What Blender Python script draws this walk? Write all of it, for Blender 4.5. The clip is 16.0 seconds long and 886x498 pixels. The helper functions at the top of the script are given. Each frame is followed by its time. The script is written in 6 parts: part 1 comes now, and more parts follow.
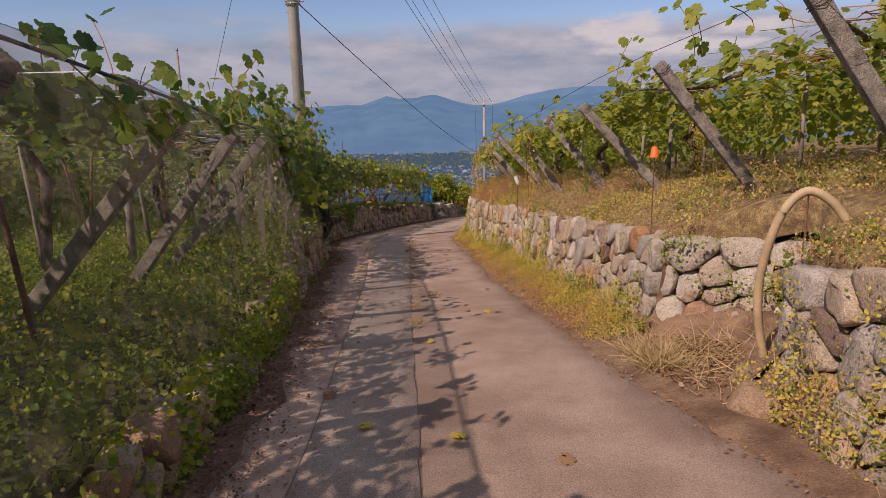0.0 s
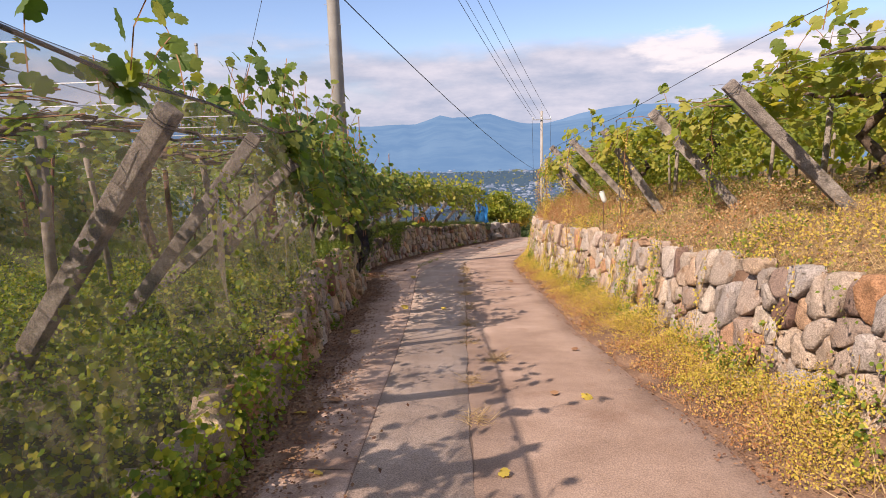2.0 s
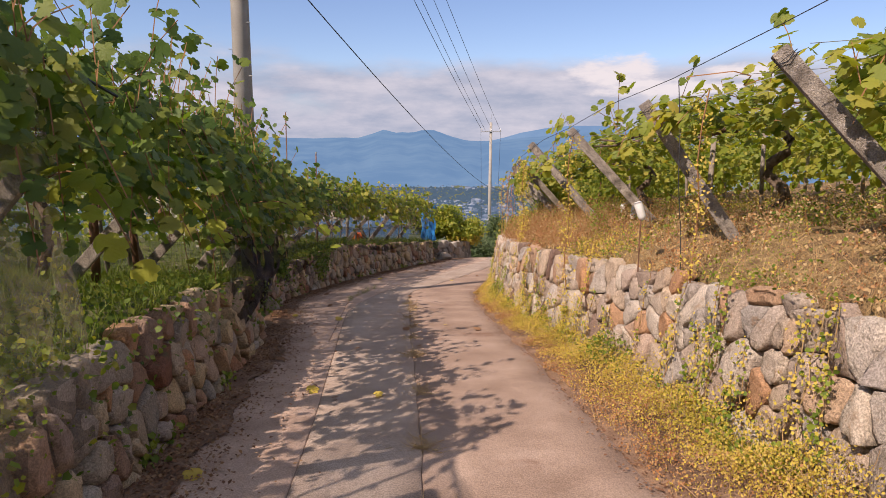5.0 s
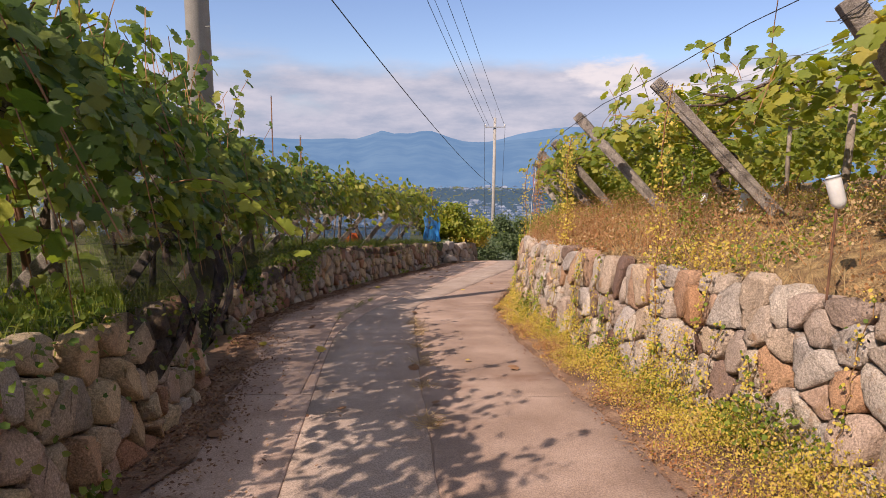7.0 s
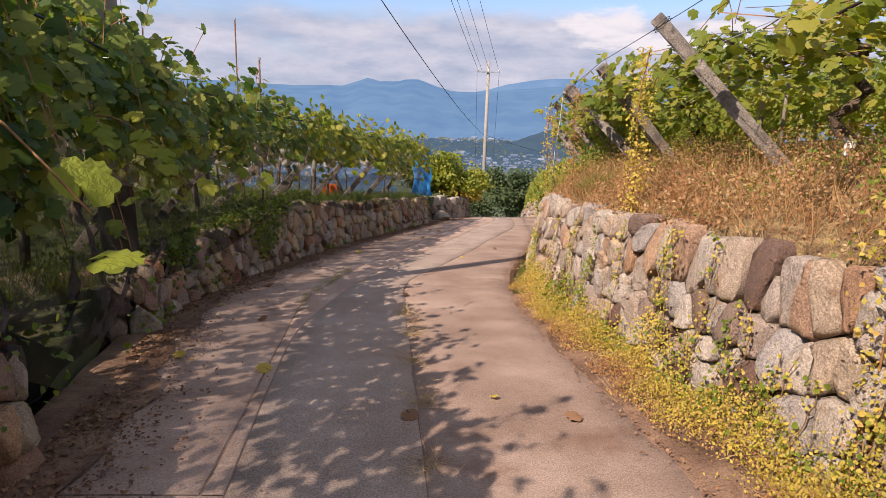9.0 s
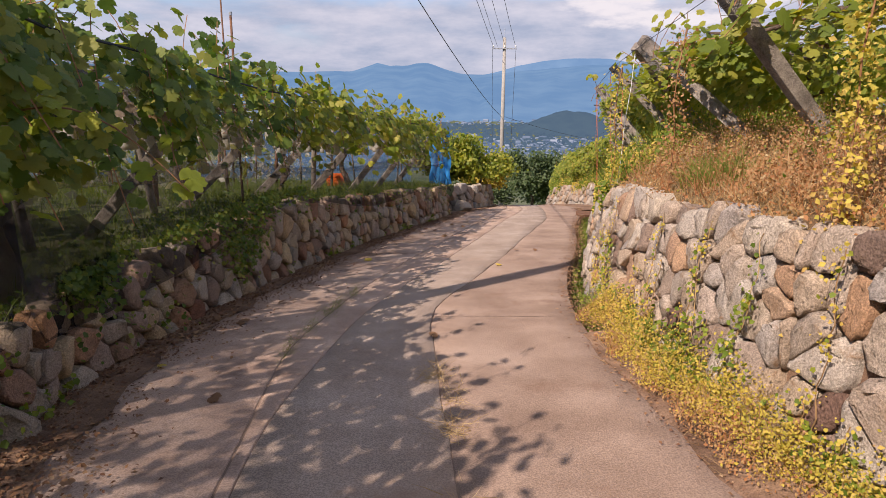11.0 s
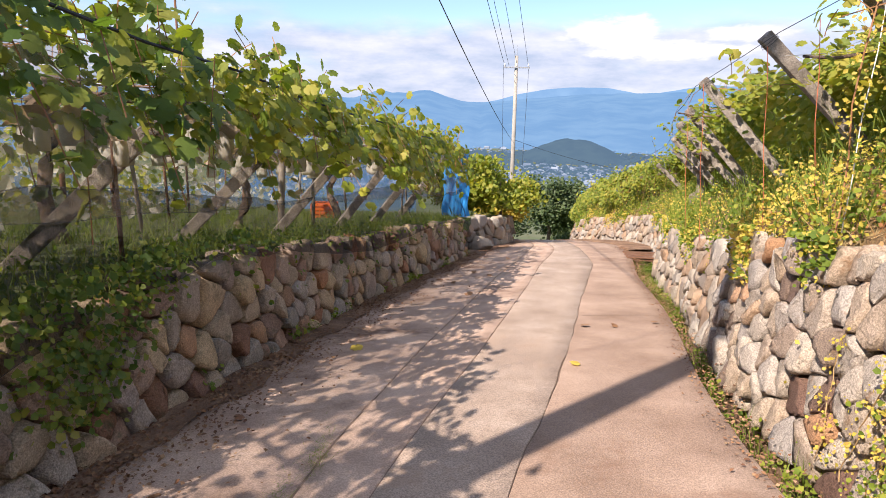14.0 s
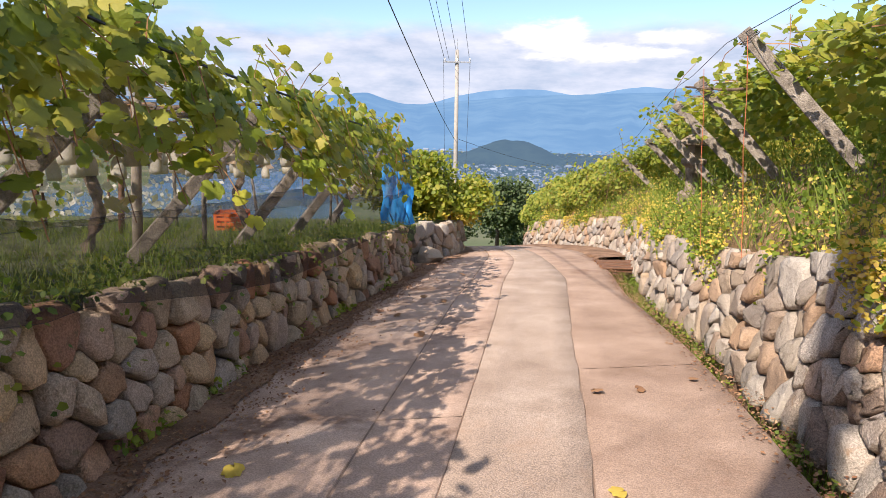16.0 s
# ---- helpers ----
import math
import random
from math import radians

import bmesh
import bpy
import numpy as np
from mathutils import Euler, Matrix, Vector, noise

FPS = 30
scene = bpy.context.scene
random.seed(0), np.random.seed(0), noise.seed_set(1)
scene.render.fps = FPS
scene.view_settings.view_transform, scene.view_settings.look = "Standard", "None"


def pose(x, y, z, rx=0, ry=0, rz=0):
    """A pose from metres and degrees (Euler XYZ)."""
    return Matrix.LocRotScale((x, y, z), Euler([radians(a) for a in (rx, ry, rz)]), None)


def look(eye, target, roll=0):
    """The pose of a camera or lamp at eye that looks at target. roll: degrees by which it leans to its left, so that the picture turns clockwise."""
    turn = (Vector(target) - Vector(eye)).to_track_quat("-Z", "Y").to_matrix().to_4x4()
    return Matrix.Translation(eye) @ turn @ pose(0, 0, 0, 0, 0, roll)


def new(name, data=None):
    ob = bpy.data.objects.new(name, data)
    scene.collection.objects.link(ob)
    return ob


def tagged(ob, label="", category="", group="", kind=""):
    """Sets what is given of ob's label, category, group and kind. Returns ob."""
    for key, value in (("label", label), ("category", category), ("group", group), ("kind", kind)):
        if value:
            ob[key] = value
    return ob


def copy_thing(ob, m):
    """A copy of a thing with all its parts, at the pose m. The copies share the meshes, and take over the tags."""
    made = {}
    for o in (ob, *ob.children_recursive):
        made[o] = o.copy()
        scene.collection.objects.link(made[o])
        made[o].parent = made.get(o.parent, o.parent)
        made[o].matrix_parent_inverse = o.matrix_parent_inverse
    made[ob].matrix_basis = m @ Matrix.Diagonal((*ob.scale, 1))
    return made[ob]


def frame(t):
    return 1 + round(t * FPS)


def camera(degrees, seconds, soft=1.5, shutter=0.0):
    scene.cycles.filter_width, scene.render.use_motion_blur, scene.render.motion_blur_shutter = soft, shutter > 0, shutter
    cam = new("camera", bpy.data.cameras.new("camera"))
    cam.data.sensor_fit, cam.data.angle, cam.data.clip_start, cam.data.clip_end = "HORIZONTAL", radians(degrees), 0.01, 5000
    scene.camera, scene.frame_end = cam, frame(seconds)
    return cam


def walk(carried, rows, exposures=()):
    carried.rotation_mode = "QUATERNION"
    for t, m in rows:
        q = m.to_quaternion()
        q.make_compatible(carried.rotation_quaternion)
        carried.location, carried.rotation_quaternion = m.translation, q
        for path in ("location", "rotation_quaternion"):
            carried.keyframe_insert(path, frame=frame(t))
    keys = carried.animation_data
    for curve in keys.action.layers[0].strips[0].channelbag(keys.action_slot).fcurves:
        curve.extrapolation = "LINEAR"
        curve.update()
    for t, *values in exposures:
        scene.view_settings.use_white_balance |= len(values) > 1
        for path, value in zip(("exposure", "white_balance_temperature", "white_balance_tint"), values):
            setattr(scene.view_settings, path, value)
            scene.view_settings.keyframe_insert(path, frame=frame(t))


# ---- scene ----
cam = camera(69.5, 16.0, soft=0.65)
METRES, EYE, TILT, LEAN, TURN = 20.6, 1.52, 0.0, 0.0, 0.0
ROWS = [
    (0.0, 0.0, 0.0, 0.0, -0.28, -12.65, 1.27),
    (0.5, -0.0029, 0.0323, -0.0053, 0.65, -12.55, 1.41),
    (1.0, -0.0047, 0.0642, -0.0089, 2.06, -13.03, 1.6),
    (1.5, -0.0071, 0.0974, -0.0132, 3.25, -12.77, 1.53),
    (2.0, -0.0088, 0.1281, -0.0161, 4.41, -10.9, 1.63),
    (2.5, -0.0119, 0.1601, -0.0208, 4.67, -10.75, 1.32),
    (3.0, -0.0137, 0.1917, -0.0231, 3.55, -10.72, 1.42),
    (3.5, -0.0182, 0.2232, -0.0283, 2.38, -10.88, 1.16),
    (4.0, -0.0192, 0.2554, -0.0329, 0.73, -10.12, 0.79),
    (6.5, -0.0308, 0.4117, -0.0534, -0.99, -9.47, -0.7),
    (7.0, -0.0331, 0.4453, -0.0592, -0.73, -9.52, -0.43),
    (7.5, -0.0358, 0.4774, -0.0618, -0.35, -9.5, -0.42),
    (8.0, -0.0368, 0.5094, -0.0659, -0.93, -9.97, -0.71),
    (8.5, -0.0396, 0.5405, -0.0701, -1.55, -11.88, -1.36),
    (9.0, -0.0415, 0.5722, -0.0746, -1.89, -13.86, -1.74),
    (9.5, -0.0441, 0.6013, -0.078, -2.12, -14.36, -0.74),
    (12.0, -0.0523, 0.7498, -0.0965, -0.71, -15.65, -0.4),
    (12.5, -0.0549, 0.7803, -0.101, -1.95, -14.43, -0.26),
    (13.0, -0.0588, 0.8104, -0.1036, -1.54, -14.08, -1.01),
    (13.5, -0.0608, 0.8409, -0.108, -0.96, -13.32, -1.35),
    (14.0, -0.0627, 0.8706, -0.1111, -0.87, -12.98, -0.92),
    (14.5, -0.0643, 0.9005, -0.1149, -1.06, -12.75, -0.79),
    (15.0, -0.0643, 0.9297, -0.1186, -2.35, -12.66, -0.16),
    (15.5, -0.0636, 0.9588, -0.1238, -3.84, -12.64, -0.1),
    (16.0, -0.0592, 0.9887, -0.1271, -6.28, -12.72, -0.64),
]
EXPOSURES = [(0.0, -0.02, 7500, 24), (0.5, 0.25, 7500, 24), (2.5, 0.75, 7500, 22), (3.5, 0.69, 7500, 22), (4.0, 0.59, 7500, 22), (6.5, 0.47, 7500, 23), (8.5, 0.7, 7270, 21), (9.5, 0.5, 7270, 21), (12.0, 0.67, 7170, 20), (13.0, 0.85, 7070, 18), (14.5, 1.15, 7100, 16), (15.0, 1.15, 7100, 16), (16.0, 1.03, 7100, 15)]
walk(cam, [(t, pose(0, 0, EYE, TILT, LEAN, TURN) @ pose(METRES * x, METRES * y, METRES * z, 90 + pitch, roll, yaw)) for t, x, y, z, yaw, pitch, roll in ROWS], EXPOSURES)

# world, sun and exposure
SUN_EL, SUN_AZ = 44.0, 225.0
world = bpy.data.worlds.new("world")
scene.world = world
world.use_nodes = True
wt = world.node_tree
wt.nodes.clear()


def node(tree, kind, **sets):
    n = tree.nodes.new(kind)
    for k, v in sets.items():
        if k == "ins":
            for name, val in v.items():
                n.inputs[name].default_value = val
        else:
            setattr(n, k, v)
    return n


def math_node(tree, op, a, b=None, clamp=False):
    n = tree.nodes.new("ShaderNodeMath")
    n.operation, n.use_clamp = op, clamp
    for i, v in enumerate((a, b)):
        if v is None:
            continue
        if isinstance(v, (int, float)):
            n.inputs[i].default_value = v
        else:
            tree.links.new(v, n.inputs[i])
    return n.outputs[0]


def smooth_range(tree, value, lo, hi):
    n = tree.nodes.new("ShaderNodeMapRange")
    n.interpolation_type = "SMOOTHSTEP"
    n.inputs["From Min"].default_value, n.inputs["From Max"].default_value = lo, hi
    tree.links.new(value, n.inputs["Value"])
    return n.outputs[0]


def build_sky():
    sky = node(wt, "ShaderNodeTexSky", sky_type="NISHITA", sun_disc=False)
    sky.sun_elevation, sky.sun_rotation = radians(SUN_EL), radians(SUN_AZ)
    sky.altitude, sky.air_density, sky.dust_density, sky.ozone_density = 500, 1.0, 0.6, 2.0
    co = node(wt, "ShaderNodeTexCoord")
    sep = node(wt, "ShaderNodeSeparateXYZ")
    wt.links.new(co.outputs["Generated"], sep.inputs[0])
    x, y, z = sep.outputs
    # soft cloud sheets, flattened towards the skyline
    stretch = node(wt, "ShaderNodeMapping")
    stretch.inputs["Scale"].default_value = (1.0, 1.0, 3.4)
    stretch.inputs["Location"].default_value = (0.35, 0.1, 0.0)
    wt.links.new(co.outputs["Generated"], stretch.inputs[0])
    big = node(wt, "ShaderNodeTexNoise", ins={"Scale": 3.2, "Detail": 8.0, "Roughness": 0.55, "Distortion": 0.3})
    fine = node(wt, "ShaderNodeTexNoise", ins={"Scale": 9.0, "Detail": 8.0, "Roughness": 0.6})
    wt.links.new(stretch.outputs[0], big.inputs[0])
    wt.links.new(stretch.outputs[0], fine.inputs[0])
    low = math_node(wt, "SUBTRACT", 1.0, smooth_range(wt, z, 0.075, 0.15))
    cover = math_node(wt, "ADD", math_node(wt, "MULTIPLY", low, 0.40), math_node(wt, "MULTIPLY", big.outputs[0], 0.75))
    cover = math_node(wt, "ADD", cover, math_node(wt, "MULTIPLY", fine.outputs[0], 0.25))
    # extra cloud high overhead, out of view, added to fill the shadows
    cover = math_node(wt, "ADD", cover, math_node(wt, "MULTIPLY", smooth_range(wt, z, 0.35, 0.7), 0.36))
    mask = smooth_range(wt, cover, 0.60, 0.90)
    # a heap of bright cumulus over the far ridge
    heap = None
    for az, el, wide, tall in ((14.8, 5.8, 0.06, 0.022), (24.7, 5.5, 0.05, 0.012), (19.5, 4.4, 0.10, 0.014)):
        dx, dz = math.sin(radians(az)), math.sin(radians(el))
        a = math_node(wt, "DIVIDE", math_node(wt, "SUBTRACT", x, dx), wide)
        b = math_node(wt, "DIVIDE", math_node(wt, "SUBTRACT", z, dz), tall)
        r2 = math_node(wt, "ADD", math_node(wt, "MULTIPLY", a, a), math_node(wt, "MULTIPLY", b, b))
        g = math_node(wt, "SUBTRACT", 1.0, r2)
        heap = g if heap is None else math_node(wt, "MAXIMUM", heap, g)
    puffs = node(wt, "ShaderNodeTexNoise", ins={"Scale": 16.0, "Detail": 9.0, "Roughness": 0.62})
    wt.links.new(stretch.outputs[0], puffs.inputs[0])
    heap = math_node(wt, "ADD", heap, math_node(wt, "MULTIPLY", math_node(wt, "SUBTRACT", puffs.outputs[0], 0.5), 5.0))
    front = smooth_range(wt, y, 0.2, 0.5)
    heap = math_node(wt, "MULTIPLY", smooth_range(wt, heap, -0.4, 1.1), front)
    grey = node(wt, "ShaderNodeValToRGB")
    grey.color_ramp.elements[0].position, grey.color_ramp.elements[1].position = 0.36, 0.66
    grey.color_ramp.elements[0].color, grey.color_ramp.elements[1].color = (1.95, 2.5, 3.5, 1), (3.25, 3.6, 4.4, 1)
    wt.links.new(fine.outputs[0], grey.inputs[0])
    blue = node(wt, "ShaderNodeMix", data_type="RGBA", blend_type="MULTIPLY")
    blue.inputs[0].default_value = 1.0
    blue.inputs[7].default_value = (0.60, 0.70, 0.86, 1)
    wt.links.new(sky.outputs[0], blue.inputs[6])
    m1 = node(wt, "ShaderNodeMix", data_type="RGBA")
    wt.links.new(mask, m1.inputs[0])
    wt.links.new(blue.outputs[2], m1.inputs[6])
    wt.links.new(grey.outputs[0], m1.inputs[7])
    m2 = node(wt, "ShaderNodeMix", data_type="RGBA")
    m2.inputs[7].default_value = (4.3, 4.5, 5.0, 1)
    wt.links.new(heap, m2.inputs[0])
    wt.links.new(m1.outputs[2], m2.inputs[6])
    bg = node(wt, "ShaderNodeBackground")
    bg.inputs["Strength"].default_value = 0.128
    wt.links.new(m2.outputs[2], bg.inputs["Color"])
    out = node(wt, "ShaderNodeOutputWorld")
    wt.links.new(bg.outputs[0], out.inputs[0])


build_sky()
sun = new("sun", bpy.data.lights.new("sun", "SUN"))
sun.data.energy, sun.data.angle, sun.data.color = 4.4, radians(0.6), (1.0, 0.93, 0.83)
toward = Vector((math.sin(radians(SUN_AZ)) * math.cos(radians(SUN_EL)), math.cos(radians(SUN_AZ)) * math.cos(radians(SUN_EL)), math.sin(radians(SUN_EL))))
sun.matrix_world = look(toward * 40, (0, 0, 0))


# materials
def surface(name, colours, scale=6.0, rough=0.85, bump=0.3, bump_scale=40.0, pick="noise", mottling=0.35, speck=0.0, metal=0.0, through_light=0.0, spots=None, spec=0.3):
    """A procedural surface: a ramp of colours, picked by noise, by object or by island, with stains, grain and relief."""
    m = bpy.data.materials.new(name)
    m.use_nodes = True
    t = m.node_tree
    t.nodes.clear()
    co = node(t, "ShaderNodeTexCoord")
    geo = node(t, "ShaderNodeNewGeometry")
    big = node(t, "ShaderNodeTexNoise", ins={"Scale": scale, "Detail": 5.0, "Roughness": 0.6})
    small = node(t, "ShaderNodeTexNoise", ins={"Scale": bump_scale, "Detail": 6.0, "Roughness": 0.65})
    for n in (big, small):
        t.links.new(geo.outputs["Position"], n.inputs["Vector"])
    ramp = node(t, "ShaderNodeValToRGB")
    while len(ramp.color_ramp.elements) < len(colours):
        ramp.color_ramp.elements.new(0.5)
    lo, hi = (0.33, 0.67) if pick == "noise" else (0.0, 1.0)
    for i, c in enumerate(colours):
        ramp.color_ramp.elements[i].position = lo + (hi - lo) * i / max(1, len(colours) - 1)
        ramp.color_ramp.elements[i].color = (*c, 1)
    if pick == "noise":
        t.links.new(big.outputs[0], ramp.inputs[0])
    elif pick == "object":
        t.links.new(node(t, "ShaderNodeObjectInfo").outputs["Random"], ramp.inputs[0])
    else:
        mixv = math_node(t, "ADD", math_node(t, "MULTIPLY", geo.outputs["Random Per Island"], 0.62), math_node(t, "MULTIPLY", math_node(t, "SUBTRACT", big.outputs[0], 0.3), 0.85), True)
        t.links.new(mixv, ramp.inputs[0])
    colour = ramp.outputs[0]
    shade = math_node(t, "ADD", 1.0 - mottling, math_node(t, "MULTIPLY", math_node(t, "ADD", big.outputs[0], small.outputs[0]), mottling))
    mul = node(t, "ShaderNodeMix", data_type="RGBA", blend_type="MULTIPLY")
    mul.inputs[0].default_value = 1.0
    t.links.new(colour, mul.inputs[6])
    t.links.new(shade, mul.inputs[7])
    colour = mul.outputs[2]
    if speck:
        vor = node(t, "ShaderNodeTexNoise", ins={"Scale": 95.0, "Detail": 3.0, "Roughness": 0.7})
        t.links.new(geo.outputs["Position"], vor.inputs["Vector"])
        f = math_node(t, "ADD", 1.0 - speck, math_node(t, "MULTIPLY", smooth_range(t, vor.outputs[0], 0.38, 0.62), 2 * speck))
        sp = node(t, "ShaderNodeMix", data_type="RGBA", blend_type="MULTIPLY")
        sp.inputs[0].default_value = 1.0
        t.links.new(colour, sp.inputs[6])
        t.links.new(f, sp.inputs[7])
        colour = sp.outputs[2]
    if spots:
        tone, size, lo, hi = spots
        n = node(t, "ShaderNodeTexNoise", ins={"Scale": size, "Detail": 7.0, "Roughness": 0.7})
        t.links.new(geo.outputs["Position"], n.inputs["Vector"])
        st = node(t, "ShaderNodeMix", data_type="RGBA")
        t.links.new(smooth_range(t, n.outputs[0], lo, hi), st.inputs[0])
        t.links.new(colour, st.inputs[6])
        st.inputs[7].default_value = (*tone, 1)
        colour = st.outputs[2]
    p = node(t, "ShaderNodeBsdfPrincipled", ins={"Roughness": rough, "Metallic": metal, "Specular IOR Level": spec})
    t.links.new(colour, p.inputs["Base Color"])
    if bump:
        b = node(t, "ShaderNodeBump", ins={"Strength": bump, "Distance": 0.02})
        t.links.new(small.outputs[0], b.inputs["Height"])
        if pick == "object":
            lumps = node(t, "ShaderNodeTexNoise", ins={"Scale": 11.0, "Detail": 6.0, "Roughness": 0.7})
            t.links.new(geo.outputs["Position"], lumps.inputs["Vector"])
            c2 = node(t, "ShaderNodeBump", ins={"Strength": 0.9, "Distance": 0.05})
            t.links.new(lumps.outputs[0], c2.inputs["Height"])
            t.links.new(c2.outputs[0], b.inputs["Normal"])
        t.links.new(b.outputs[0], p.inputs["Normal"])
    shader = p.outputs[0]
    if through_light:
        tr = node(t, "ShaderNodeBsdfTranslucent")
        warm = node(t, "ShaderNodeMix", data_type="RGBA", blend_type="MULTIPLY")
        warm.inputs[0].default_value = 1.0
        warm.inputs[7].default_value = (1.5, 1.45, 0.6, 1)
        t.links.new(colour, warm.inputs[6])
        t.links.new(warm.outputs[2], tr.inputs[0])
        mx = node(t, "ShaderNodeMixShader")
        mx.inputs[0].default_value = through_light
        t.links.new(shader, mx.inputs[1])
        t.links.new(tr.outputs[0], mx.inputs[2])
        shader = mx.outputs[0]
    out = node(t, "ShaderNodeOutputMaterial")
    t.links.new(shader, out.inputs[0])
    return m


def netting(name, tone, cover, wave):
    """Fine woven net: the threads cover a part of the sheet, more in folds."""
    m = bpy.data.materials.new(name)
    m.use_nodes = True
    t = m.node_tree
    t.nodes.clear()
    geo = node(t, "ShaderNodeNewGeometry")
    n = node(t, "ShaderNodeTexNoise", ins={"Scale": wave, "Detail": 3.0})
    t.links.new(geo.outputs["Position"], n.inputs["Vector"])
    f = math_node(t, "ADD", cover * 0.55, math_node(t, "MULTIPLY", n.outputs[0], cover * 0.9), True)
    d = node(t, "ShaderNodeBsdfDiffuse", ins={"Color": (*tone, 1)})
    tl = node(t, "ShaderNodeBsdfTranslucent", ins={"Color": (*tone, 1)})
    both = node(t, "ShaderNodeMixShader", ins={"Fac": 0.4})
    t.links.new(d.outputs[0], both.inputs[1])
    t.links.new(tl.outputs[0], both.inputs[2])
    tr = node(t, "ShaderNodeBsdfTransparent")
    mx = node(t, "ShaderNodeMixShader")
    t.links.new(f, mx.inputs[0])
    t.links.new(tr.outputs[0], mx.inputs[1])
    t.links.new(both.outputs[0], mx.inputs[2])
    t.links.new(mx.outputs[0], node(t, "ShaderNodeOutputMaterial").inputs[0])
    return m


def distance_tone(name, low, high, haze_glow, scale):
    """Far wooded slopes; the haze of blue air is added as an even glow."""
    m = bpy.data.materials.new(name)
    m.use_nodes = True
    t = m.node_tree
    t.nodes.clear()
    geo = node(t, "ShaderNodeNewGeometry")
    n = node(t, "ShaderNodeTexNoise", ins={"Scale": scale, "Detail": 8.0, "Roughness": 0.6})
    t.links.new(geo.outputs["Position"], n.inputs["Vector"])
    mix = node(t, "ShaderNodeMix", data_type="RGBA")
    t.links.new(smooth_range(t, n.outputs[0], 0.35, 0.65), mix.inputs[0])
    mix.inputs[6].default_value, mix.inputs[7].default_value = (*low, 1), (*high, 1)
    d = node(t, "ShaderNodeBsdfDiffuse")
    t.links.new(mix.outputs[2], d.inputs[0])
    e = node(t, "ShaderNodeEmission", ins={"Color": (*haze_glow, 1), "Strength": 1.0})
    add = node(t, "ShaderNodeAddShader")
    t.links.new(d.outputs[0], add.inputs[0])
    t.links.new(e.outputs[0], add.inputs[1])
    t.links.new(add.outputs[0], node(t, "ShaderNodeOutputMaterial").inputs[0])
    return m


CONCRETE_RED = surface("worn red-brown concrete", [(0.25, 0.169, 0.129), (0.30, 0.21, 0.164), (0.35, 0.253, 0.202)], 1.3, 0.92, 0.35, 90, mottling=0.36, speck=0.2, spots=((0.20, 0.115, 0.08), 0.9, 0.55, 0.75))
CONCRETE_LEFT = surface("dirty brown concrete", [(0.33, 0.228, 0.178), (0.40, 0.283, 0.224), (0.455, 0.335, 0.27)], 1.5, 0.92, 0.3, 70, mottling=0.36, speck=0.2, spots=((0.15, 0.09, 0.065), 1.1, 0.52, 0.72))
PATCH_GREY = surface("grey patching asphalt", [(0.285, 0.213, 0.173), (0.335, 0.258, 0.212), (0.39, 0.31, 0.262)], 1.6, 0.9, 0.4, 110, mottling=0.28, speck=0.28, spots=((0.30, 0.20, 0.145), 0.8, 0.55, 0.75))
TAR = surface("dirt in the seams", [(0.17, 0.115, 0.085), (0.26, 0.18, 0.135)], 5, 0.85, 0.3, 60)
SOIL = surface("dry brown soil", [(0.13, 0.075, 0.048), (0.20, 0.12, 0.08), (0.27, 0.17, 0.11)], 3.0, 0.95, 0.9, 35, mottling=0.5, speck=0.2)
GRASSY = surface("weedy ground", [(0.13, 0.075, 0.042), (0.20, 0.13, 0.06), (0.30, 0.21, 0.10)], 9.0, 0.95, 1.0, 22, mottling=0.6, speck=0.45)
# green turf, its colours lowered to carry the shade under the vines
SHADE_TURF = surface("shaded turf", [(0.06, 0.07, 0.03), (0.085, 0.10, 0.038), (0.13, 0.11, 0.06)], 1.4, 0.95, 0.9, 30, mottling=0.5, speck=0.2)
FIELD = surface("far fields", [(0.05, 0.075, 0.03), (0.085, 0.105, 0.045), (0.14, 0.13, 0.08)], 0.02, 0.95, 0.0, 0.3)
GRANITE = surface("granite and river stone", [(0.414, 0.347, 0.297), (0.47, 0.364, 0.274), (0.347, 0.308, 0.28), (0.526, 0.448, 0.375), (0.426, 0.375, 0.336), (0.426, 0.224, 0.118), (0.482, 0.37, 0.274), (0.403, 0.319, 0.263), (0.168, 0.095, 0.073), (0.515, 0.431, 0.347), (0.392, 0.347, 0.319), (0.448, 0.336, 0.246)], 9, 0.88, 0.8, 55, pick="object", mottling=0.75, speck=0.26, spots=((0.30, 0.18, 0.10), 5.5, 0.55, 0.72))
COBBLE = surface("rounded field stone", [(0.50, 0.38, 0.26), (0.36, 0.30, 0.24), (0.54, 0.41, 0.26), (0.42, 0.21, 0.11), (0.47, 0.41, 0.34), (0.24, 0.11, 0.07), (0.54, 0.40, 0.24), (0.40, 0.34, 0.29), (0.37, 0.18, 0.10), (0.29, 0.25, 0.21), (0.49, 0.37, 0.24)], 9, 0.88, 0.8, 50, pick="object", mottling=0.75, speck=0.22, spots=((0.12, 0.11, 0.06), 5, 0.56, 0.74))
RUBBLE = surface("pale rubble stone", [(0.38, 0.325, 0.265), (0.31, 0.26, 0.215), (0.42, 0.375, 0.33), (0.34, 0.22, 0.14), (0.28, 0.25, 0.225), (0.37, 0.28, 0.20)], 7, 0.88, 0.5, 40, pick="object", mottling=0.55, speck=0.12)
POST_CONCRETE = surface("weathered concrete post", [(0.16, 0.135, 0.115), (0.25, 0.215, 0.185), (0.33, 0.29, 0.25)], 9, 0.95, 0.9, 90, mottling=0.5, speck=0.24, spots=((0.09, 0.08, 0.065), 6, 0.55, 0.7))
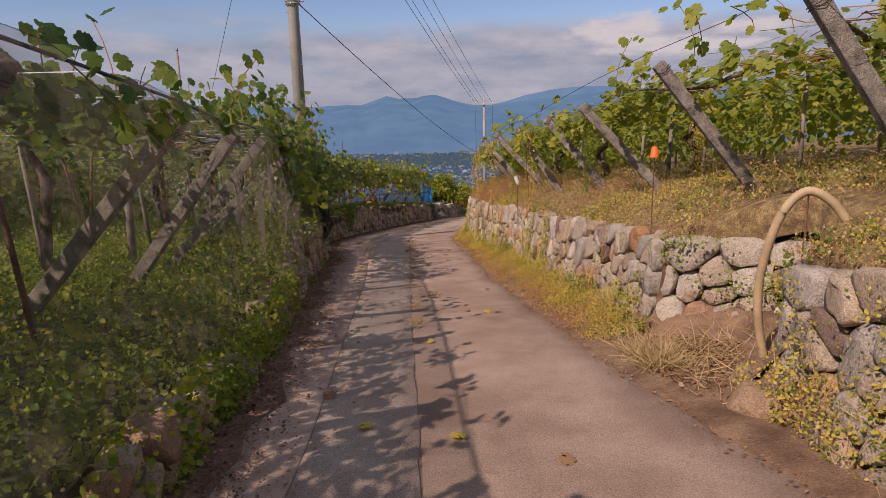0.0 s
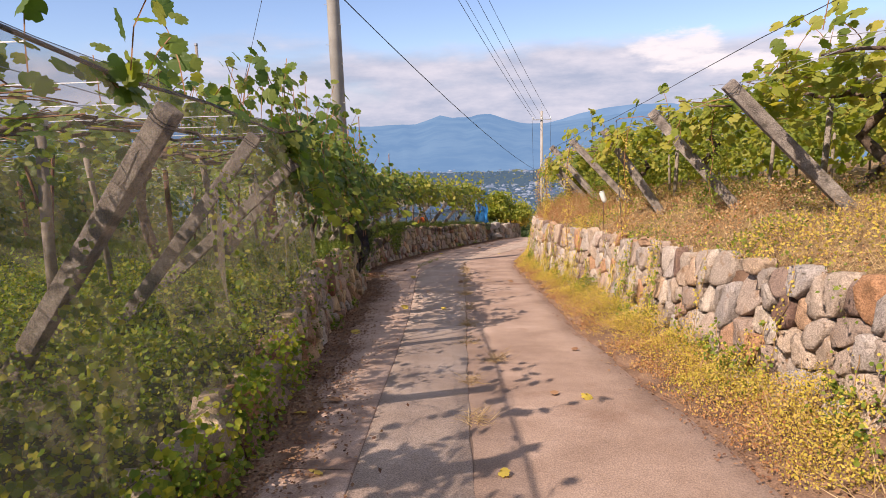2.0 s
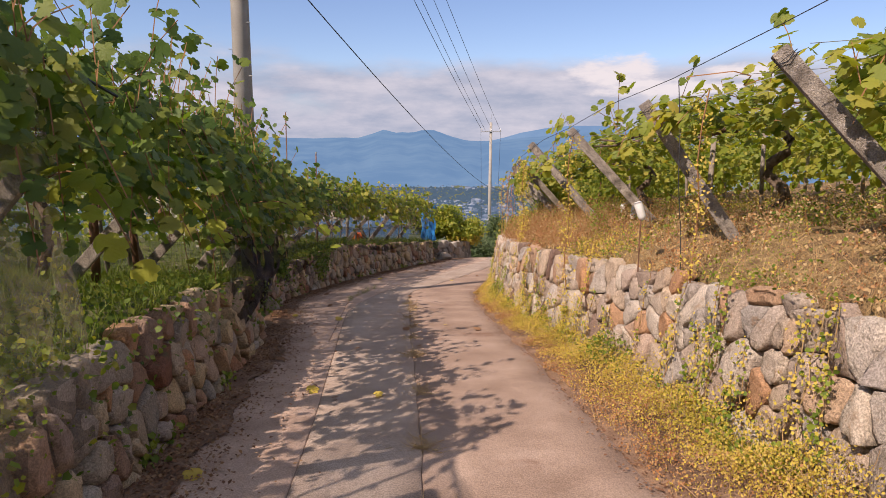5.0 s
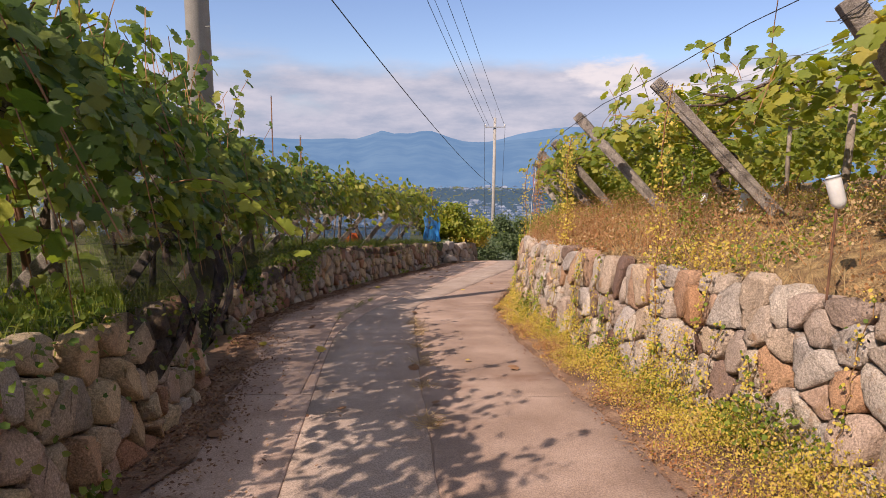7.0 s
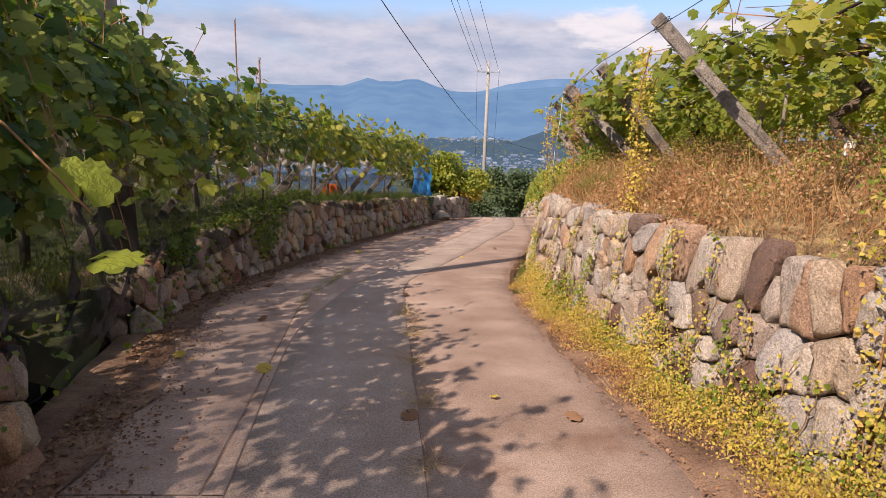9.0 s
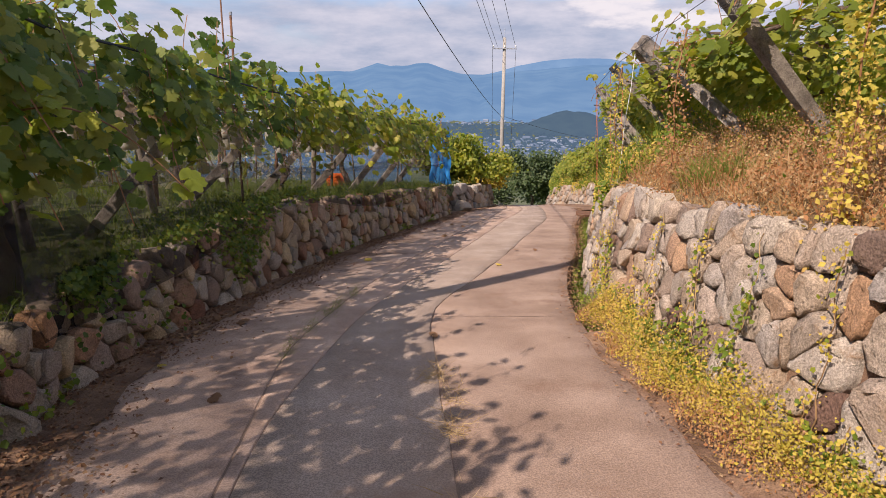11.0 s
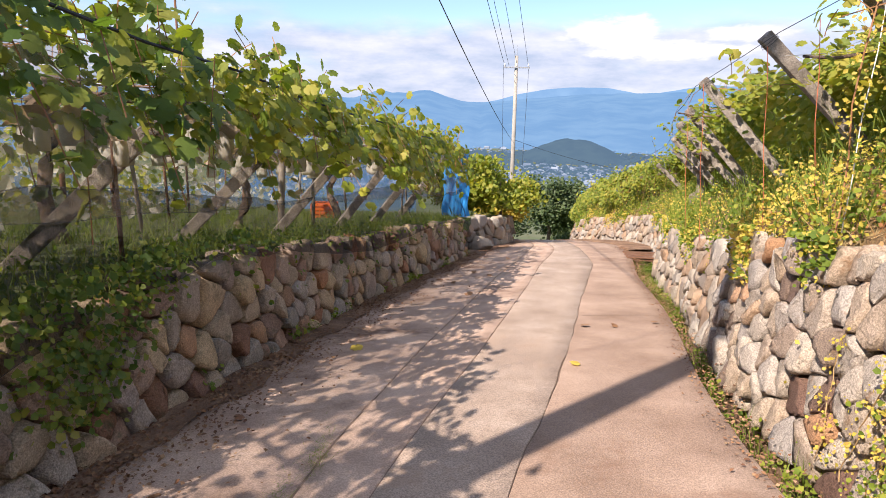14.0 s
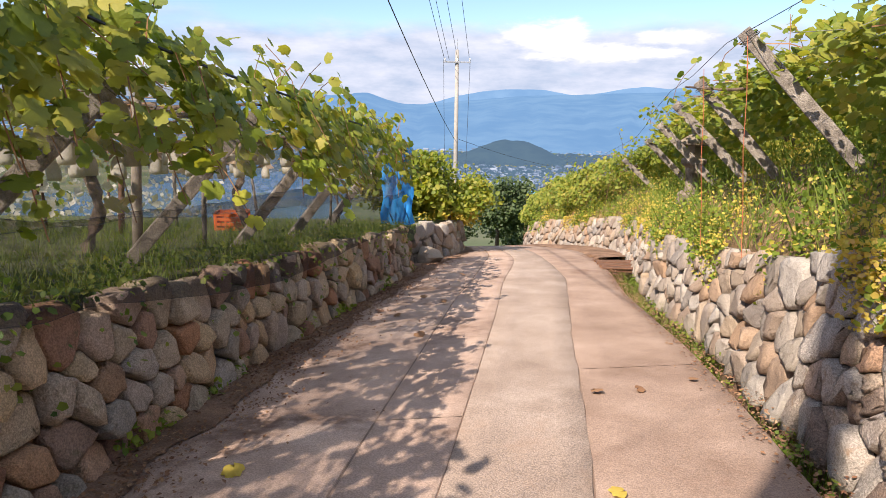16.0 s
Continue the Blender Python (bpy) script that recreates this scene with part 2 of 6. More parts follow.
POLE_CONCRETE = surface("smooth concrete pole", [(0.30, 0.28, 0.25), (0.36, 0.335, 0.30)], 2.5, 0.8, 0.15, 60, speck=0.08)
STEEL = surface("galvanised steel", [(0.42, 0.43, 0.44), (0.55, 0.56, 0.57)], 12, 0.45, 0.1, 60, metal=0.6)
DARK_CABLE = surface("black cable", [(0.02, 0.02, 0.022), (0.04, 0.04, 0.042)], 5, 0.6, 0.0)
RUST = surface("rusty steel", [(0.11, 0.055, 0.035), (0.2, 0.1, 0.06)], 8, 0.85, 0.5, 60)
BARK = surface("peeling vine bark", [(0.075, 0.05, 0.035), (0.14, 0.10, 0.075), (0.20, 0.15, 0.115)], 14, 0.95, 1.0, 60, mottling=0.6)
CANE = surface("reddish vine cane", [(0.22, 0.10, 0.045), (0.30, 0.16, 0.07)], 12, 0.7, 0.2, 60)
# Two copies of one leaf: shade in the first's colours, sun in the second's.
GRAPE_SHADED = surface("grape leaves", [(0.045, 0.095, 0.024), (0.075, 0.14, 0.03), (0.12, 0.19, 0.036), (0.18, 0.235, 0.046), (0.27, 0.28, 0.058), (0.38, 0.32, 0.09)], 0.9, 0.5, 0.25, 70, pick="island", mottling=0.3, through_light=0.5, spec=0.35)
GRAPE_SUNLIT = surface("sunlit grape leaves", [(0.08, 0.13, 0.02), (0.135, 0.19, 0.027), (0.20, 0.25, 0.036), (0.28, 0.30, 0.048), (0.38, 0.35, 0.07), (0.48, 0.35, 0.09)], 0.9, 0.5, 0.25, 70, pick="island", mottling=0.3, through_light=0.5, spec=0.35)
WEED_GREEN = surface("green creeper leaves", [(0.065, 0.12, 0.018), (0.125, 0.19, 0.026), (0.21, 0.265, 0.036), (0.34, 0.34, 0.055)], 1.2, 0.6, 0.2, 70, pick="island", mottling=0.3, through_light=0.4)
WEED_YELLOW = surface("yellowing creeper leaves", [(0.27, 0.26, 0.045), (0.44, 0.37, 0.065), (0.57, 0.45, 0.09), (0.54, 0.38, 0.11), (0.47, 0.28, 0.11)], 1.3, 0.65, 0.2, 70, pick="island", mottling=0.3, through_light=0.35)
WEED_RED = surface("red-brown dry weeds", [(0.27, 0.10, 0.045), (0.35, 0.165, 0.075), (0.43, 0.26, 0.13), (0.33, 0.25, 0.09)], 1.3, 0.8, 0.2, 70, pick="island", mottling=0.3, through_light=0.25)
LUSH = surface("lush creeper leaves", [(0.065, 0.125, 0.017), (0.12, 0.20, 0.025), (0.21, 0.29, 0.036), (0.37, 0.37, 0.05), (0.42, 0.33, 0.06)], 1.2, 0.55, 0.2, 70, pick="island", mottling=0.3, through_light=0.45)
CREEPER_STEM = surface("dry creeper stems", [(0.20, 0.11, 0.05), (0.33, 0.21, 0.10), (0.45, 0.33, 0.17)], 3.0, 0.8, 0.1, 70, pick="island", mottling=0.3)
STRAW = surface("dry straw", [(0.34, 0.22, 0.11), (0.46, 0.33, 0.18), (0.55, 0.43, 0.27)], 2.0, 0.8, 0.1, 70, pick="island", mottling=0.2, through_light=0.2)
GRASS = surface("grass blades", [(0.09, 0.15, 0.026), (0.155, 0.215, 0.036), (0.26, 0.27, 0.06)], 1.2, 0.6, 0.1, 70, pick="island", mottling=0.2, through_light=0.35)
TWINE = surface("faded red twine", [(0.42, 0.10, 0.05), (0.5, 0.16, 0.08)], 9, 0.8, 0.2, 80)
LITTER = surface("fallen brown leaves", [(0.09, 0.045, 0.03), (0.17, 0.08, 0.045), (0.27, 0.15, 0.08), (0.38, 0.27, 0.17)], 2.0, 0.85, 0.2, 70, pick="island", mottling=0.3)
TREE_LEAF = surface("dark orchard leaves", [(0.045, 0.08, 0.03), (0.08, 0.12, 0.05), (0.14, 0.17, 0.08)], 0.8, 0.5, 0.1, 70, pick="island", mottling=0.3, through_light=0.3)
NET_GREY = netting("grey bird net", (0.24, 0.20, 0.165), 0.38, 1.6)
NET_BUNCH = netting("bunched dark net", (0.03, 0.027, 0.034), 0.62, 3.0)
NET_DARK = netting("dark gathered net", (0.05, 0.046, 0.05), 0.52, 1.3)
NET_BLUE_FAR = netting("blue shade net", (0.09, 0.21, 0.40), 0.55, 2.0)
NET_BLUE = netting("bright blue net", (0.04, 0.36, 0.85), 0.95, 3.0)
PAPER = surface("waxed fruit paper", [(0.50, 0.47, 0.42), (0.60, 0.57, 0.52)], 9, 0.7, 0.2, 60, through_light=0.3)
CAP_PAPER = surface("brown paper cap", [(0.34, 0.25, 0.18), (0.44, 0.34, 0.25)], 9, 0.75, 0.2, 60, through_light=0.15)
ORANGE_PLASTIC = surface("orange plastic", [(0.75, 0.16, 0.03), (0.65, 0.13, 0.03)], 5, 0.5, 0.0)
WHITE_PLASTIC = surface("white plastic", [(0.72, 0.72, 0.70), (0.6, 0.6, 0.58)], 6, 0.5, 0.0)
HOSE = surface("tan corrugated hose", [(0.36, 0.25, 0.15), (0.44, 0.32, 0.20)], 6, 0.6, 0.1, 60)
LANTERN_STONE = surface("mossy lantern stone", [(0.13, 0.10, 0.075), (0.21, 0.17, 0.13), (0.28, 0.235, 0.18)], 8, 0.95, 0.8, 50, mottling=0.5, speck=0.25)
TAN_ROCK = surface("tan broken rock", [(0.30, 0.185, 0.11), (0.35, 0.225, 0.14), (0.28, 0.19, 0.13), (0.33, 0.235, 0.165)], 6, 0.9, 0.6, 40, pick="object", mottling=0.55, speck=0.28, spots=((0.24, 0.13, 0.07), 4.0, 0.52, 0.75))
WOOD = surface("grey weathered wood", [(0.20, 0.165, 0.135), (0.32, 0.275, 0.23)], 10, 0.9, 0.5, 60)
# dark slope colours; the blue triple is emission that stands in for haze
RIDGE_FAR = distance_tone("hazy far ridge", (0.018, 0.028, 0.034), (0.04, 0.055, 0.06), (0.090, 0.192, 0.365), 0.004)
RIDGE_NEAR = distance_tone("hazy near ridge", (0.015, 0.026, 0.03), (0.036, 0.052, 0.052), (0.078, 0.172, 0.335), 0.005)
HILL = distance_tone("hazy wooded hill", (0.004, 0.008, 0.008), (0.009, 0.015, 0.013), (0.050, 0.090, 0.145), 0.03)

# House tones are kept low; an added blue emission gives the haze.
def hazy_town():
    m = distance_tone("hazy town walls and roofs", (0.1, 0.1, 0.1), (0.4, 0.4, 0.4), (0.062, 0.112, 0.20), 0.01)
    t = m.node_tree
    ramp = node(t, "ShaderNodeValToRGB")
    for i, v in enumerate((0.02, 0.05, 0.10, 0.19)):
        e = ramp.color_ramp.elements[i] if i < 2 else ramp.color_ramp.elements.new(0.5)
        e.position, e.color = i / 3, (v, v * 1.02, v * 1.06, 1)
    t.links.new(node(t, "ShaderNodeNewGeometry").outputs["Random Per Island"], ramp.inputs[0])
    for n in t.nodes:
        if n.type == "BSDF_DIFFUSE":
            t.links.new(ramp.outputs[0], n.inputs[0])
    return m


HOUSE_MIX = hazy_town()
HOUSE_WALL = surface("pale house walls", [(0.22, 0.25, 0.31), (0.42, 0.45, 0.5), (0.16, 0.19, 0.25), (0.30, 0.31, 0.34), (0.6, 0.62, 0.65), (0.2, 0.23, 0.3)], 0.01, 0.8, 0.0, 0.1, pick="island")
BLUE_ROOF = surface("blue sheet roof", [(0.05, 0.30, 0.55), (0.07, 0.36, 0.62)], 0.2, 0.5, 0.0)


# shape of the ground and the lines of the lane
def lane_z(y):
    y = np.asarray(y, float)
    a = np.clip(y - 33.0, 0, 8)
    return -0.1285 * np.minimum(y, 41) - 0.007 * a * a - 0.24 * np.clip(y - 41, 0, None)


def line(points):
    pts = np.array(points, float)
    ys = np.linspace(pts[0, 0], pts[-1, 0], 400)
    xs = np.interp(ys, pts[:, 0], pts[:, 1])
    k = np.hanning(13)
    k /= k.sum()
    pad = np.concatenate([np.full(6, xs[0]), xs, np.full(6, xs[-1])])
    xs2 = np.convolve(pad, k, "valid")
    return lambda y: np.interp(y, ys, xs2)


ROAD_L = line([(-14, -0.4), (0, -1.15), (2.85, -1.37), (4.45, -1.49), (6.3, -1.69), (8.7, -1.97), (10.7, -2.25), (13.4, -2.45), (15, -2.7), (18, -3.3), (19.2, -3.3), (21.4, -3.05), (25.2, -2.3), (28.4, -1.4), (30.2, -0.85), (33, 0), (35.1, 0.95), (38, 1.3), (42, 0.7), (50, -1.5), (60, -5)])
ROAD_R = line([(-14, 4.2), (0, 2.5), (2.7, 1.82), (4.8, 1.44), (6.5, 1.26), (7.9, 1.05), (9.2, 0.95), (10.4, 0.80), (13.9, 0.66), (16.1, 0.5), (18.5, 0.35), (20.0, 0.40), (21, 0.52), (22.7, 0.88), (24.4, 1.38), (26.1, 1.8), (28.8, 2.35), (31, 3.0), (32.5, 3.35), (35, 3.75), (39, 3.3), (42, 2.7), (50, 0.6), (60, -3)])
WALL_L = line([(-14, -0.6), (0, -1.3), (2.85, -1.5), (4.45, -1.62), (6.3, -1.8), (8.7, -2.07), (10.7, -2.38), (13.4, -2.58), (15, -2.85), (18, -3.45), (19.2, -3.42), (21.4, -3.15), (25.2, -2.4), (28.4, -1.5), (30.2, -0.95), (32, -0.5), (36, 1.0), (42, 0.4)])
HIGH_L = line([(-14, 0.35), (5, 0.35), (7.7, 0.5), (9, 0.75), (11.3, 0.95), (13, 0.9), (15, 0.78), (17.2, 0.55), (19, 0.65), (21, 0.85), (22.5, 1.0), (25.5, 0.9), (32, 0.82), (42, 0.8)])
WALL_R = line([(-14, 4.4), (0, 2.7), (2.8, 2.12), (4.1, 2.1), (6, 1.95), (8.4, 1.66), (12.4, 1.42), (14.5, 1.1), (16.9, 0.8), (18.6, 0.70), (20.6, 0.80), (22.6, 1.12), (23.8, 1.48), (26, 2.12), (28.8, 2.75), (31, 3.5), (33, 4.25), (34.6, 4.6), (36.5, 4.6), (39, 4.3), (42, 4.1)])
HIGH_R = line([(-14, 1.1), (5.9, 1.05), (8.4, 1.08), (12.4, 1.12), (16.9, 1.2), (20.6, 1.26), (23.8, 1.17), (24.6, 1.0), (28, 0.85), (34.6, 0.85), (42, 0.8)])


def bank_r(x, y):
    """Height of the right-hand terrace above the lane."""
    d = np.clip(x - (WALL_R(y) + 0.15), 0, None)
    return HIGH_R(y) - 0.04 + (0.42 + 0.42 * np.clip((np.asarray(y, float) - 20) / 4, 0, 1)) * np.clip(d, 0, 1.05) + 0.10 * np.clip(d - 1.05, 0, None)


def bank_l(x, y):
    d = np.clip((WALL_L(y) - 0.12) - x, 0, None)
    steep = np.clip((9.5 - np.asarray(y, float)) / 4, 0, 1)
    return HIGH_L(y) - 0.05 + d * 0.02 + steep * 0.16 * np.clip(d, 0, 1.3)


# builders
rng = np.random.default_rng(7)


def grid_mesh(name, X, Y, Z, material, smooth=True):
    ny, nx = X.shape
    v = np.stack([X, Y, Z], -1).reshape(-1, 3)
    i = np.arange(ny - 1)[:, None] * nx + np.arange(nx - 1)[None]
    q = np.stack([i, i + 1, i + 1 + nx, i + nx], -1).reshape(-1, 4)
    me = bpy.data.meshes.new(name)
    me.from_pydata(v.tolist(), [], q.tolist())
    me.polygons.foreach_set("use_smooth", [smooth] * len(me.polygons))
    me.materials.append(material)
    return me


def part(name, bm, material, parent=None, label="", smooth=False):
    me = bpy.data.meshes.new(name)
    bm.to_mesh(me)
    bm.free()
    if smooth:
        me.polygons.foreach_set("use_smooth", [True] * len(me.polygons))
    me.materials.append(material)
    ob = new(name, me)
    ob.parent = parent
    if label:
        ob["label"] = label
    return ob


def thing(name, label, category, at=(0, 0, 0), group="", kind=""):
    return tagged(move(new(name), at), label, category, group, kind)


def move(ob, at):
    ob.location = at
    return ob


def mesh_object(name, me, parent=None, label="", category="", group="", kind=""):
    ob = new(name, me)
    ob.parent = parent
    return tagged(ob, label, category, group, kind)


def box(bm, sx, sy, sz, m=Matrix(), bevel=0.0):
    r = bmesh.ops.create_cube(bm, size=1.0, matrix=m @ Matrix.Diagonal((sx, sy, sz, 1)))
    if bevel:
        es = list({e for v in r["verts"] for e in v.link_edges})
        bmesh.ops.bevel(bm, geom=es, offset=bevel, segments=2, affect="EDGES", profile=0.6)


def tube_mesh(bm, pts, radii, sides=6):
    """A tube along points, its radius given at each."""
    pts = [Vector(p) for p in pts]
    rings = []
    for i, p in enumerate(pts):
        d = (pts[min(i + 1, len(pts) - 1)] - pts[max(i - 1, 0)]).normalized()
        a = d.cross(Vector((0.3, 0.2, 1)) if abs(d.z) < 0.9 else Vector((1, 0, 0))).normalized()
        b = d.cross(a)
        r = radii if isinstance(radii, (int, float)) else radii[i]
        rings.append([bm.verts.new(p + r * (math.cos(6.28318 * k / sides) * a + math.sin(6.28318 * k / sides) * b)) for k in range(sides)])
    for u, w in zip(rings, rings[1:]):
        for k in range(sides):
            bm.faces.new((u[k], u[(k + 1) % sides], w[(k + 1) % sides], w[k]))
    bm.faces.new(rings[0][::-1])
    bm.faces.new(rings[-1])


def scatter(name, shape, places, normals, sizes, material, parent=None, spin=None):
    """Many small pieces of one shape joined into one mesh, each turned to its normal."""
    V, Fc = shape
    n = len(places)
    normals = normals / np.linalg.norm(normals, axis=1, keepdims=True)
    ref = rng.normal(size=(n, 3)) if spin is None else spin
    a = np.cross(normals, ref)
    a /= np.linalg.norm(a, axis=1, keepdims=True) + 1e-9
    b = np.cross(normals, a)
    out = places[:, None, :] + sizes[:, None, None] * (V[None, :, 0:1] * a[:, None] + V[None, :, 1:2] * b[:, None] + V[None, :, 2:3] * normals[:, None])
    faces = (Fc[None] + (np.arange(n) * len(V))[:, None, None]).reshape(-1, 3)
    me = bpy.data.meshes.new(name)
    me.vertices.add(n * len(V))
    me.vertices.foreach_set("co", out.astype(np.float32).ravel())
    me.loops.add(faces.size)
    me.loops.foreach_set("vertex_index", faces.astype(np.int32).ravel())
    me.polygons.add(len(faces))
    me.polygons.foreach_set("loop_start", np.arange(0, faces.size, 3, dtype=np.int32))
    me.polygons.foreach_set("use_smooth", [True] * len(faces))
    me.update(calc_edges=True)
    me.materials.append(material)
    ob = new(name, me)
    ob.parent = parent
    return ob


def lobed_leaf():
    """A five-lobed, toothed leaf about one unit across, cupped along its veins."""
    v, f = [(0, 0.05, 0.0)], []
    outline = [(0, 0.60), (10, 0.52), (19, 0.53), (29, 0.43), (40, 0.51), (50, 0.54), (63, 0.49), (76, 0.42), (92, 0.48), (110, 0.46), (132, 0.41), (160, 0.37)]
    outline = outline + [(360 - a, r) for a, r in outline[:0:-1]] 
    for i, (a, r) in enumerate(outline):
        x, y = r * math.sin(radians(a)), r * math.cos(radians(a))
        v.append((x, y, -0.30 * abs(x) * abs(x) - 0.22 * y * y + 0.035 * math.sin(3.1 * i)))
    v.insert(len(outline) // 2 + 1, (0, -0.12, 0.02))
    k = len(v) - 1
    for i in range(k):
        f.append((0, 1 + i, 1 + (i + 1) % k))
    return np.array(v), np.array(f)


def plain_leaf():
    return np.array([(0, -0.5, 0), (0.36, 0.0, 0.10), (0, 0.5, -0.04), (-0.36, 0.0, 0.10)]), np.array([(0, 1, 2), (0, 2, 3)])


def round_leaf():
    """A heart-shaped leaf, folded a little along its midrib."""
    v = [(0.5 * r * math.sin(radians(a)), 0.5 * r * math.cos(radians(a)), 0.13 * abs(math.sin(radians(a)))) for a, r in ((0, 1.2), (62, 0.95), (135, 0.98), (180, 0.62), (225, 0.98), (298, 0.95))]
    return np.array(v), np.array([(0, 1, 3), (1, 2, 3), (0, 3, 5), (3, 4, 5)])


def coarse_lobed_leaf():
    """The lobed leaf with fewer points, for the deep shade of the roof."""
    v = [(0, 0.02, 0.02)]
    for i, (a, r) in enumerate(((0, 0.60), (28, 0.44), (48, 0.54), (76, 0.43), (105, 0.47), (158, 0.38), (202, 0.38), (255, 0.47), (284, 0.43), (312, 0.54), (332, 0.44))):
        x, y = r * math.sin(radians(a)), r * math.cos(radians(a))
        v.append((x, y, -0.30 * x * x - 0.22 * y * y + 0.035 * math.sin(3.1 * i)))
    return np.array(v), np.array([(0, 1 + i, 1 + (i + 1) % 11) for i in range(11)])


def blade():
    return np.array([(-0.012, 0, 0), (0.012, 0, 0), (0.009, 0.1, 0.55), (-0.009, 0.1, 0.55), (0, 0.34, 1.0)]), np.array([(0, 1, 2), (0, 2, 3), (3, 2, 4)])


LOBED, COARSE, PLAIN, ROUND, BLADE = lobed_leaf(), coarse_lobed_leaf(), plain_leaf(), round_leaf(), blade()


def jitter(n, sx, sy=None, sz=None):
    return rng.normal(size=(n, 3)) * np.array([sx, sx if sy is None else sy, sx if sz is None else sz])


# ground
def build_ground():
    ys = np.concatenate([np.linspace(-4000, -60, 12), np.linspace(-50, 60, 90), np.array([70, 90, 120, 160, 220, 300, 420, 600, 800, 1000, 1300, 1700, 2400, 3400, 4600])])
    xs = np.concatenate([np.linspace(-4500, -150, 14), np.linspace(-100, 100, 41), np.linspace(150, 4500, 14)])
    X, Y = np.meshgrid(xs, ys)
    Z = lane_z(np.clip(Y, -40, 60))
    far = np.clip(Y - 60, 0, 840)
    Z = Z - far * 0.1425
    Z = Z - 0.45
    me = grid_mesh("ground", X, Y, Z, FIELD)
    mesh_object("ground", me, None, "wooded slope falling to a wide valley floor", "ground", kind="structure")


build_ground()


def strip(name, left, right, y0, y1, material, parent, rise=0.0, n=None, deep=0.4):
    """A slab of the lane between two lines, with rounded upper edges and sides that go down."""
    n = n or max(8, int((y1 - y0) / 0.3))
    y = np.linspace(y0, y1, n)
    L, R = left(y), right(y)
    cols = [(L, -deep), (L, -0.006), (L + 0.005, 0)] + [(L + (R - L) * k, 0) for k in (0.25, 0.5, 0.75)] + [(R - 0.005, 0), (R, -0.006), (R, -deep)]
    X = np.stack([c[0] for c in cols], 1)
    Z = np.stack([lane_z(y) + c[1] + rise for c in cols], 1)
    wob = np.array([[noise.noise((a * 0.9, b * 0.9, 3)) * 0.012 for a, b in zip(row, np.full(len(row), yy))] for row, yy in zip(X, y)])
    Y = np.repeat(y[:, None], X.shape[1], 1)
    me = grid_mesh(name, X, Y, Z + wob, material)
    return mesh_object(name, me, parent)


SEAM_L = line([(-14, -0.3), (3.4, -0.83), (7.4, -1.12), (9.2, -1.24), (11.2, -1.4), (15.7, -1.85), (17.5, -2.0), (20.1, -1.73), (21.6, -1.37), (23.4, -0.85), (25.5, -0.3), (27.8, 0.3), (30.1, 0.85), (32.6, 1.6), (34, 1.9), (38, 2.1), (42, 1.4), (50, -0.7), (60, -4.2)])
SEAM_R = line([(-14, 0.35), (3.35, -0.15), (6.15, -0.33), (8.3, -0.45), (10.6, -0.56), (12.8, -0.67), (14.8, -0.8), (17.5, -0.93), (20.1, -1.04), (20.6, -0.98), (21.6, -0.6), (23.2, -0.1), (24.7, 0.34), (25.8, 0.63), (28.9, 1.55), (30.5, 2.02), (33, 2.4), (36, 2.7), (38, 2.75), (42, 2.0), (50, 0), (60, -3.6)])
SEAM_O = line([(-14, -0.35), (0, -0.9), (9, -1.5), (14.4, -1.83), (17.2, -2.05), (19, -2.2), (21.2, -1.9), (23.8, -1.32), (26.4, -0.67), (28.7, -0.1), (30.8, 0.5), (34.4, 1.45), (38, 1.75), (42, 1.05), (60, -4.6)])


def build_road():
    road = thing("road", "narrow worn concrete lane with a grey patched strip", "road", kind="structure")
    bed = strip("bed", lambda y: ROAD_L(y) + 0.02, lambda y: ROAD_R(y) - 0.02, -14, 60, TAR, road, -0.008)
    # outer slabs by the shaded wall
    for a, c in ((-14, 6.0), (6.008, 14.39)):
        strip("slab", ROAD_L, lambda y: SEAM_L(y) - 0.004, a, c, CONCRETE_LEFT, road)
    for a, c in ((14.4, 20.4), (20.408, 27.0), (27.008, 60)):
        strip("slab", ROAD_L, lambda y: np.minimum(SEAM_O(y), SEAM_L(y) - 0.08) - 0.007, a, c, CONCRETE_LEFT, road)
    for a, c in ((14.4, 24.2), (24.208, 60)):
        strip("slab", lambda y: np.minimum(SEAM_O(y), SEAM_L(y) - 0.08) + 0.007, lambda y: SEAM_L(y) - 0.004, a, c, CONCRETE_LEFT, road)
    strip("patch", lambda y: SEAM_L(y) + 0.004, lambda y: SEAM_R(y) - 0.003 + 0.007 * np.sin(y * 7.3) + 0.006 * np.sin(y * 17), -14, 60, PATCH_GREY, road, 0.003)
    for a, b in ((-14, 8.55), (8.556, 14.35), (14.356, 20.05), (20.06, 25.2), (25.21, 31), (31.01, 60)):
        strip("slab", lambda y: SEAM_R(y) + 0.003 + 0.007 * np.sin(y * 7.3) + 0.006 * np.sin(y * 17), ROAD_R, a, b, CONCRETE_RED, road)


build_road()


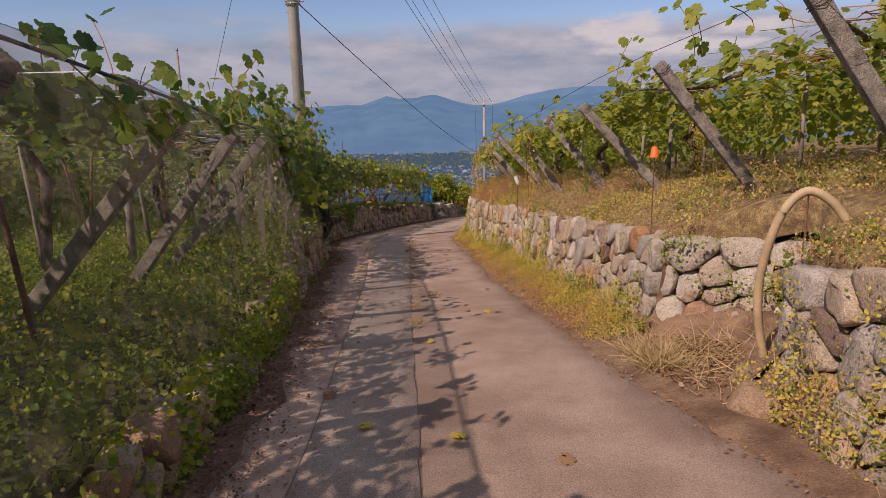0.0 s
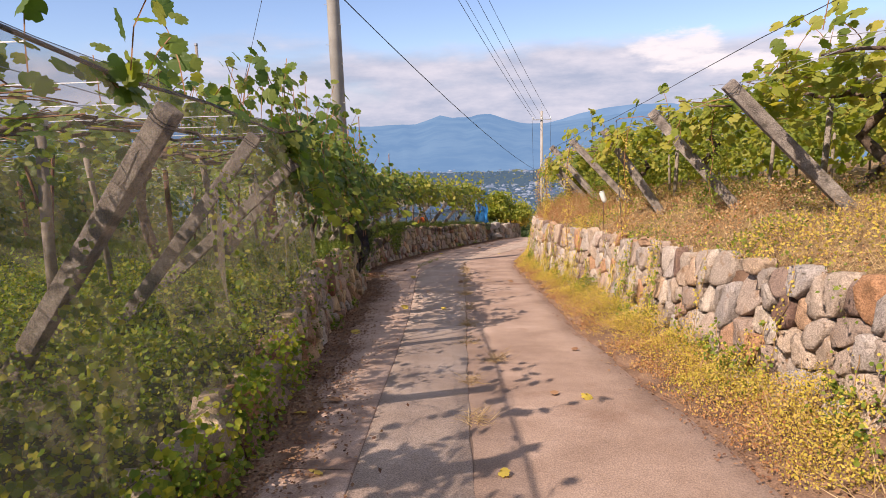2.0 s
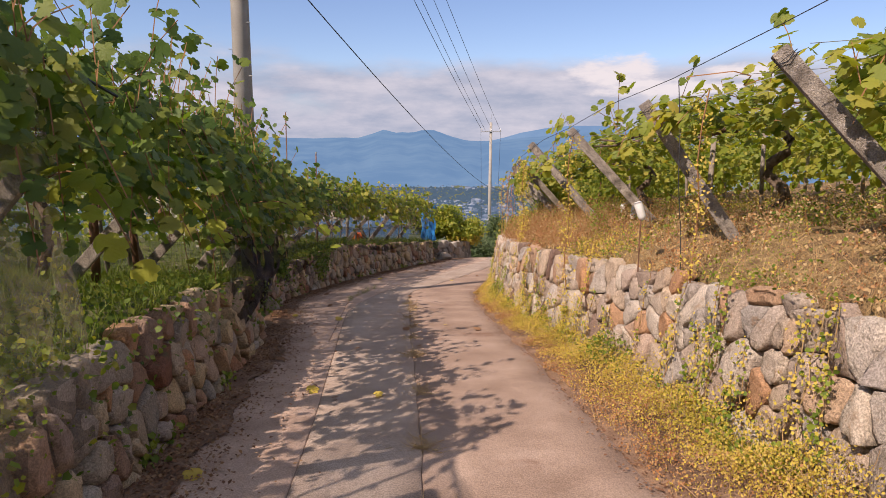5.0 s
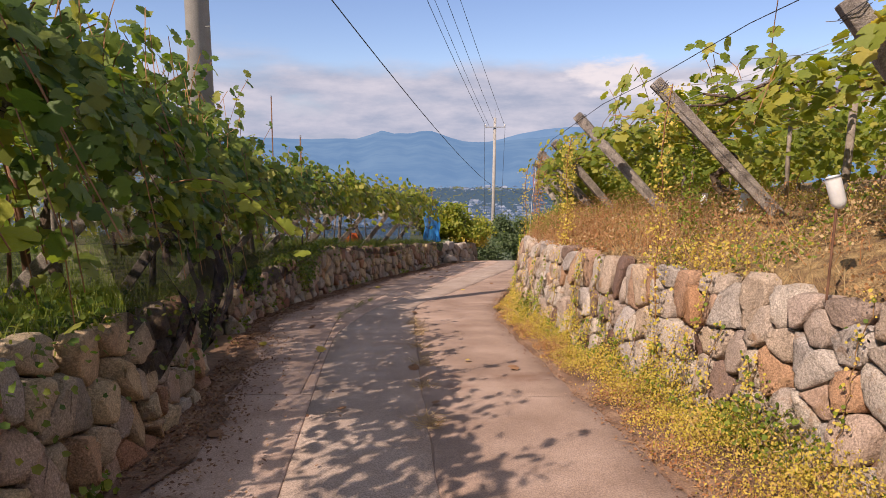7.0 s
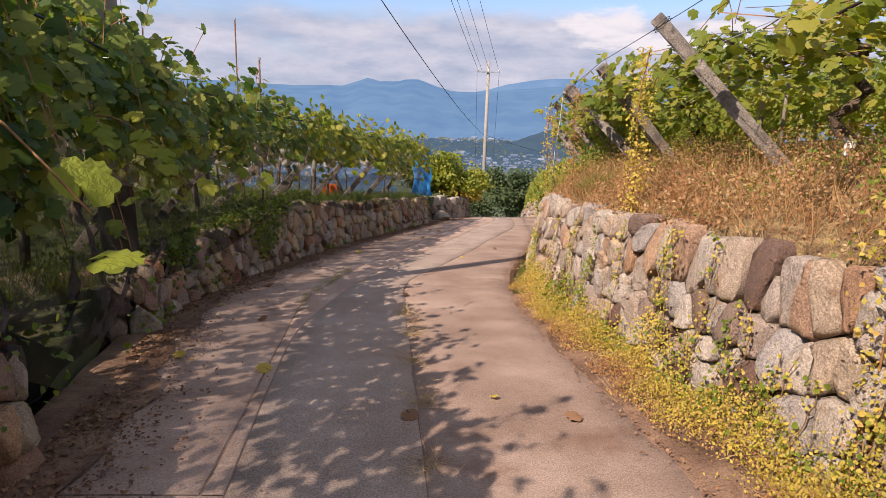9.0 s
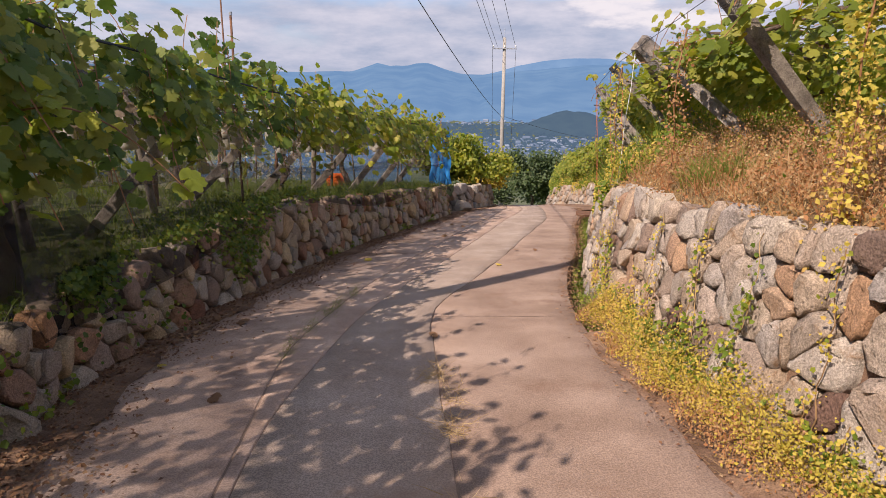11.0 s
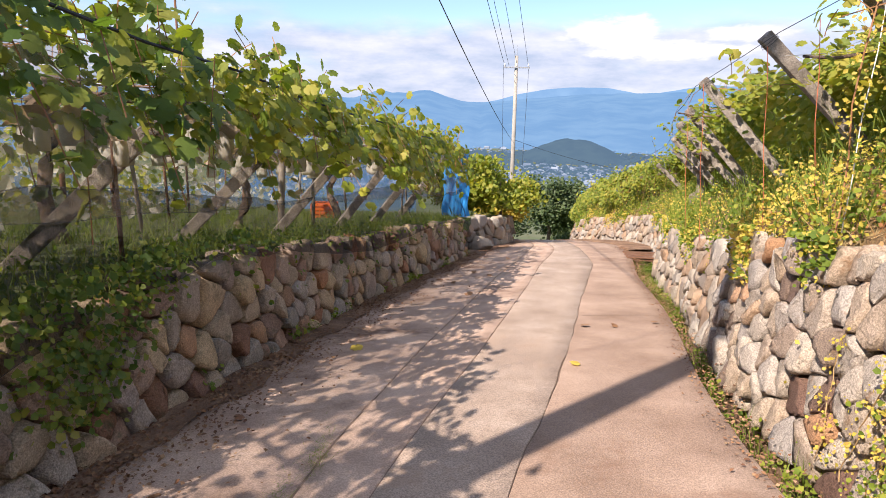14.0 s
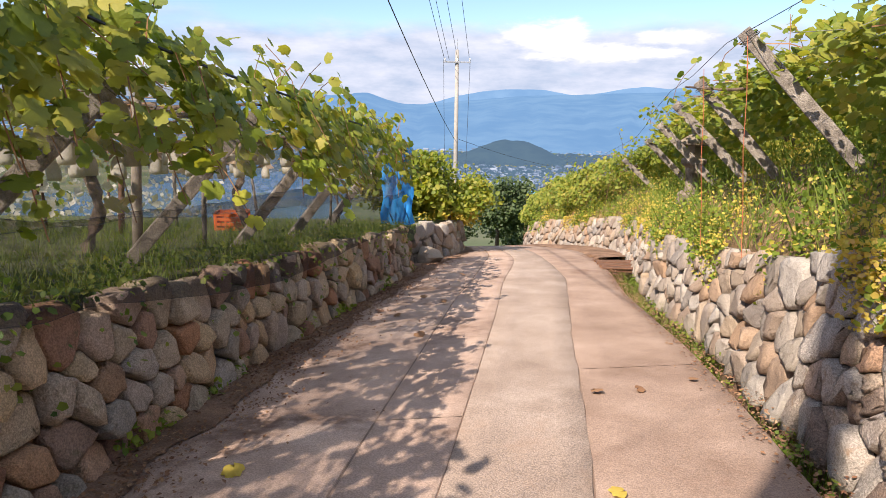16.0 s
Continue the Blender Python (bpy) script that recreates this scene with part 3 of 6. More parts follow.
def build_terraces():
    y = np.linspace(-14, 42, 150)
    d = np.array([0.13, 0.16, 0.3, 0.5, 0.8, 1.1, 1.5, 2.2, 3, 4, 6, 9, 14, 22, 34, 60])
    notch = 0.80 * np.sqrt(np.clip(1 - np.abs(y - 5.0) / 0.95, 0, 1))
    X = (WALL_R(y) + 0.12 + notch)[:, None] + d[None]
    Y = np.repeat(y[:, None], len(d), 1)
    Z = lane_z(Y) + bank_r(X, Y)
    Z[:, 0] -= 0.3
    Z = Z + np.array([[noise.noise((a * 1.5, b * 1.5, 0)) * 0.07 for a, b in zip(r, s)] for r, s in zip(X, Y)])
    mesh_object("terrace_right", grid_mesh("terrace_right", X, Y, Z, GRASSY), None, "weedy raised terrace of a vineyard", "ground", kind="structure")
    yy = np.linspace(4.0, 6.1, 30)
    k = np.linspace(0, 1, 14)
    wide = 0.35 + 0.95 * np.sqrt(np.clip(1 - np.abs(yy - 5.0) / 0.95, 0, 1))
    SX = (ROAD_R(yy) + 0.02)[:, None] + (WALL_R(yy) + wide - ROAD_R(yy))[:, None] * k
    SY = np.repeat(yy[:, None], 14, 1)
    SZ = lane_z(SY) + 0.02 + 0.62 * np.clip((k - 0.25) / 0.75, 0, 1)[None] ** 1.3 + np.array([[noise.noise((a * 3, b * 3, 4)) * 0.05 for a, b in zip(r, s)] for r, s in zip(SX, SY)]) * k
    mesh_object("soil_bank", grid_mesh("soil_bank", SX, SY, SZ, SOIL), None, "bare brown soil sloping up to broken stones", "ground", kind="structure")
    X = (WALL_L(y) - 0.1)[:, None] - d[None]
    Z = lane_z(Y) + bank_l(X, Y)
    Z[:, 0] -= 0.3
    Z = Z + np.array([[noise.noise((a * 1.5, b * 1.5, 5)) * 0.05 for a, b in zip(r, s)] for r, s in zip(X, Y)])
    gap = np.clip(1 - np.abs(Y - 16.1) / 1.2, 0, 1) * np.clip(1.6 - (WALL_L(Y) - X) / 1.4, 0, 1)
    Z = Z - 0.5 * gap
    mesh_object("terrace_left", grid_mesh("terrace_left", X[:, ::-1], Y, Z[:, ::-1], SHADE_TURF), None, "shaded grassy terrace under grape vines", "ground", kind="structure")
    # strips of soil between lane and walls
    for name, a, b, y0, y1, lift in (("verge_right", lambda v: ROAD_R(v) - 0.10 + 0.03 * np.sin(v * 2.3) * np.sin(v * 5.1), lambda v: WALL_R(v) + 0.15, -14, 19.4, 0.05), ("verge_left", lambda v: WALL_L(v) - 0.2, lambda v: ROAD_L(v) + 0.22 + 0.1 * np.sin(v * 1.9) * np.sin(v * 4.7), -14, 42, 0.013), ("verge_far", lambda v: ROAD_R(v), lambda v: WALL_R(v) + 0.2, 33.2, 42, 0.03), ("ditch_bed", lambda v: ROAD_R(v) - 0.1, lambda v: WALL_R(v) + 0.2, 19.4, 33.2, -0.33)):
        yy = np.linspace(y0, y1, int((y1 - y0) * 4))
        k = np.array([0, 0.12, 0.3, 0.5, 0.75, 1.0]) if lift > 0.02 else np.linspace(0, 1, 6)
        X = a(yy)[:, None] + (b(yy) - a(yy))[:, None] * k
        Y = np.repeat(yy[:, None], 6, 1)
        Z = lane_z(Y) + lift * np.sin(k * 2.2)[None] + 0.006
        if lift < 0:
            Z = lane_z(Y) + lift
        if lift > 0.02:
            Z[:, 0] -= 0.045
        wob = np.array([[noise.noise((p * 4, q * 4, 9)) * 0.02 for p, q in zip(r, s)] for r, s in zip(X, Y)])
        mesh_object(name, grid_mesh(name, X, Y, Z + wob, SOIL), None, "bare brown soil along the lane's edge", "ground", kind="structure")


build_terraces()


# stone walls
def clip_cell(poly, p, q):
    """The part of a polygon nearer to p than to q."""
    mx, my, dx, dy = (p[0] + q[0]) / 2, (p[1] + q[1]) / 2, q[0] - p[0], q[1] - p[1]
    out = []
    side = [(u[0] - mx) * dx + (u[1] - my) * dy for u in poly]
    for i in range(len(poly)):
        a, b, sa, sb = poly[i], poly[(i + 1) % len(poly)], side[i], side[(i + 1) % len(poly)]
        if sa <= 0:
            out.append(a)
        if sa * sb < 0:
            k = sa / (sa - sb)
            out.append((a[0] + k * (b[0] - a[0]), a[1] + k * (b[1] - a[1])))
    return out


def stone_wall(name, label, path, high, cell, material, seed, side, bulge=0.05, batter=0.14, roundness=1):
    """A dry wall of fitted stones. path: ground points; side: +1 if the face looks to the path's left."""
    rs = random.Random(seed)
    P = np.array(path, float)
    seg = np.hypot(*np.diff(P, axis=0).T)
    S = np.concatenate([[0], np.cumsum(seg)])
    length = S[-1]

    def place(s, h, out):
        s = min(max(s, 0), length)
        x, y = np.interp(s, S, P[:, 0]), np.interp(s, S, P[:, 1])
        e = 0.15
        tx = np.interp(min(s + e, length), S, P[:, 0]) - np.interp(max(s - e, 0), S, P[:, 0])
        ty = np.interp(min(s + e, length), S, P[:, 1]) - np.interp(max(s - e, 0), S, P[:, 1])
        l = math.hypot(tx, ty)
        nx, ny = -ty / l * side, tx / l * side
        k = out - batter * h
        return Vector((x + nx * k, y + ny * k, float(lane_z(y)) + h))

    wall = thing(name, label, "stone wall", kind="structure")
    cut = material is GRANITE
    gap = 0.975 if cut else 0.965
    bm = bmesh.new()
    rows = []
    n = max(4, int(length / 0.35))
    for i in range(n + 1):
        s = length * i / n
        top = high(np.interp(s, S, P[:, 1])) - 0.13
        rows.append([bm.verts.new(place(s, h, o)) for h, o in ((-0.4, -0.05), (top * 0.5, -0.05), (top, -0.05), (top, -0.45), (-0.4, -0.45))])
    for a, b in zip(rows, rows[1:]):
        for k in range(4):
            bm.faces.new((a[k], b[k], b[k + 1], a[k + 1]))
    bm.faces.new(rows[0])
    bm.faces.new(rows[-1][::-1])
    part("earth_core", bm, SOIL, wall)
    seeds = []
    cw, ch = cell
    hmax = max(high(v) for v in P[:, 1]) + ch
    r = 0
    h = 0.25 * ch
    while h < hmax:
        s = (0.5 if r % 2 else 0.0) * cw
        while s < length:
            if rs.random() > 0.13:
                seeds.append((s + rs.uniform(-0.3, 0.3) * cw, h + rs.uniform(-0.32, 0.32) * ch))
            if rs.random() < 0.10:
                seeds.append((s + 0.5 * cw, h + rs.choice((-0.45, 0.45)) * ch))
            s += cw * rs.choice((0.7, 0.9, 1.0, 1.15, 1.5))
        h += ch
        r += 1
    seeds = [p for p in seeds if p[1] < high(np.interp(p[0], S, P[:, 1])) - 0.18 * ch]
    for i, p in enumerate(seeds):
        top = high(np.interp(p[0], S, P[:, 1])) + rs.uniform(-0.05, 0.05)
        low = -0.12
        top = min(top, p[1] + ch)
        poly = [(p[0] - cw, low), (p[0] + cw, low), (p[0] + cw, top), (p[0] - cw, top)]
        poly = [(min(max(a, 0), length), b) for a, b in poly]
        for j, q in enumerate(seeds):
            if j != i and abs(q[0] - p[0]) < 2.2 * cw and abs(q[1] - p[1]) < 2.2 * ch:
                poly = clip_cell(poly, p, q)
                if len(poly) < 3:
                    break
        if len(poly) < 3:
            continue
        for _ in range(roundness):
            poly = [(a[0] * k + b[0] * (1 - k), a[1] * k + b[1] * (1 - k)) for a, b in zip(poly, poly[1:] + poly[:1]) for k in (0.77, 0.23)]
        keep = [poly[0]]
        for u in poly[1:]:
            if math.hypot(u[0] - keep[-1][0], u[1] - keep[-1][1]) > 0.014:
                keep.append(u)
        poly = keep
        if len(poly) < 5:
            continue
        cx, cy = sum(u[0] for u in poly) / len(poly), sum(u[1] for u in poly) / len(poly)
        lift = rs.uniform(-0.02, 0.03)
        tip = bulge * rs.uniform(0.6, 1.5)
        lean_a, lean_b = rs.uniform(-0.25, 0.25), rs.uniform(-0.25, 0.25)
        bm = bmesh.new()
        rings = []
        for scale, out in ((gap - 0.03, -0.09), (gap, -0.1 * tip), (gap - 0.04, 0.55 * tip), (gap - 0.12, 0.92 * tip), (0.6, tip)):
            ring = []
            for a, b in poly:
                da, db = (a - cx) * scale, (b - cy) * scale
                o = out + lift + da * lean_a + db * lean_b + rs.uniform(-1, 1) * (0.014 if cut else 0.011)
                ring.append(bm.verts.new(place(cx + da + rs.uniform(-0.01, 0.01), cy + db + rs.uniform(-0.01, 0.01), o)))
            rings.append(ring)
        m = len(poly)
        order = 1 if side < 0 else -1
        for u, w in zip(rings, rings[1:]):
            for k in range(m):
                bm.faces.new((u[k], u[(k + 1) % m], w[(k + 1) % m], w[k])[::order])
        bm.faces.new(rings[-1][::order])
        part("stone", bm, material, wall, smooth=True)
    return wall


def along(fn, y0, y1, n=60):
    return [(float(fn(v)), float(v)) for v in np.linspace(y0, y1, n)]


def build_walls():
    stone_wall("wall_right", "dry-laid retaining wall of angular grey and tan granite", along(WALL_R, 5.9, 17.25), HIGH_R, (0.16, 0.275), GRANITE, 3, 1, 0.04)
    stone_wall("wall_right_bend", "dry-laid retaining wall of rounded grey and rust granite", along(WALL_R, 17.25, 24.0), HIGH_R, (0.165, 0.265), GRANITE, 4, 1, 0.045)
    stone_wall("wall_right_far", "low retaining wall of pale rubble stone with weeds", along(WALL_R, 24.0, 42.0), HIGH_R, (0.22, 0.20), RUBBLE, 5, 1, 0.07, 0.2)
    near = [(3.3, 4.35), (2.7, 4.25), (2.25, 4.1), (2.15, 3.7), (2.12, 2.8), (2.3, 1.8), (2.7, 0), (3.4, -6), (4.4, -14)]
    stone_wall("wall_right_near", "end of a stone wall of large tan blocks", near[::-1], lambda v: 1.02, (0.28, 0.27), GRANITE, 8, 1, 0.06)
    stone_wall("wall_right_notch", "broken row of tan and grey blocks above bare soil", [(3.4, 4.35), (3.12, 4.55), (2.98, 4.9), (2.85, 5.2), (2.6, 5.5), (2.2, 5.85), (1.96, 6.0)], lambda v: 1.04, (0.27, 0.28), GRANITE, 19, 1, 0.06)
    left = along(WALL_L, -8, 14.6) + [(-3.0, 15.0), (-3.5, 15.15), (-4.3, 15.2)]
    stone_wall("wall_left", "low shaded wall of rounded field stones", left, HIGH_L, (0.235, 0.22), COBBLE, 11, -1, 0.07, 0.1)
    left2 = [(-4.6, 17.0), (-4.0, 17.05)] + along(WALL_L, 17.3, 31.7) + [(-0.65, 31.95), (-1.3, 32.3), (-2.2, 32.6)]
    stone_wall("wall_left_far", "shaded wall of rounded brown field stones", left2, HIGH_L, (0.235, 0.215), COBBLE, 13, -1, 0.08, 0.1)
    stone_wall("wall_left_end", "short sunlit wall of tumbled stones", [(-1.5, 32.9), (-0.45, 32.95), (0.05, 33.7), (0.6, 34.6), (1.0, 36), (1.2, 38)], lambda v: 0.78, (0.34, 0.30), RUBBLE, 17, -1, 0.09, 0.12)


build_walls()


# trellis posts and wires
EDGE_R = line([(-14, 4.2), (0, 2.9), (4.5, 2.35), (6.4, 2.07), (8.5, 1.79), (10.83, 1.71), (12.72, 1.46), (15.05, 1.22), (17.5, 1.1), (19.28, 1.13), (21.9, 1.32), (23.75, 1.54), (25.7, 1.85), (27.4, 2.37), (28.7, 2.75), (30.1, 3.2), (34, 4.7), (36.5, 4.9), (40, 4.5), (45, 5.2), (50, 5.8)])
EDGE_L = line([(-14, -1.2), (0, -1.5), (4.5, -1.75), (6, -1.88), (8.1, -2.18), (11, -2.5), (14, -2.75), (18, -3.3), (21, -3.0), (25, -2.25), (28, -1.5), (31.5, -0.75), (34, -0.4)])
TOP_R, TOP_L = 2.8, 2.3


def roof_r(x, y):
    return lane_z(y) + TOP_R - 0.2 + 0.08 * np.clip(x - EDGE_R(y), 0, None) - 0.5 * np.clip((y - 33) / 6, 0, 1)


def roof_l(x, y):
    return lane_z(y) + TOP_L - 0.18 * np.clip((9.0 - np.asarray(y, float)) / 4.0, 0, 1) + 0.0 * x


def concrete_post(top, foot, group, label):
    top, foot = Vector(top), Vector(foot)
    d = top - foot
    ob = thing("trellis_post", label, "post", tuple(foot), group)
    m = d.to_track_quat("Z", "Y").to_matrix().to_4x4()
    bm = bmesh.new()
    L = d.length + 0.05
    box(bm, 0.115, 0.115, L, m @ Matrix.Translation((0, 0, L / 2 - 0.12)), 0.012)
    part("shaft", bm, POST_CONCRETE, ob)
    bm = bmesh.new()
    for k in range(2):
        r = 0.084
        z = d.length - 0.16 + 0.022 * k
        pts = [m @ Vector((r * math.cos(a), r * math.sin(a), z)) for a in np.linspace(0, 6.28, 9)]
        tube_mesh(bm, pts, 0.003, 4)
    part("wire_wrap", bm, DARK_CABLE, ob, "twisted dark wire round the top")
    return ob


def build_posts():
    # top and foot of each leaning post along the raised terrace
    for top, foot in (
        ((2.60, 2.2, 2.52), (3.65, 2.0, 0.9)), ((2.40, 4.4, 2.24), (3.4, 4.2, 0.7)), ((2.07, 6.4, 1.92), (3.25, 6.28, 0.45)),
        ((1.79, 8.5, 1.53), (2.86, 8.35, 0.40)), ((1.71, 10.83, 1.34), (2.74, 10.4, 0.08)), ((1.46, 12.72, 1.12), (2.33, 12.4, 0.0)),
        ((1.24, 15.05, 0.90), (2.36, 14.75, -0.30)), ((1.09, 17.5, 0.70), (2.17, 16.92, -0.57)), ((1.13, 19.28, 0.37), (2.25, 19.38, -0.74)),
        ((1.35, 21.85, 0.15), (2.25, 20.75, -0.85)), ((1.40, 22.2, 0.10), (2.70, 22.85, -1.08)), ((1.54, 23.75, -0.11), (2.78, 23.54, -1.35)),
        ((1.85, 25.7, -0.42), (2.78, 25.1, -1.44)), ((2.37, 27.4, -0.76), (3.28, 26.9, -1.66)), ((2.75, 28.7, -1.0), (3.68, 28.2, -2.0)),
        ((3.2, 30.1, -1.3), (4.08, 29.7, -2.22)), ((4.3, 33.0, -1.7), (5.2, 32.7, -2.6)), ((4.85, 35.5, -2.3), (5.8, 35.2, -3.2))):
        foot = (foot[0], foot[1], min(foot[2], float(lane_z(foot[1]) + bank_r(foot[0], foot[1]))))
        concrete_post(top, foot, "leaning posts on the raised terrace", "leaning rough concrete trellis post on a weedy bank")
    # behind the bird net
    for top, foot in (((-1.60, 2.5, 1.80), (-2.9, 2.6, 0.2)), ((-1.74, 4.5, 1.54), (-3.25, 4.66, -0.03)), ((-1.86, 6.02, 1.38), (-3.15, 6.2, -0.2)), ((-2.18, 8.1, 1.21), (-3.4, 7.82, -0.35)), ((-2.1, 8.93, 0.92), (-3.75, 8.76, -0.47))):
        concrete_post(top, foot, "leaning posts under the shaded vines", "leaning grey concrete trellis post behind netting")
    for y in (10.4, 12.5, 14.6, 16.7, 18.8, 20.6, 22.4, 24.2, 26.0, 27.8, 29.6, 31.2):
        x = float(EDGE_L(y)) - 0.15
        fx = x - 1.15 - 0.1 * math.sin(y * 4)
        fy = y - 0.25
        concrete_post((x, y, float(roof_l(x, y)) - 0.1), (fx, fy, float(lane_z(fy) + bank_l(fx, fy))), "leaning posts under the shaded vines", "leaning grey concrete trellis post under vines")


build_posts()


def twine(a, z, material, r, label):
    bm = bmesh.new()
    a, z = Vector(a), Vector(z)
    tube_mesh(bm, [a.lerp(z, u) + Vector((0.01 * math.sin(9 * u), 0, 0)) for u in (0, 0.25, 0.5, 0.75, 1)], r, 4)
    tagged(part("twine", bm, material), label, "string", "strings tied to the trellis")


for ty, mat, r, lab in ((21.8, WHITE_PLASTIC, 0.004, "white cord tied from a post to the wall"), (22.6, TWINE, 0.0032, "red twine hanging from the trellis edge"), (23.5, TWINE, 0.0032, "red twine hanging from the trellis edge"), (25.5, TWINE, 0.0032, "red twine hanging from the trellis edge"), (26.9, TWINE, 0.0032, "red twine hanging from the trellis edge"), (12.0, DARK_CABLE, 0.004, "dark wire hanging from the trellis edge")):
    ex = float(EDGE_R(ty))
    wx = float(WALL_R(ty)) + 0.2
    if mat is TWINE:
        wx = ex + 0.1
    twine((ex, ty, float(lane_z(ty)) + 2.75), (wx, ty - 0.1, float(lane_z(ty) + max(float(bank_r(wx, ty)), 0.9))), mat, r, lab)


def stake(x, y, z0, z1, r, material, label, group, lean=0.04):
    ob = thing("trellis_stake", label, "stake", (x, y, z0), group)
    bm = bmesh.new()
    tube_mesh(bm, [(0, 0, -0.1), (lean * 0.5, lean * 0.3, (z1 - z0) * 0.5), (lean, lean, z1 - z0)], [r, r * 0.95, r * 0.9], 7)
    part("shaft", bm, material, ob, smooth=True)
    bm = bmesh.new()
    tube_mesh(bm, [(lean, lean, z1 - z0 - 0.03), (lean, lean, z1 - z0 + 0.01)], r * 1.25, 7)
    part("wire_clip", bm, STEEL, ob)
    return ob


def build_stakes():
    rs = random.Random(4)
    for i, y in enumerate(np.arange(3.4, 36, 1.55)):
        for d in (2.6, 4.6, 7.2):
            x = float(EDGE_R(y)) + d + rs.uniform(-0.5, 0.5)
            yy = y + rs.uniform(-0.6, 0.6)
            stake(x, yy, float(lane_z(yy) + bank_r(x, yy)), float(roof_r(x, yy)), rs.choice((0.022, 0.028, 0.04)), rs.choice((WOOD, WOOD, POST_CONCRETE)), "thin upright stake holding up vineyard wires", "stakes on the raised terrace", rs.uniform(-0.1, 0.1))
    for i, y in enumerate(np.arange(4, 33, 1.7)):
        for d in (1.5, 3.4, 5.6):
            x = float(EDGE_L(y)) - d + rs.uniform(-0.5, 0.4)
            yy = y + rs.uniform(-0.6, 0.6)
            stake(x, yy, float(lane_z(yy) + bank_l(x, yy)), float(roof_l(x, yy)), rs.choice((0.022, 0.03, 0.045)), rs.choice((RUST, WOOD, POST_CONCRETE)), "dark upright stake under the vine roof", "stakes under the shaded vines", rs.uniform(-0.15, 0.15))


build_stakes()


def build_trellis_wires():
    for side, edge, roof in ((1, EDGE_R, roof_r), (-1, EDGE_L, roof_l)):
        bm = bmesh.new()
        ys = np.linspace(-6, 40 if side > 0 else 32, 34)
        tube_mesh(bm, [(float(edge(y)), y, float(roof(edge(y), y)) + (0.2 if side > 0 else 0.02) + 0.02 * math.sin(y * 2)) for y in ys], 0.0034 if side > 0 else 0.010, 5)
        cable = part("edge_cable", bm, DARK_CABLE)
        tagged(cable, "dark twisted cable along the trellis edge", "cable")
        bm = bmesh.new()
        for k in range(1, 22):
            d = 0.36 * k
            tube_mesh(bm, [(float(edge(y)) + side * d, y, float(roof(edge(y) + side * d, y))) for y in ys[::3]], 0.0028, 3)
        for y in np.arange(-4, 39 if side > 0 else 32, 0.8):
            x0 = float(edge(y))
            tube_mesh(bm, [(x0 + side * d, y, float(roof(x0 + side * d, y)) + 0.01) for d in (0, 2, 5, 8)], 0.0028, 3)
        ob = part("trellis_wires", bm, STEEL)
        tagged(ob, "grid of thin galvanised wires over the vineyard", "wire", kind="stuff")


build_trellis_wires()


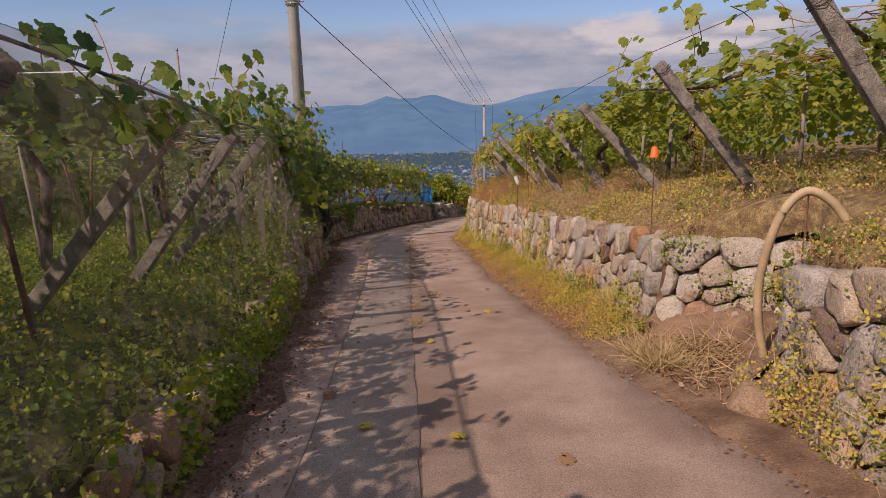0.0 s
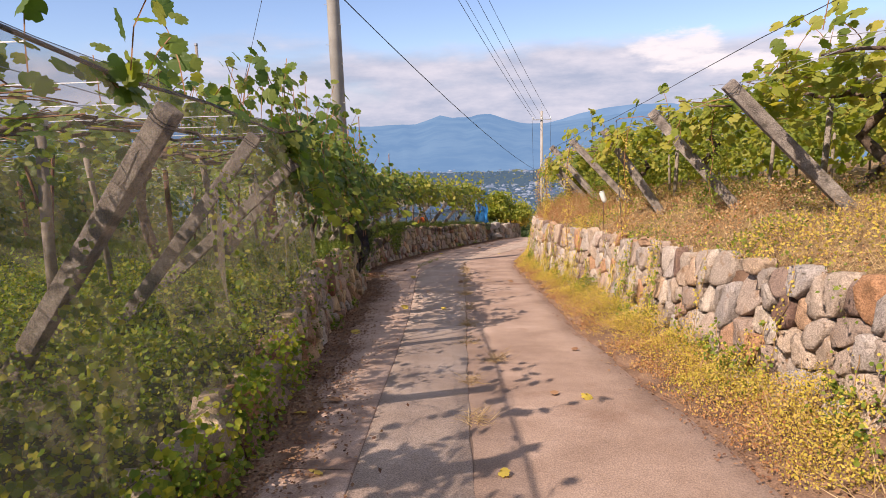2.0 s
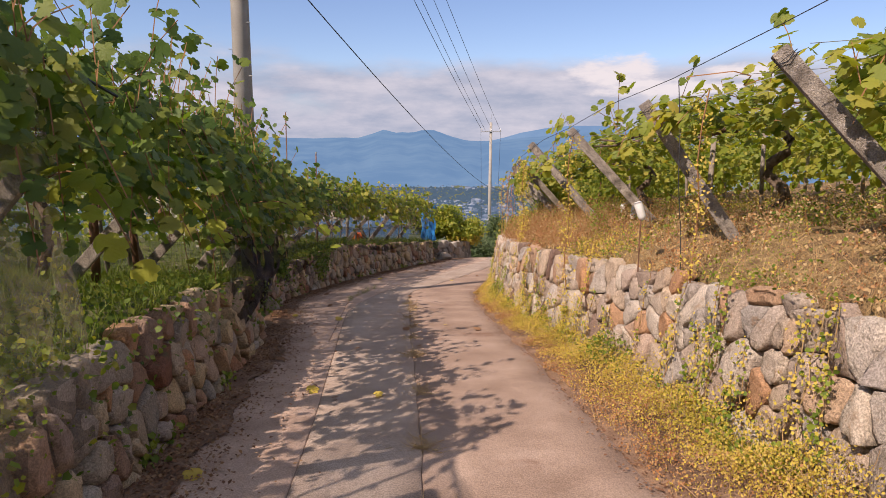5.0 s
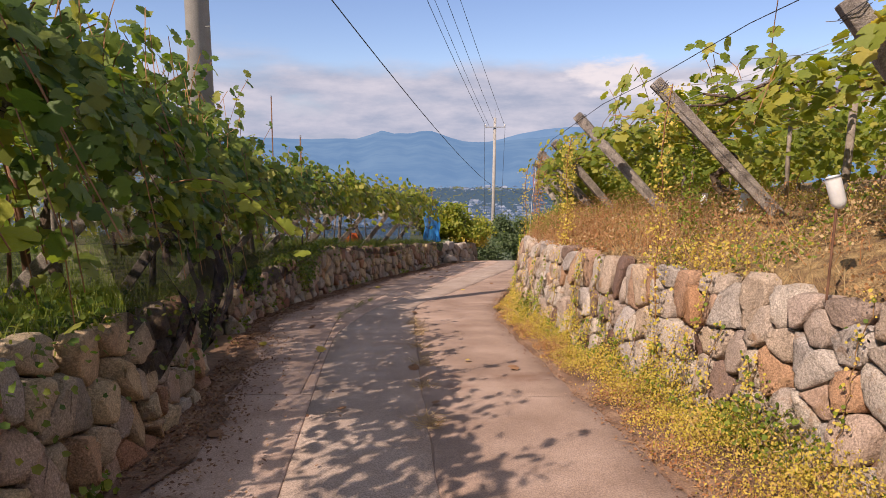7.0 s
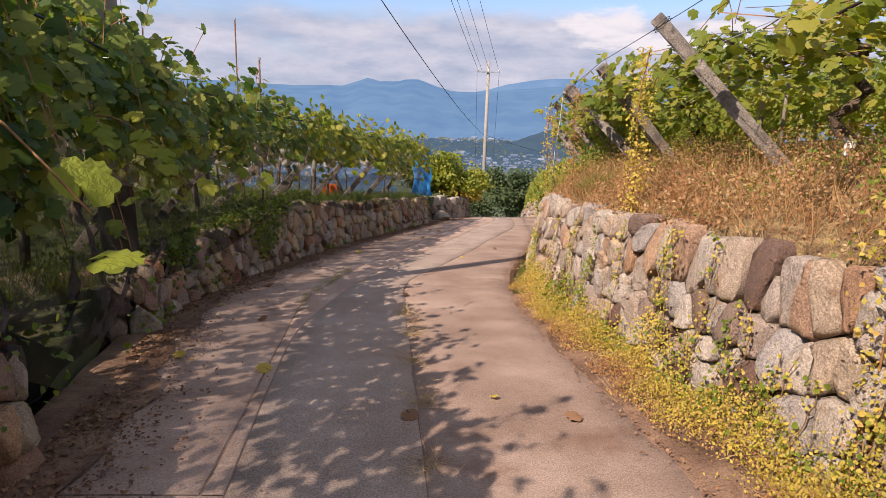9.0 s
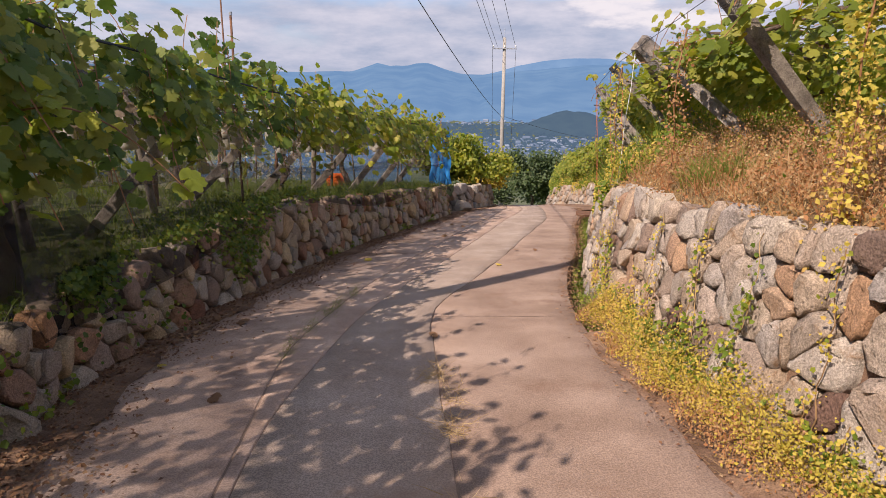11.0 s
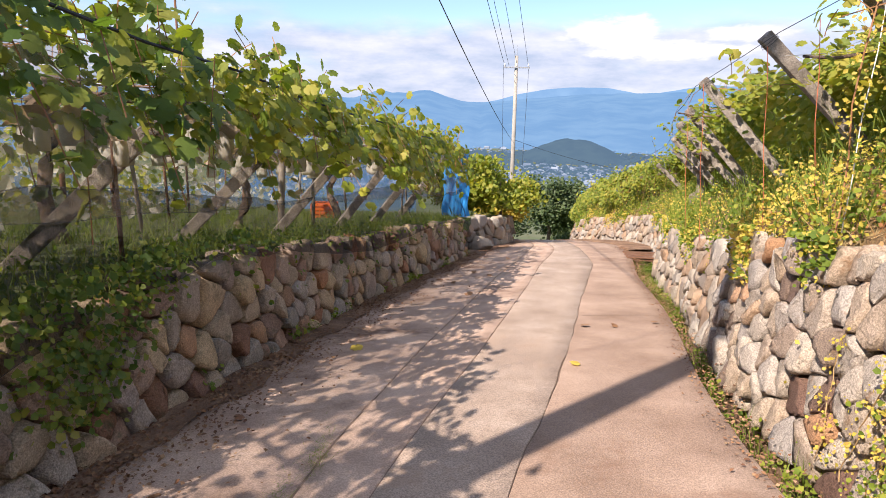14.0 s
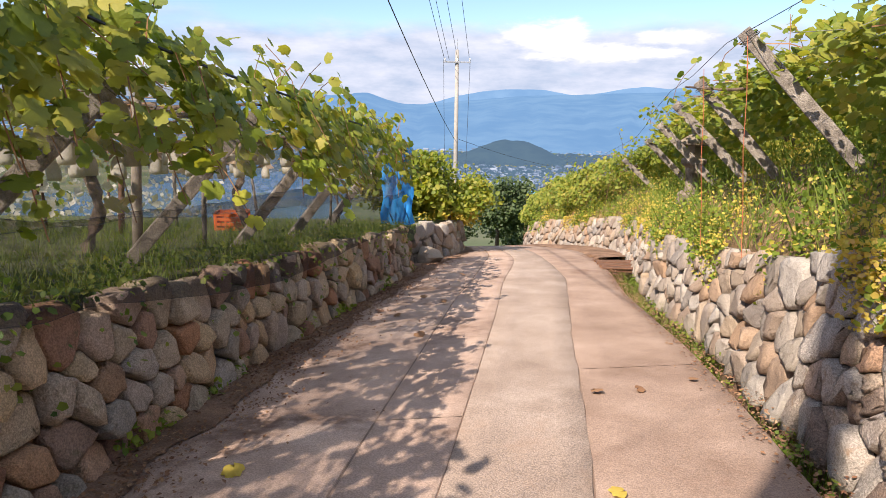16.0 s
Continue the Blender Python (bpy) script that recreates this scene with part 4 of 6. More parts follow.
# grape vines: trunk, arms, canes and leaves
def vine(side, y0, y1, edge, roof, bank, material, curtain, roof_density, drop, seed, tufts, inset=0.0, back=0, bare=0.0, slant=0.0):
    rs = random.Random(seed)
    mid = (y0 + y1) / 2
    tx = float(edge(mid)) + side * 2.2
    tz = float(lane_z(mid) + bank(tx, mid))
    top = float(roof(tx, mid))
    label = "grape vine trained over wires, yellowing in the sun" if side > 0 else "leafy green grape vine trained over wires, shading the wall"
    ob = thing("grape_vine", label, "grape vine", (0, 0, 0), "vines on the raised terrace" if side > 0 else "vines by the shaded wall")
    bm = bmesh.new()
    n = 9
    tube_mesh(bm, [(tx + 0.1 * math.sin(i * 1.3 + seed), mid + 0.1 * math.cos(i * 1.7 + seed), tz - 0.1 + (top - tz) * i / (n - 1)) for i in range(n)], [0.075 - 0.003 * i for i in range(n)], 8)
    part("trunk", bm, BARK, ob, smooth=True)
    for k in range(5):
        bm = bmesh.new()
        a0 = (tx, mid, top - 0.05)
        ex = float(edge(mid)) + side * rs.uniform(0.15, 1.6)
        ey = rs.uniform(y0, y1)
        pts = []
        for i in range(10):
            u = i / 9
            pts.append((a0[0] + (ex - a0[0]) * u + 0.10 * math.sin(i * 2.1 + k), a0[1] + (ey - a0[1]) * u + 0.10 * math.cos(i * 1.9 + k), float(roof(a0[0] + (ex - a0[0]) * u, a0[1] + (ey - a0[1]) * u)) - 0.02 + 0.06 * math.sin(i * 1.1 + seed + k)))
        tube_mesh(bm, pts, [0.036 - 0.0028 * i for i in range(10)], 6)
        part("arm", bm, BARK, ob, smooth=True)
    # thin canes in the roof and hanging at the edge
    bm = bmesh.new()
    for k in range(int((y1 - y0) * 9)):
        y = rs.uniform(y0, y1)
        x = float(edge(y)) + side * rs.uniform(0.5, 5.0)
        z = float(roof(x, y)) + rs.uniform(-0.06, 0.08)
        a = rs.uniform(0, 6.28)
        pts = [(x + 0.15 * i * math.cos(a + 0.5 * math.sin(i * 1.7 + k)), y + 0.15 * i * math.sin(a + 0.5 * math.sin(i * 1.7 + k)), z + rs.uniform(-0.04, 0.04) - 0.128 * 0.15 * i * math.sin(a)) for i in range(6)]
        tube_mesh(bm, pts, 0.0055, 3)
    shoots = []
    for k in range(int((y1 - y0) * tufts)):
        y = rs.uniform(y0, y1)
        x = float(edge(y)) + side * rs.uniform(-0.15, 1.2)
        z = float(roof(x, y))
        h = rs.uniform(0.12, 0.85 if side < 0 and 8 < y < 19 else 0.5)
        lx, ly = rs.uniform(-0.25, 0.25), rs.uniform(-0.25, 0.25)
        pts = [(x + lx * u * u, y + ly * u * u, z + h * u) for u in (0, 0.35, 0.7, 1)]
        tube_mesh(bm, pts, 0.004, 3)
        shoots += [pts[1], pts[2], pts[2], pts[3], pts[3]]
    hangers = []
    for k in range(0 if slant and y0 >= 20 else int((y1 - y0) * curtain / 60)):
        y = rs.uniform(y0, y1)
        x = float(edge(y)) + side * (rs.uniform(-0.3, 0.35) if side < 0 else rs.uniform(0.0, 0.6))
        z = float(roof(x, y))
        h = rs.uniform(0.3, 1.0) * drop
        sx = -side * rs.uniform(-0.05, 0.35)
        pts = [(x + sx * u, y + 0.2 * u * math.sin(k), z - h * u) for u in (0, 0.33, 0.66, 1)]
        tube_mesh(bm, pts, 0.004, 3)
        hangers += [tuple(np.array(pts[i]) * (1 - f) + np.array(pts[i + 1]) * f) for i in range(3) for f in (0.0, 0.25, 0.5, 0.75)]
    part("cane", bm, CANE, ob, "thin reddish canes")["kind"] = "stuff"
    # roof leaves
    span = y1 - y0
    deep = 9 if side > 0 else 14
    m = int(span * deep * roof_density)
    y = rng.uniform(y0, y1, m)
    d = bare + (deep - bare) * rng.random(m) ** (1.3 if side > 0 or y0 > 8 or y0 < 4 else 2.0)
    x = edge(y) + side * d
    clump = np.array([noise.noise((a * 1.4, b * 1.4, seed)) for a, b in zip(x, y)])
    keep = clump + rng.normal(size=m) * 0.35 > -0.25
    if side < 0 and y0 > 8:
        keep &= (d > 2.1) | (rng.random(m) < (0.75 if 12 < y0 < 18 else 0.33))
    x, y, d, clump = x[keep], y[keep], d[keep], clump[keep]
    z = roof(x, y) + 0.05 + 0.12 * clump + rng.normal(size=len(x)) * 0.10 - np.abs(rng.normal(size=len(x))) * (0.14 if side > 0 else 0.10) + (0.22 * rng.random(len(x)) if side < 0 and y0 > 8 else 0)
    P1 = np.stack([x, y, z], 1)
    N1 = np.stack([rng.normal(size=len(x)) * 0.5 - 0.25 * side * 0, rng.normal(size=len(x)) * 0.5 - 0.2, np.ones(len(x)) * 0.9], 1)
    # the leafy edge that hangs towards the lane
    m = int(span * curtain)
    y = rng.uniform(y0, y1, m)
    u = rng.random(m) ** 1.35
    clump = np.array([noise.noise((b * 1.1, seed, c * 1.6)) for b, c in zip(y, u * drop)])
    reach = drop * (0.62 + 0.55 * np.array([noise.noise((b * 0.7, seed + 3, 0)) for b in y]))
    keep = (u * drop < np.clip(reach, 0.12, drop)) & (clump + rng.normal(size=m) * 0.3 > -0.22)
    y, u, clump = y[keep], u[keep], clump[keep]
    x = edge(y) + side * inset - side * (0.06 + 0.26 * np.sin(np.clip(u * 1.3, 0, 1) * 3.0) * (drop / 1.3) + 0.22 * clump * (drop / 1.3)) + side * np.abs(rng.normal(size=len(y))) * 0.28 + side * slant * u * drop
    z = roof(x, y) + 0.08 - u * drop + rng.normal(size=len(y)) * 0.04
    P2 = np.stack([x, y, z], 1)
    N2 = np.stack([-side * (0.55 + 0.3 * rng.random(len(y))), rng.normal(size=len(y)) * 0.35 - 0.25, 0.5 + 0.3 * rng.normal(size=len(y))], 1)
    S = np.array(shoots + hangers).reshape(-1, 3)
    if back:
        m = int(span * back)
        y = rng.uniform(y0, y1, m)
        x = edge(y) + side * ((4.8 + rng.random(m) * 3.6) if side < 0 else ((2.4 if y0 < 18 else 1.9) + rng.random(m) * (5.0 if y0 < 18 else 3.5)))
        g, r = lane_z(y) + bank(x, y), roof(x, y)
        z = g + 0.1 + (r - g) * (rng.random(m) if side < 0 else np.sqrt(rng.random(m)))
        ok = np.array([noise.noise((a * 0.8, b * 0.8, c * 0.9)) for a, b, c in zip(x, y, z)]) + 0.2 * rng.normal(size=m) > -0.2
        P2 = np.concatenate([P2, np.stack([x, y, z], 1)[ok]])
        N2 = np.concatenate([N2, (jitter(m, 0.5) + np.array([-side * 0.8, -0.4, 0.5]))[ok]])
    P3 = S + jitter(len(S), 0.05)
    N3 = np.stack([-side * 0.5 + rng.normal(size=len(S)) * 0.5, rng.normal(size=len(S)) * 0.5 - 0.3, 0.6 + 0.3 * rng.normal(size=len(S))], 1)
    P, N = np.concatenate([P1, P2, P3]), np.concatenate([N1, N2, N3])
    size = rng.uniform(0.075, 0.155, len(P)) * (0.74 if side > 0 and y0 >= 18 else 1.0)
    down = np.stack([rng.normal(size=len(P)) * 0.5, rng.normal(size=len(P)) * 0.5, -np.ones(len(P))], 1)
    spin = np.cross(down, N)
    fine = np.ones(len(P), bool)
    fine[:] = side * (P[:, 0] - edge(P[:, 1])) < (2.8 if side > 0 and y0 >= 8 else 1.8)
    if y0 >= 24:
        fine[:] = False
    for name, shape, some in (("leaves", LOBED, fine), ("inner_leaves", COARSE, ~fine)):
        if some.any():
            tagged(scatter(name, shape, P[some], N[some], size[some], material, ob, spin[some]), "lobed grape leaves", kind="stuff")


def build_vines():
    for i, y in enumerate(np.arange(-4.0, 46.0, 4.0)):
        low = y >= 34
        vine(1, y, y + 4.0, EDGE_R, roof_r, bank_r, GRAPE_SUNLIT, 40 if y < 8 else (110 if y < 20 else (720 if low else 900)), 85, 0.5 if y < 20 else (1.7 if low else 1.1), 20 + i, 3, 0.1 if low else (0.75 if y < 20 else 0.55), 620 if y < 18 else 1300, 1.2 if y < 8 else (0.55 if y < 20 else 0.1), 0.0 if low else 1.0)
    # First vine here is out of view, its roof thickened to shade the undergrowth.
    for y0, y1, curtain, roof_leaves, drop, bare in ((-4, 0.6, 130, 190, 0.5, 0.5), (0.6, 4.6, 110, 110, 0.45, 0.5), (4.6, 8.7, 16, 26, 0.2, 1.0), (8.7, 12.2, 360, 120, 1.0, 0), (12.2, 15.4, 460, 120, 1.35, 0), (15.4, 18.4, 460, 110, 1.4, 0), (18.4, 22, 300, 60, 1.1, 0), (22, 25.3, 290, 36, 1.05, 0), (25.3, 28.6, 290, 28, 1.0, 0), (28.6, 32, 290, 24, 0.95, 0)):
        vine(-1, y0, y1, EDGE_L, roof_l, bank_l, GRAPE_SHADED if y0 < 22 else GRAPE_SUNLIT, curtain, roof_leaves, drop, int(60 + y0), 4 if y0 < 8 else (26 if y0 < 18 else 11), 0.45 if y0 < 4 else 0.0, 900 if 8 < y0 < 18 else (620 if y0 < 8 else 240), bare)


build_vines()


# weeds, creepers and grasses
def creeper(name, label, P, N, sizes, material, shape=None, kind="stuff"):
    ob = scatter(name, shape or ROUND, P, N, sizes, material)
    return tagged(ob, label, "weeds", kind=kind)


def blades(name, label, P, sizes, material, lean=0.35, category="grass"):
    n = len(P)
    N = np.stack([rng.normal(size=n) * lean, rng.normal(size=n) * lean, np.ones(n)], 1)
    ob = scatter(name, BLADE, P, N, sizes, material)
    return tagged(ob, label, category, kind="stuff")


def wall_noise(a, b, k):
    return np.array([noise.noise((p, q, k)) for p, q in zip(a, b)])


def build_weeds_right():
    # a low golden mat over the soil strip, russet where it meets the concrete
    n = 90000
    y = rng.uniform(5.7, 20.2, n)
    k = rng.random(n) ** 0.8
    x = ROAD_R(y) - 0.02 + 0.05 * np.sin(y * 3.1) * np.sin(y * 7.7) + (WALL_R(y) - ROAD_R(y)) * k
    heap = 0.35 + 0.9 * np.clip(wall_noise(y * 1.6, x * 1.6, 1) + 0.45, 0, 1.2)
    h = (0.015 + 0.40 * k ** 1.4 * heap) * rng.random(n) ** 0.7
    on = wall_noise(y * 2.3, x * 2.3, 2) + rng.normal(size=n) * 0.3 + 1.1 * k > 0.12
    x, y, k, h = x[on], y[on], k[on], h[on]
    P = np.stack([x, y, lane_z(y) + 0.045 + h], 1)
    N = np.stack([rng.normal(size=len(x)) - 0.5, rng.normal(size=len(x)), np.ones(len(x)) * 0.7], 1)
    tone = k + 0.5 * wall_noise(y * 1.1, x * 1.1, 4) + rng.normal(size=len(x)) * 0.22
    dry, green = tone < 0.32, tone > 1.2
    gold = ~dry & ~green
    creeper("dry_creeper", "russet dry creeper where the verge meets the concrete", P[dry], N[dry], rng.uniform(0.008, 0.024, dry.sum()), WEED_RED, PLAIN)
    creeper("creeper", "golden creeper along the wall's foot", P[gold], N[gold], rng.uniform(0.008, 0.024, gold.sum()), WEED_YELLOW, PLAIN)
    creeper("creeper", "green creeper among the gold along the wall", P[green], N[green], rng.uniform(0.016, 0.042, green.sum()), WEED_GREEN)
    stalks = P[::9] - np.array([0, 0, 0.05])
    blades("dry_stems", "thin tangled stems among the creeper", stalks, rng.uniform(0.05, 0.19, len(stalks)), CREEPER_STEM, 1.1)
    # an uneven skirt of leaves against the lowest stones
    n = 46000
    y = rng.uniform(6.0, 20.6, n)
    lim = 0.30 + 0.55 * np.clip(wall_noise(y * 0.9, y * 0, 8) + 0.5 * wall_noise(y * 2.7, y * 0, 9), -0.45, 0.9)
    h = rng.random(n) ** 0.9 * 1.1
    on = h < lim * (0.6 + 0.5 * rng.random(n))
    y, h = y[on], h[on]
    P = np.stack([WALL_R(y) + 0.14 * h - 0.06 - 0.13 * rng.random(len(y)) ** 2, y, lane_z(y) + h], 1)
    N = np.stack([-np.ones(len(y)), rng.normal(size=len(y)) * 0.6 - 0.4, 0.6 + 0.6 * rng.normal(size=len(y))], 1)
    tone = wall_noise(y * 1.3, h * 3.0, 10) + 0.25 * rng.normal(size=len(y))
    for lo, hi, mat, lab, shape, big in ((-9, -0.3, WEED_RED, "russet creeper against the lowest stones", PLAIN, 0.022), (-0.3, 0.48, WEED_YELLOW, "golden creeper against the lowest stones", PLAIN, 0.028), (0.48, 9, WEED_GREEN, "green creeper against the lowest stones", ROUND, 0.030)):
        q = (tone >= lo) & (tone < hi)
        creeper("creeper", lab, P[q], N[q], rng.uniform(0.010, big, q.sum()), mat, shape)
    # strands that climb the stones, each with a stem and leaves in loose clumps
    pts, near = [], []
    rs = random.Random(77)
    bm = bmesh.new()
    for c in range(85):
        y0 = rs.uniform(6.0, 21.0)
        reach = rs.choice((0.25, 0.3, 0.4, 0.5, 0.7, 1.0))
        yy, run = y0, []
        for i in range(int(reach / 0.05) + 2):
            hh = 0.08 + 0.05 * i
            yy += rs.uniform(-0.03, 0.03)
            run.append((float(WALL_R(yy)) + 0.14 * hh - 0.085, yy, float(lane_z(yy)) + hh))
            for _ in range(rs.choice((1, 3, 5, 9, 12)) if i % 5 else 1):
                pts.append((run[-1][0] - abs(rs.gauss(0, 0.025)), yy + rs.gauss(0, 0.06 if hh < 0.5 else 0.035), run[-1][2] + rs.gauss(0, 0.025)))
                near.append(c)
        tube_mesh(bm, run, 0.0035, 3)
    tagged(part("creeper_stems", bm, CREEPER_STEM), "thin brown creeper stems climbing the granite", "creeper", kind="stuff")
    P, near = np.array(pts), np.array(near)
    N = np.stack([-np.ones(len(P)), rng.normal(size=len(P)) * 0.5 - 0.4, 0.5 + 0.5 * rng.normal(size=len(P))], 1)
    g = (near % 5 < 1) ^ (rng.random(len(P)) < 0.15)
    creeper("creeper", "yellow creeper climbing the granite wall", P[~g], N[~g], rng.uniform(0.009, 0.026, (~g).sum()), WEED_YELLOW)
    creeper("creeper", "green creeper climbing the granite wall", P[g], N[g], rng.uniform(0.012, 0.038, g.sum()), WEED_GREEN)
    # the bank above the wall
    n = 110000
    y = rng.uniform(-2, 22, n)
    d = rng.random(n) ** 1.3 * 3.6
    x = WALL_R(y) + 0.14 + d
    clear = np.abs(y - 4.95) < 0.85
    patch = wall_noise(y * 1.2, x * 1.2, 12)
    on = (patch + rng.normal(size=n) * 0.25 > 0.02 - 0.25 * np.clip(d - 0.3, -0.3, 0.5)) & ~(clear & (d < 0.95))
    x, y, patch = x[on], y[on], patch[on]
    z = lane_z(y) + bank_r(x, y) + 0.02 + rng.random(len(x)) ** 1.5 * (0.07 + 0.34 * np.clip(patch + 0.05, 0, 0.6))
    P = np.stack([x, y, z], 1)
    N = np.stack([rng.normal(size=len(x)) - 0.2, rng.normal(size=len(x)) - 0.2, np.ones(len(x)) * 0.7], 1)
    t = wall_noise(y * 0.6, x * 0.6, 15) + rng.normal(size=len(x)) * 0.2
    for lo, hi, mat, lab, shape in ((-9, -0.22, WEED_RED, "russet dry weeds on the bank", PLAIN), (-0.22, 0.02, STRAW, "straw-coloured weeds on the bank", PLAIN), (0.02, 0.26, WEED_GREEN, "green weeds on the bank", ROUND), (0.26, 9, WEED_YELLOW, "pale yellow weeds on the bank", PLAIN)):
        q = (t >= lo) & (t < hi)
        creeper("weeds", lab, P[q], N[q], rng.uniform(0.010, 0.036, q.sum()), mat, shape)
    n = 80000
    y = rng.uniform(-1, 11.5, n)
    d = rng.random(n) ** 1.2 * 3.4
    x = WALL_R(y) + 0.16 + d
    on = (wall_noise(y * 2.0, x * 2.0, 16) + rng.normal(size=n) * 0.25 > -0.12) & ~((np.abs(y - 4.95) < 0.85) & (d < 0.95))
    x, y = x[on], y[on]
    Q = np.stack([x, y, lane_z(y) + bank_r(x, y) + 0.01 + rng.random(len(x)) ** 2 * 0.13], 1)
    t = wall_noise(y * 0.9, x * 0.9, 18) + rng.normal(size=len(x)) * 0.25
    for lo, hi, mat, lab in ((-9, -0.15, LITTER, "brown litter among weeds on the bank"), (-0.15, 0.12, WEED_RED, "russet low weeds on the bank"), (0.12, 0.3, STRAW, "bleached low weeds on the bank"), (0.3, 9, WEED_GREEN, "low green weeds on the bank")):
        q = (t >= lo) & (t < hi)
        creeper("weeds", lab, Q[q], jitter(q.sum(), 0.8) + np.array([-0.2, -0.2, 0.8]), rng.uniform(0.007, 0.019, q.sum()), mat, PLAIN)
    n = 30000
    y = rng.uniform(-1, 13, n)
    d = rng.random(n) ** 1.2 * 3.4
    x = WALL_R(y) + 0.16 + d
    on = ~((np.abs(y - 4.95) < 0.85) & (d < 0.95))
    Q = np.stack([x, y, lane_z(y) + bank_r(x, y) + 0.01], 1)[on]
    blades("dry_grass", "short matted straw grass on the bank", Q, rng.uniform(0.03, 0.10, len(Q)), CREEPER_STEM, 1.2)
    stalks = P[::14] - np.array([0, 0, 0.06])
    blades("dry_stems", "tangled brown stems among weeds on the bank", stalks, rng.uniform(0.08, 0.30, len(stalks)), CREEPER_STEM, 0.8)
    # russet dry stalks near the bend, straw-coloured grass elsewhere
    n = 15000
    y = rng.normal(17.6, 2.4, n)
    x = WALL_R(y) + 0.25 + np.abs(rng.normal(size=n)) * 0.8
    P = np.stack([x, y, lane_z(y) + bank_r(x, y)], 1)
    blades("dry_weeds", "tall russet dry weeds on the bank", P[::4], rng.uniform(0.10, 0.30, len(P[::4])), WEED_RED, 0.45, "weeds")
    Q = P + np.stack([rng.normal(size=n) * 0.05, rng.normal(size=n) * 0.05, rng.random(n) * 0.36], 1)
    creeper("dry_weeds", "russet seed heads of dry weeds", Q, jitter(n, 1.0) + np.array([0, 0, 0.6]), rng.uniform(0.009, 0.026, n), WEED_RED, PLAIN)
    n = 16000
    y = rng.uniform(-2, 34, n)
    x = WALL_R(y) + 0.2 + np.abs(rng.normal(size=n)) * 1.3
    on = ~((np.abs(y - 4.95) < 0.8) & (x < WALL_R(y) + 1.0))
    P = np.stack([x, y, lane_z(y) + bank_r(x, y)], 1)[on]
    blades("dry_grass", "straw-coloured grass on the bank", P, rng.uniform(0.05, 0.17, on.sum()), STRAW, 0.6)
    n = 9000
    y = rng.uniform(1.5, 9, n)
    x = WALL_R(y) + 0.3 + rng.random(n) * 3.4
    on = ~((np.abs(y - 4.95) < 0.8) & (x < WALL_R(y) + 1.05))
    P = np.stack([x, y, lane_z(y) + bank_r(x, y)], 1)[on]
    blades("dry_grass", "tan dry grass above the broken wall", P, rng.uniform(0.04, 0.14, on.sum()), STRAW, 0.8)
    s = rng.random(on.sum()) < 0.7
    creeper("weeds", "yellow and tan weeds above the broken wall", P[s] + np.array([0, 0, 0.06]), jitter(s.sum(), 1.0) + np.array([-0.3, -0.3, 0.6]), rng.uniform(0.012, 0.036, s.sum()), WEED_YELLOW, PLAIN)
    # lush green and yellow weeds beyond the bend
    n = 85000
    y = rng.uniform(21.5, 41.8, n)
    d = rng.random(n) ** 1.2 * 3.0
    x = np.where(rng.random(n) < 0.25, WALL_R(y) + 0.02 + 0.1 * rng.random(n), WALL_R(y) + 0.16 + d)
    drape = x < WALL_R(y) + 0.15
    z = lane_z(y) + np.where(drape, HIGH_R(y) + 0.05 - rng.random(n) ** 1.5 * 0.5, bank_r(x, y) + np.abs(rng.normal(size=n)) * 0.17)
    on = np.where(drape, wall_noise(y * 1.0, z * 0.6, 25) + rng.normal(size=n) * 0.1 > 0.1, wall_noise(y * 1.0, x * 1.0, 21) + rng.normal(size=n) * 0.3 > -0.15)
    P = np.stack([x, y, z], 1)[on]
    N = (jitter(n, 0.7) + np.array([-0.4, -0.3, 1.0]))[on]
    g = wall_noise(P[:, 1] * 0.9, P[:, 0] * 0.9, 23) + rng.normal(size=len(P)) * 0.3 > -0.05
    creeper("weeds", "lush green weeds over the low wall", P[g], N[g], rng.uniform(0.02, 0.06, g.sum()), WEED_GREEN)
    creeper("weeds", "yellow flowering weeds over the low wall", P[~g], N[~g], rng.uniform(0.016, 0.045, (~g).sum()), WEED_YELLOW)
    n = 7000
    y = rng.uniform(21.5, 40, n)
    x = WALL_R(y) + 0.15 + rng.random(n) * 3
    blades("tall_grass", "tall green grass on the terrace edge", np.stack([x, y, lane_z(y) + bank_r(x, y)], 1), rng.uniform(0.15, 0.6, n), GRASS, 0.35)
    # ditch growth
    n = 5000
    y = rng.uniform(19.6, 33, n)
    k = rng.random(n)
    x = ROAD_R(y) + 0.08 + (WALL_R(y) - ROAD_R(y)) * k
    on = wall_noise(y * 1.6, k, 31) + 0.2 * rng.normal(size=n) > 0.0
    blades("ditch_grass", "green grass growing in the roadside ditch", np.stack([x, y, lane_z(y) - 0.34], 1)[on], rng.uniform(0.12, 0.42, on.sum()), GRASS, 0.4)
    P = np.stack([x, y, lane_z(y) - 0.3 + rng.random(n) * 0.3], 1)[on]
    creeper("ditch_weeds", "green weeds in the roadside ditch", P, jitter(len(P), 0.6) + np.array([-0.3, 0, 1.0]), rng.uniform(0.02, 0.05, len(P)), WEED_GREEN)
    # soil entry: litter, straw and a few creepers
    n = 5200
    y = np.clip(rng.normal(4.95, 0.5, n), 3.9, 6.4)
    k = rng.random(n)
    x = ROAD_R(y) + 0.15 + k * 1.6
    z = lane_z(y) + 0.05 + 0.5 * np.clip((k * 1.6 + 0.15) / 2.0 - 0.2, 0, None) ** 1.2
    blades("straw", "bleached dry straw lying by the lane", np.stack([x, y, z], 1)[:1200], rng.uniform(0.10, 0.34, 1200), STRAW, 2.2)
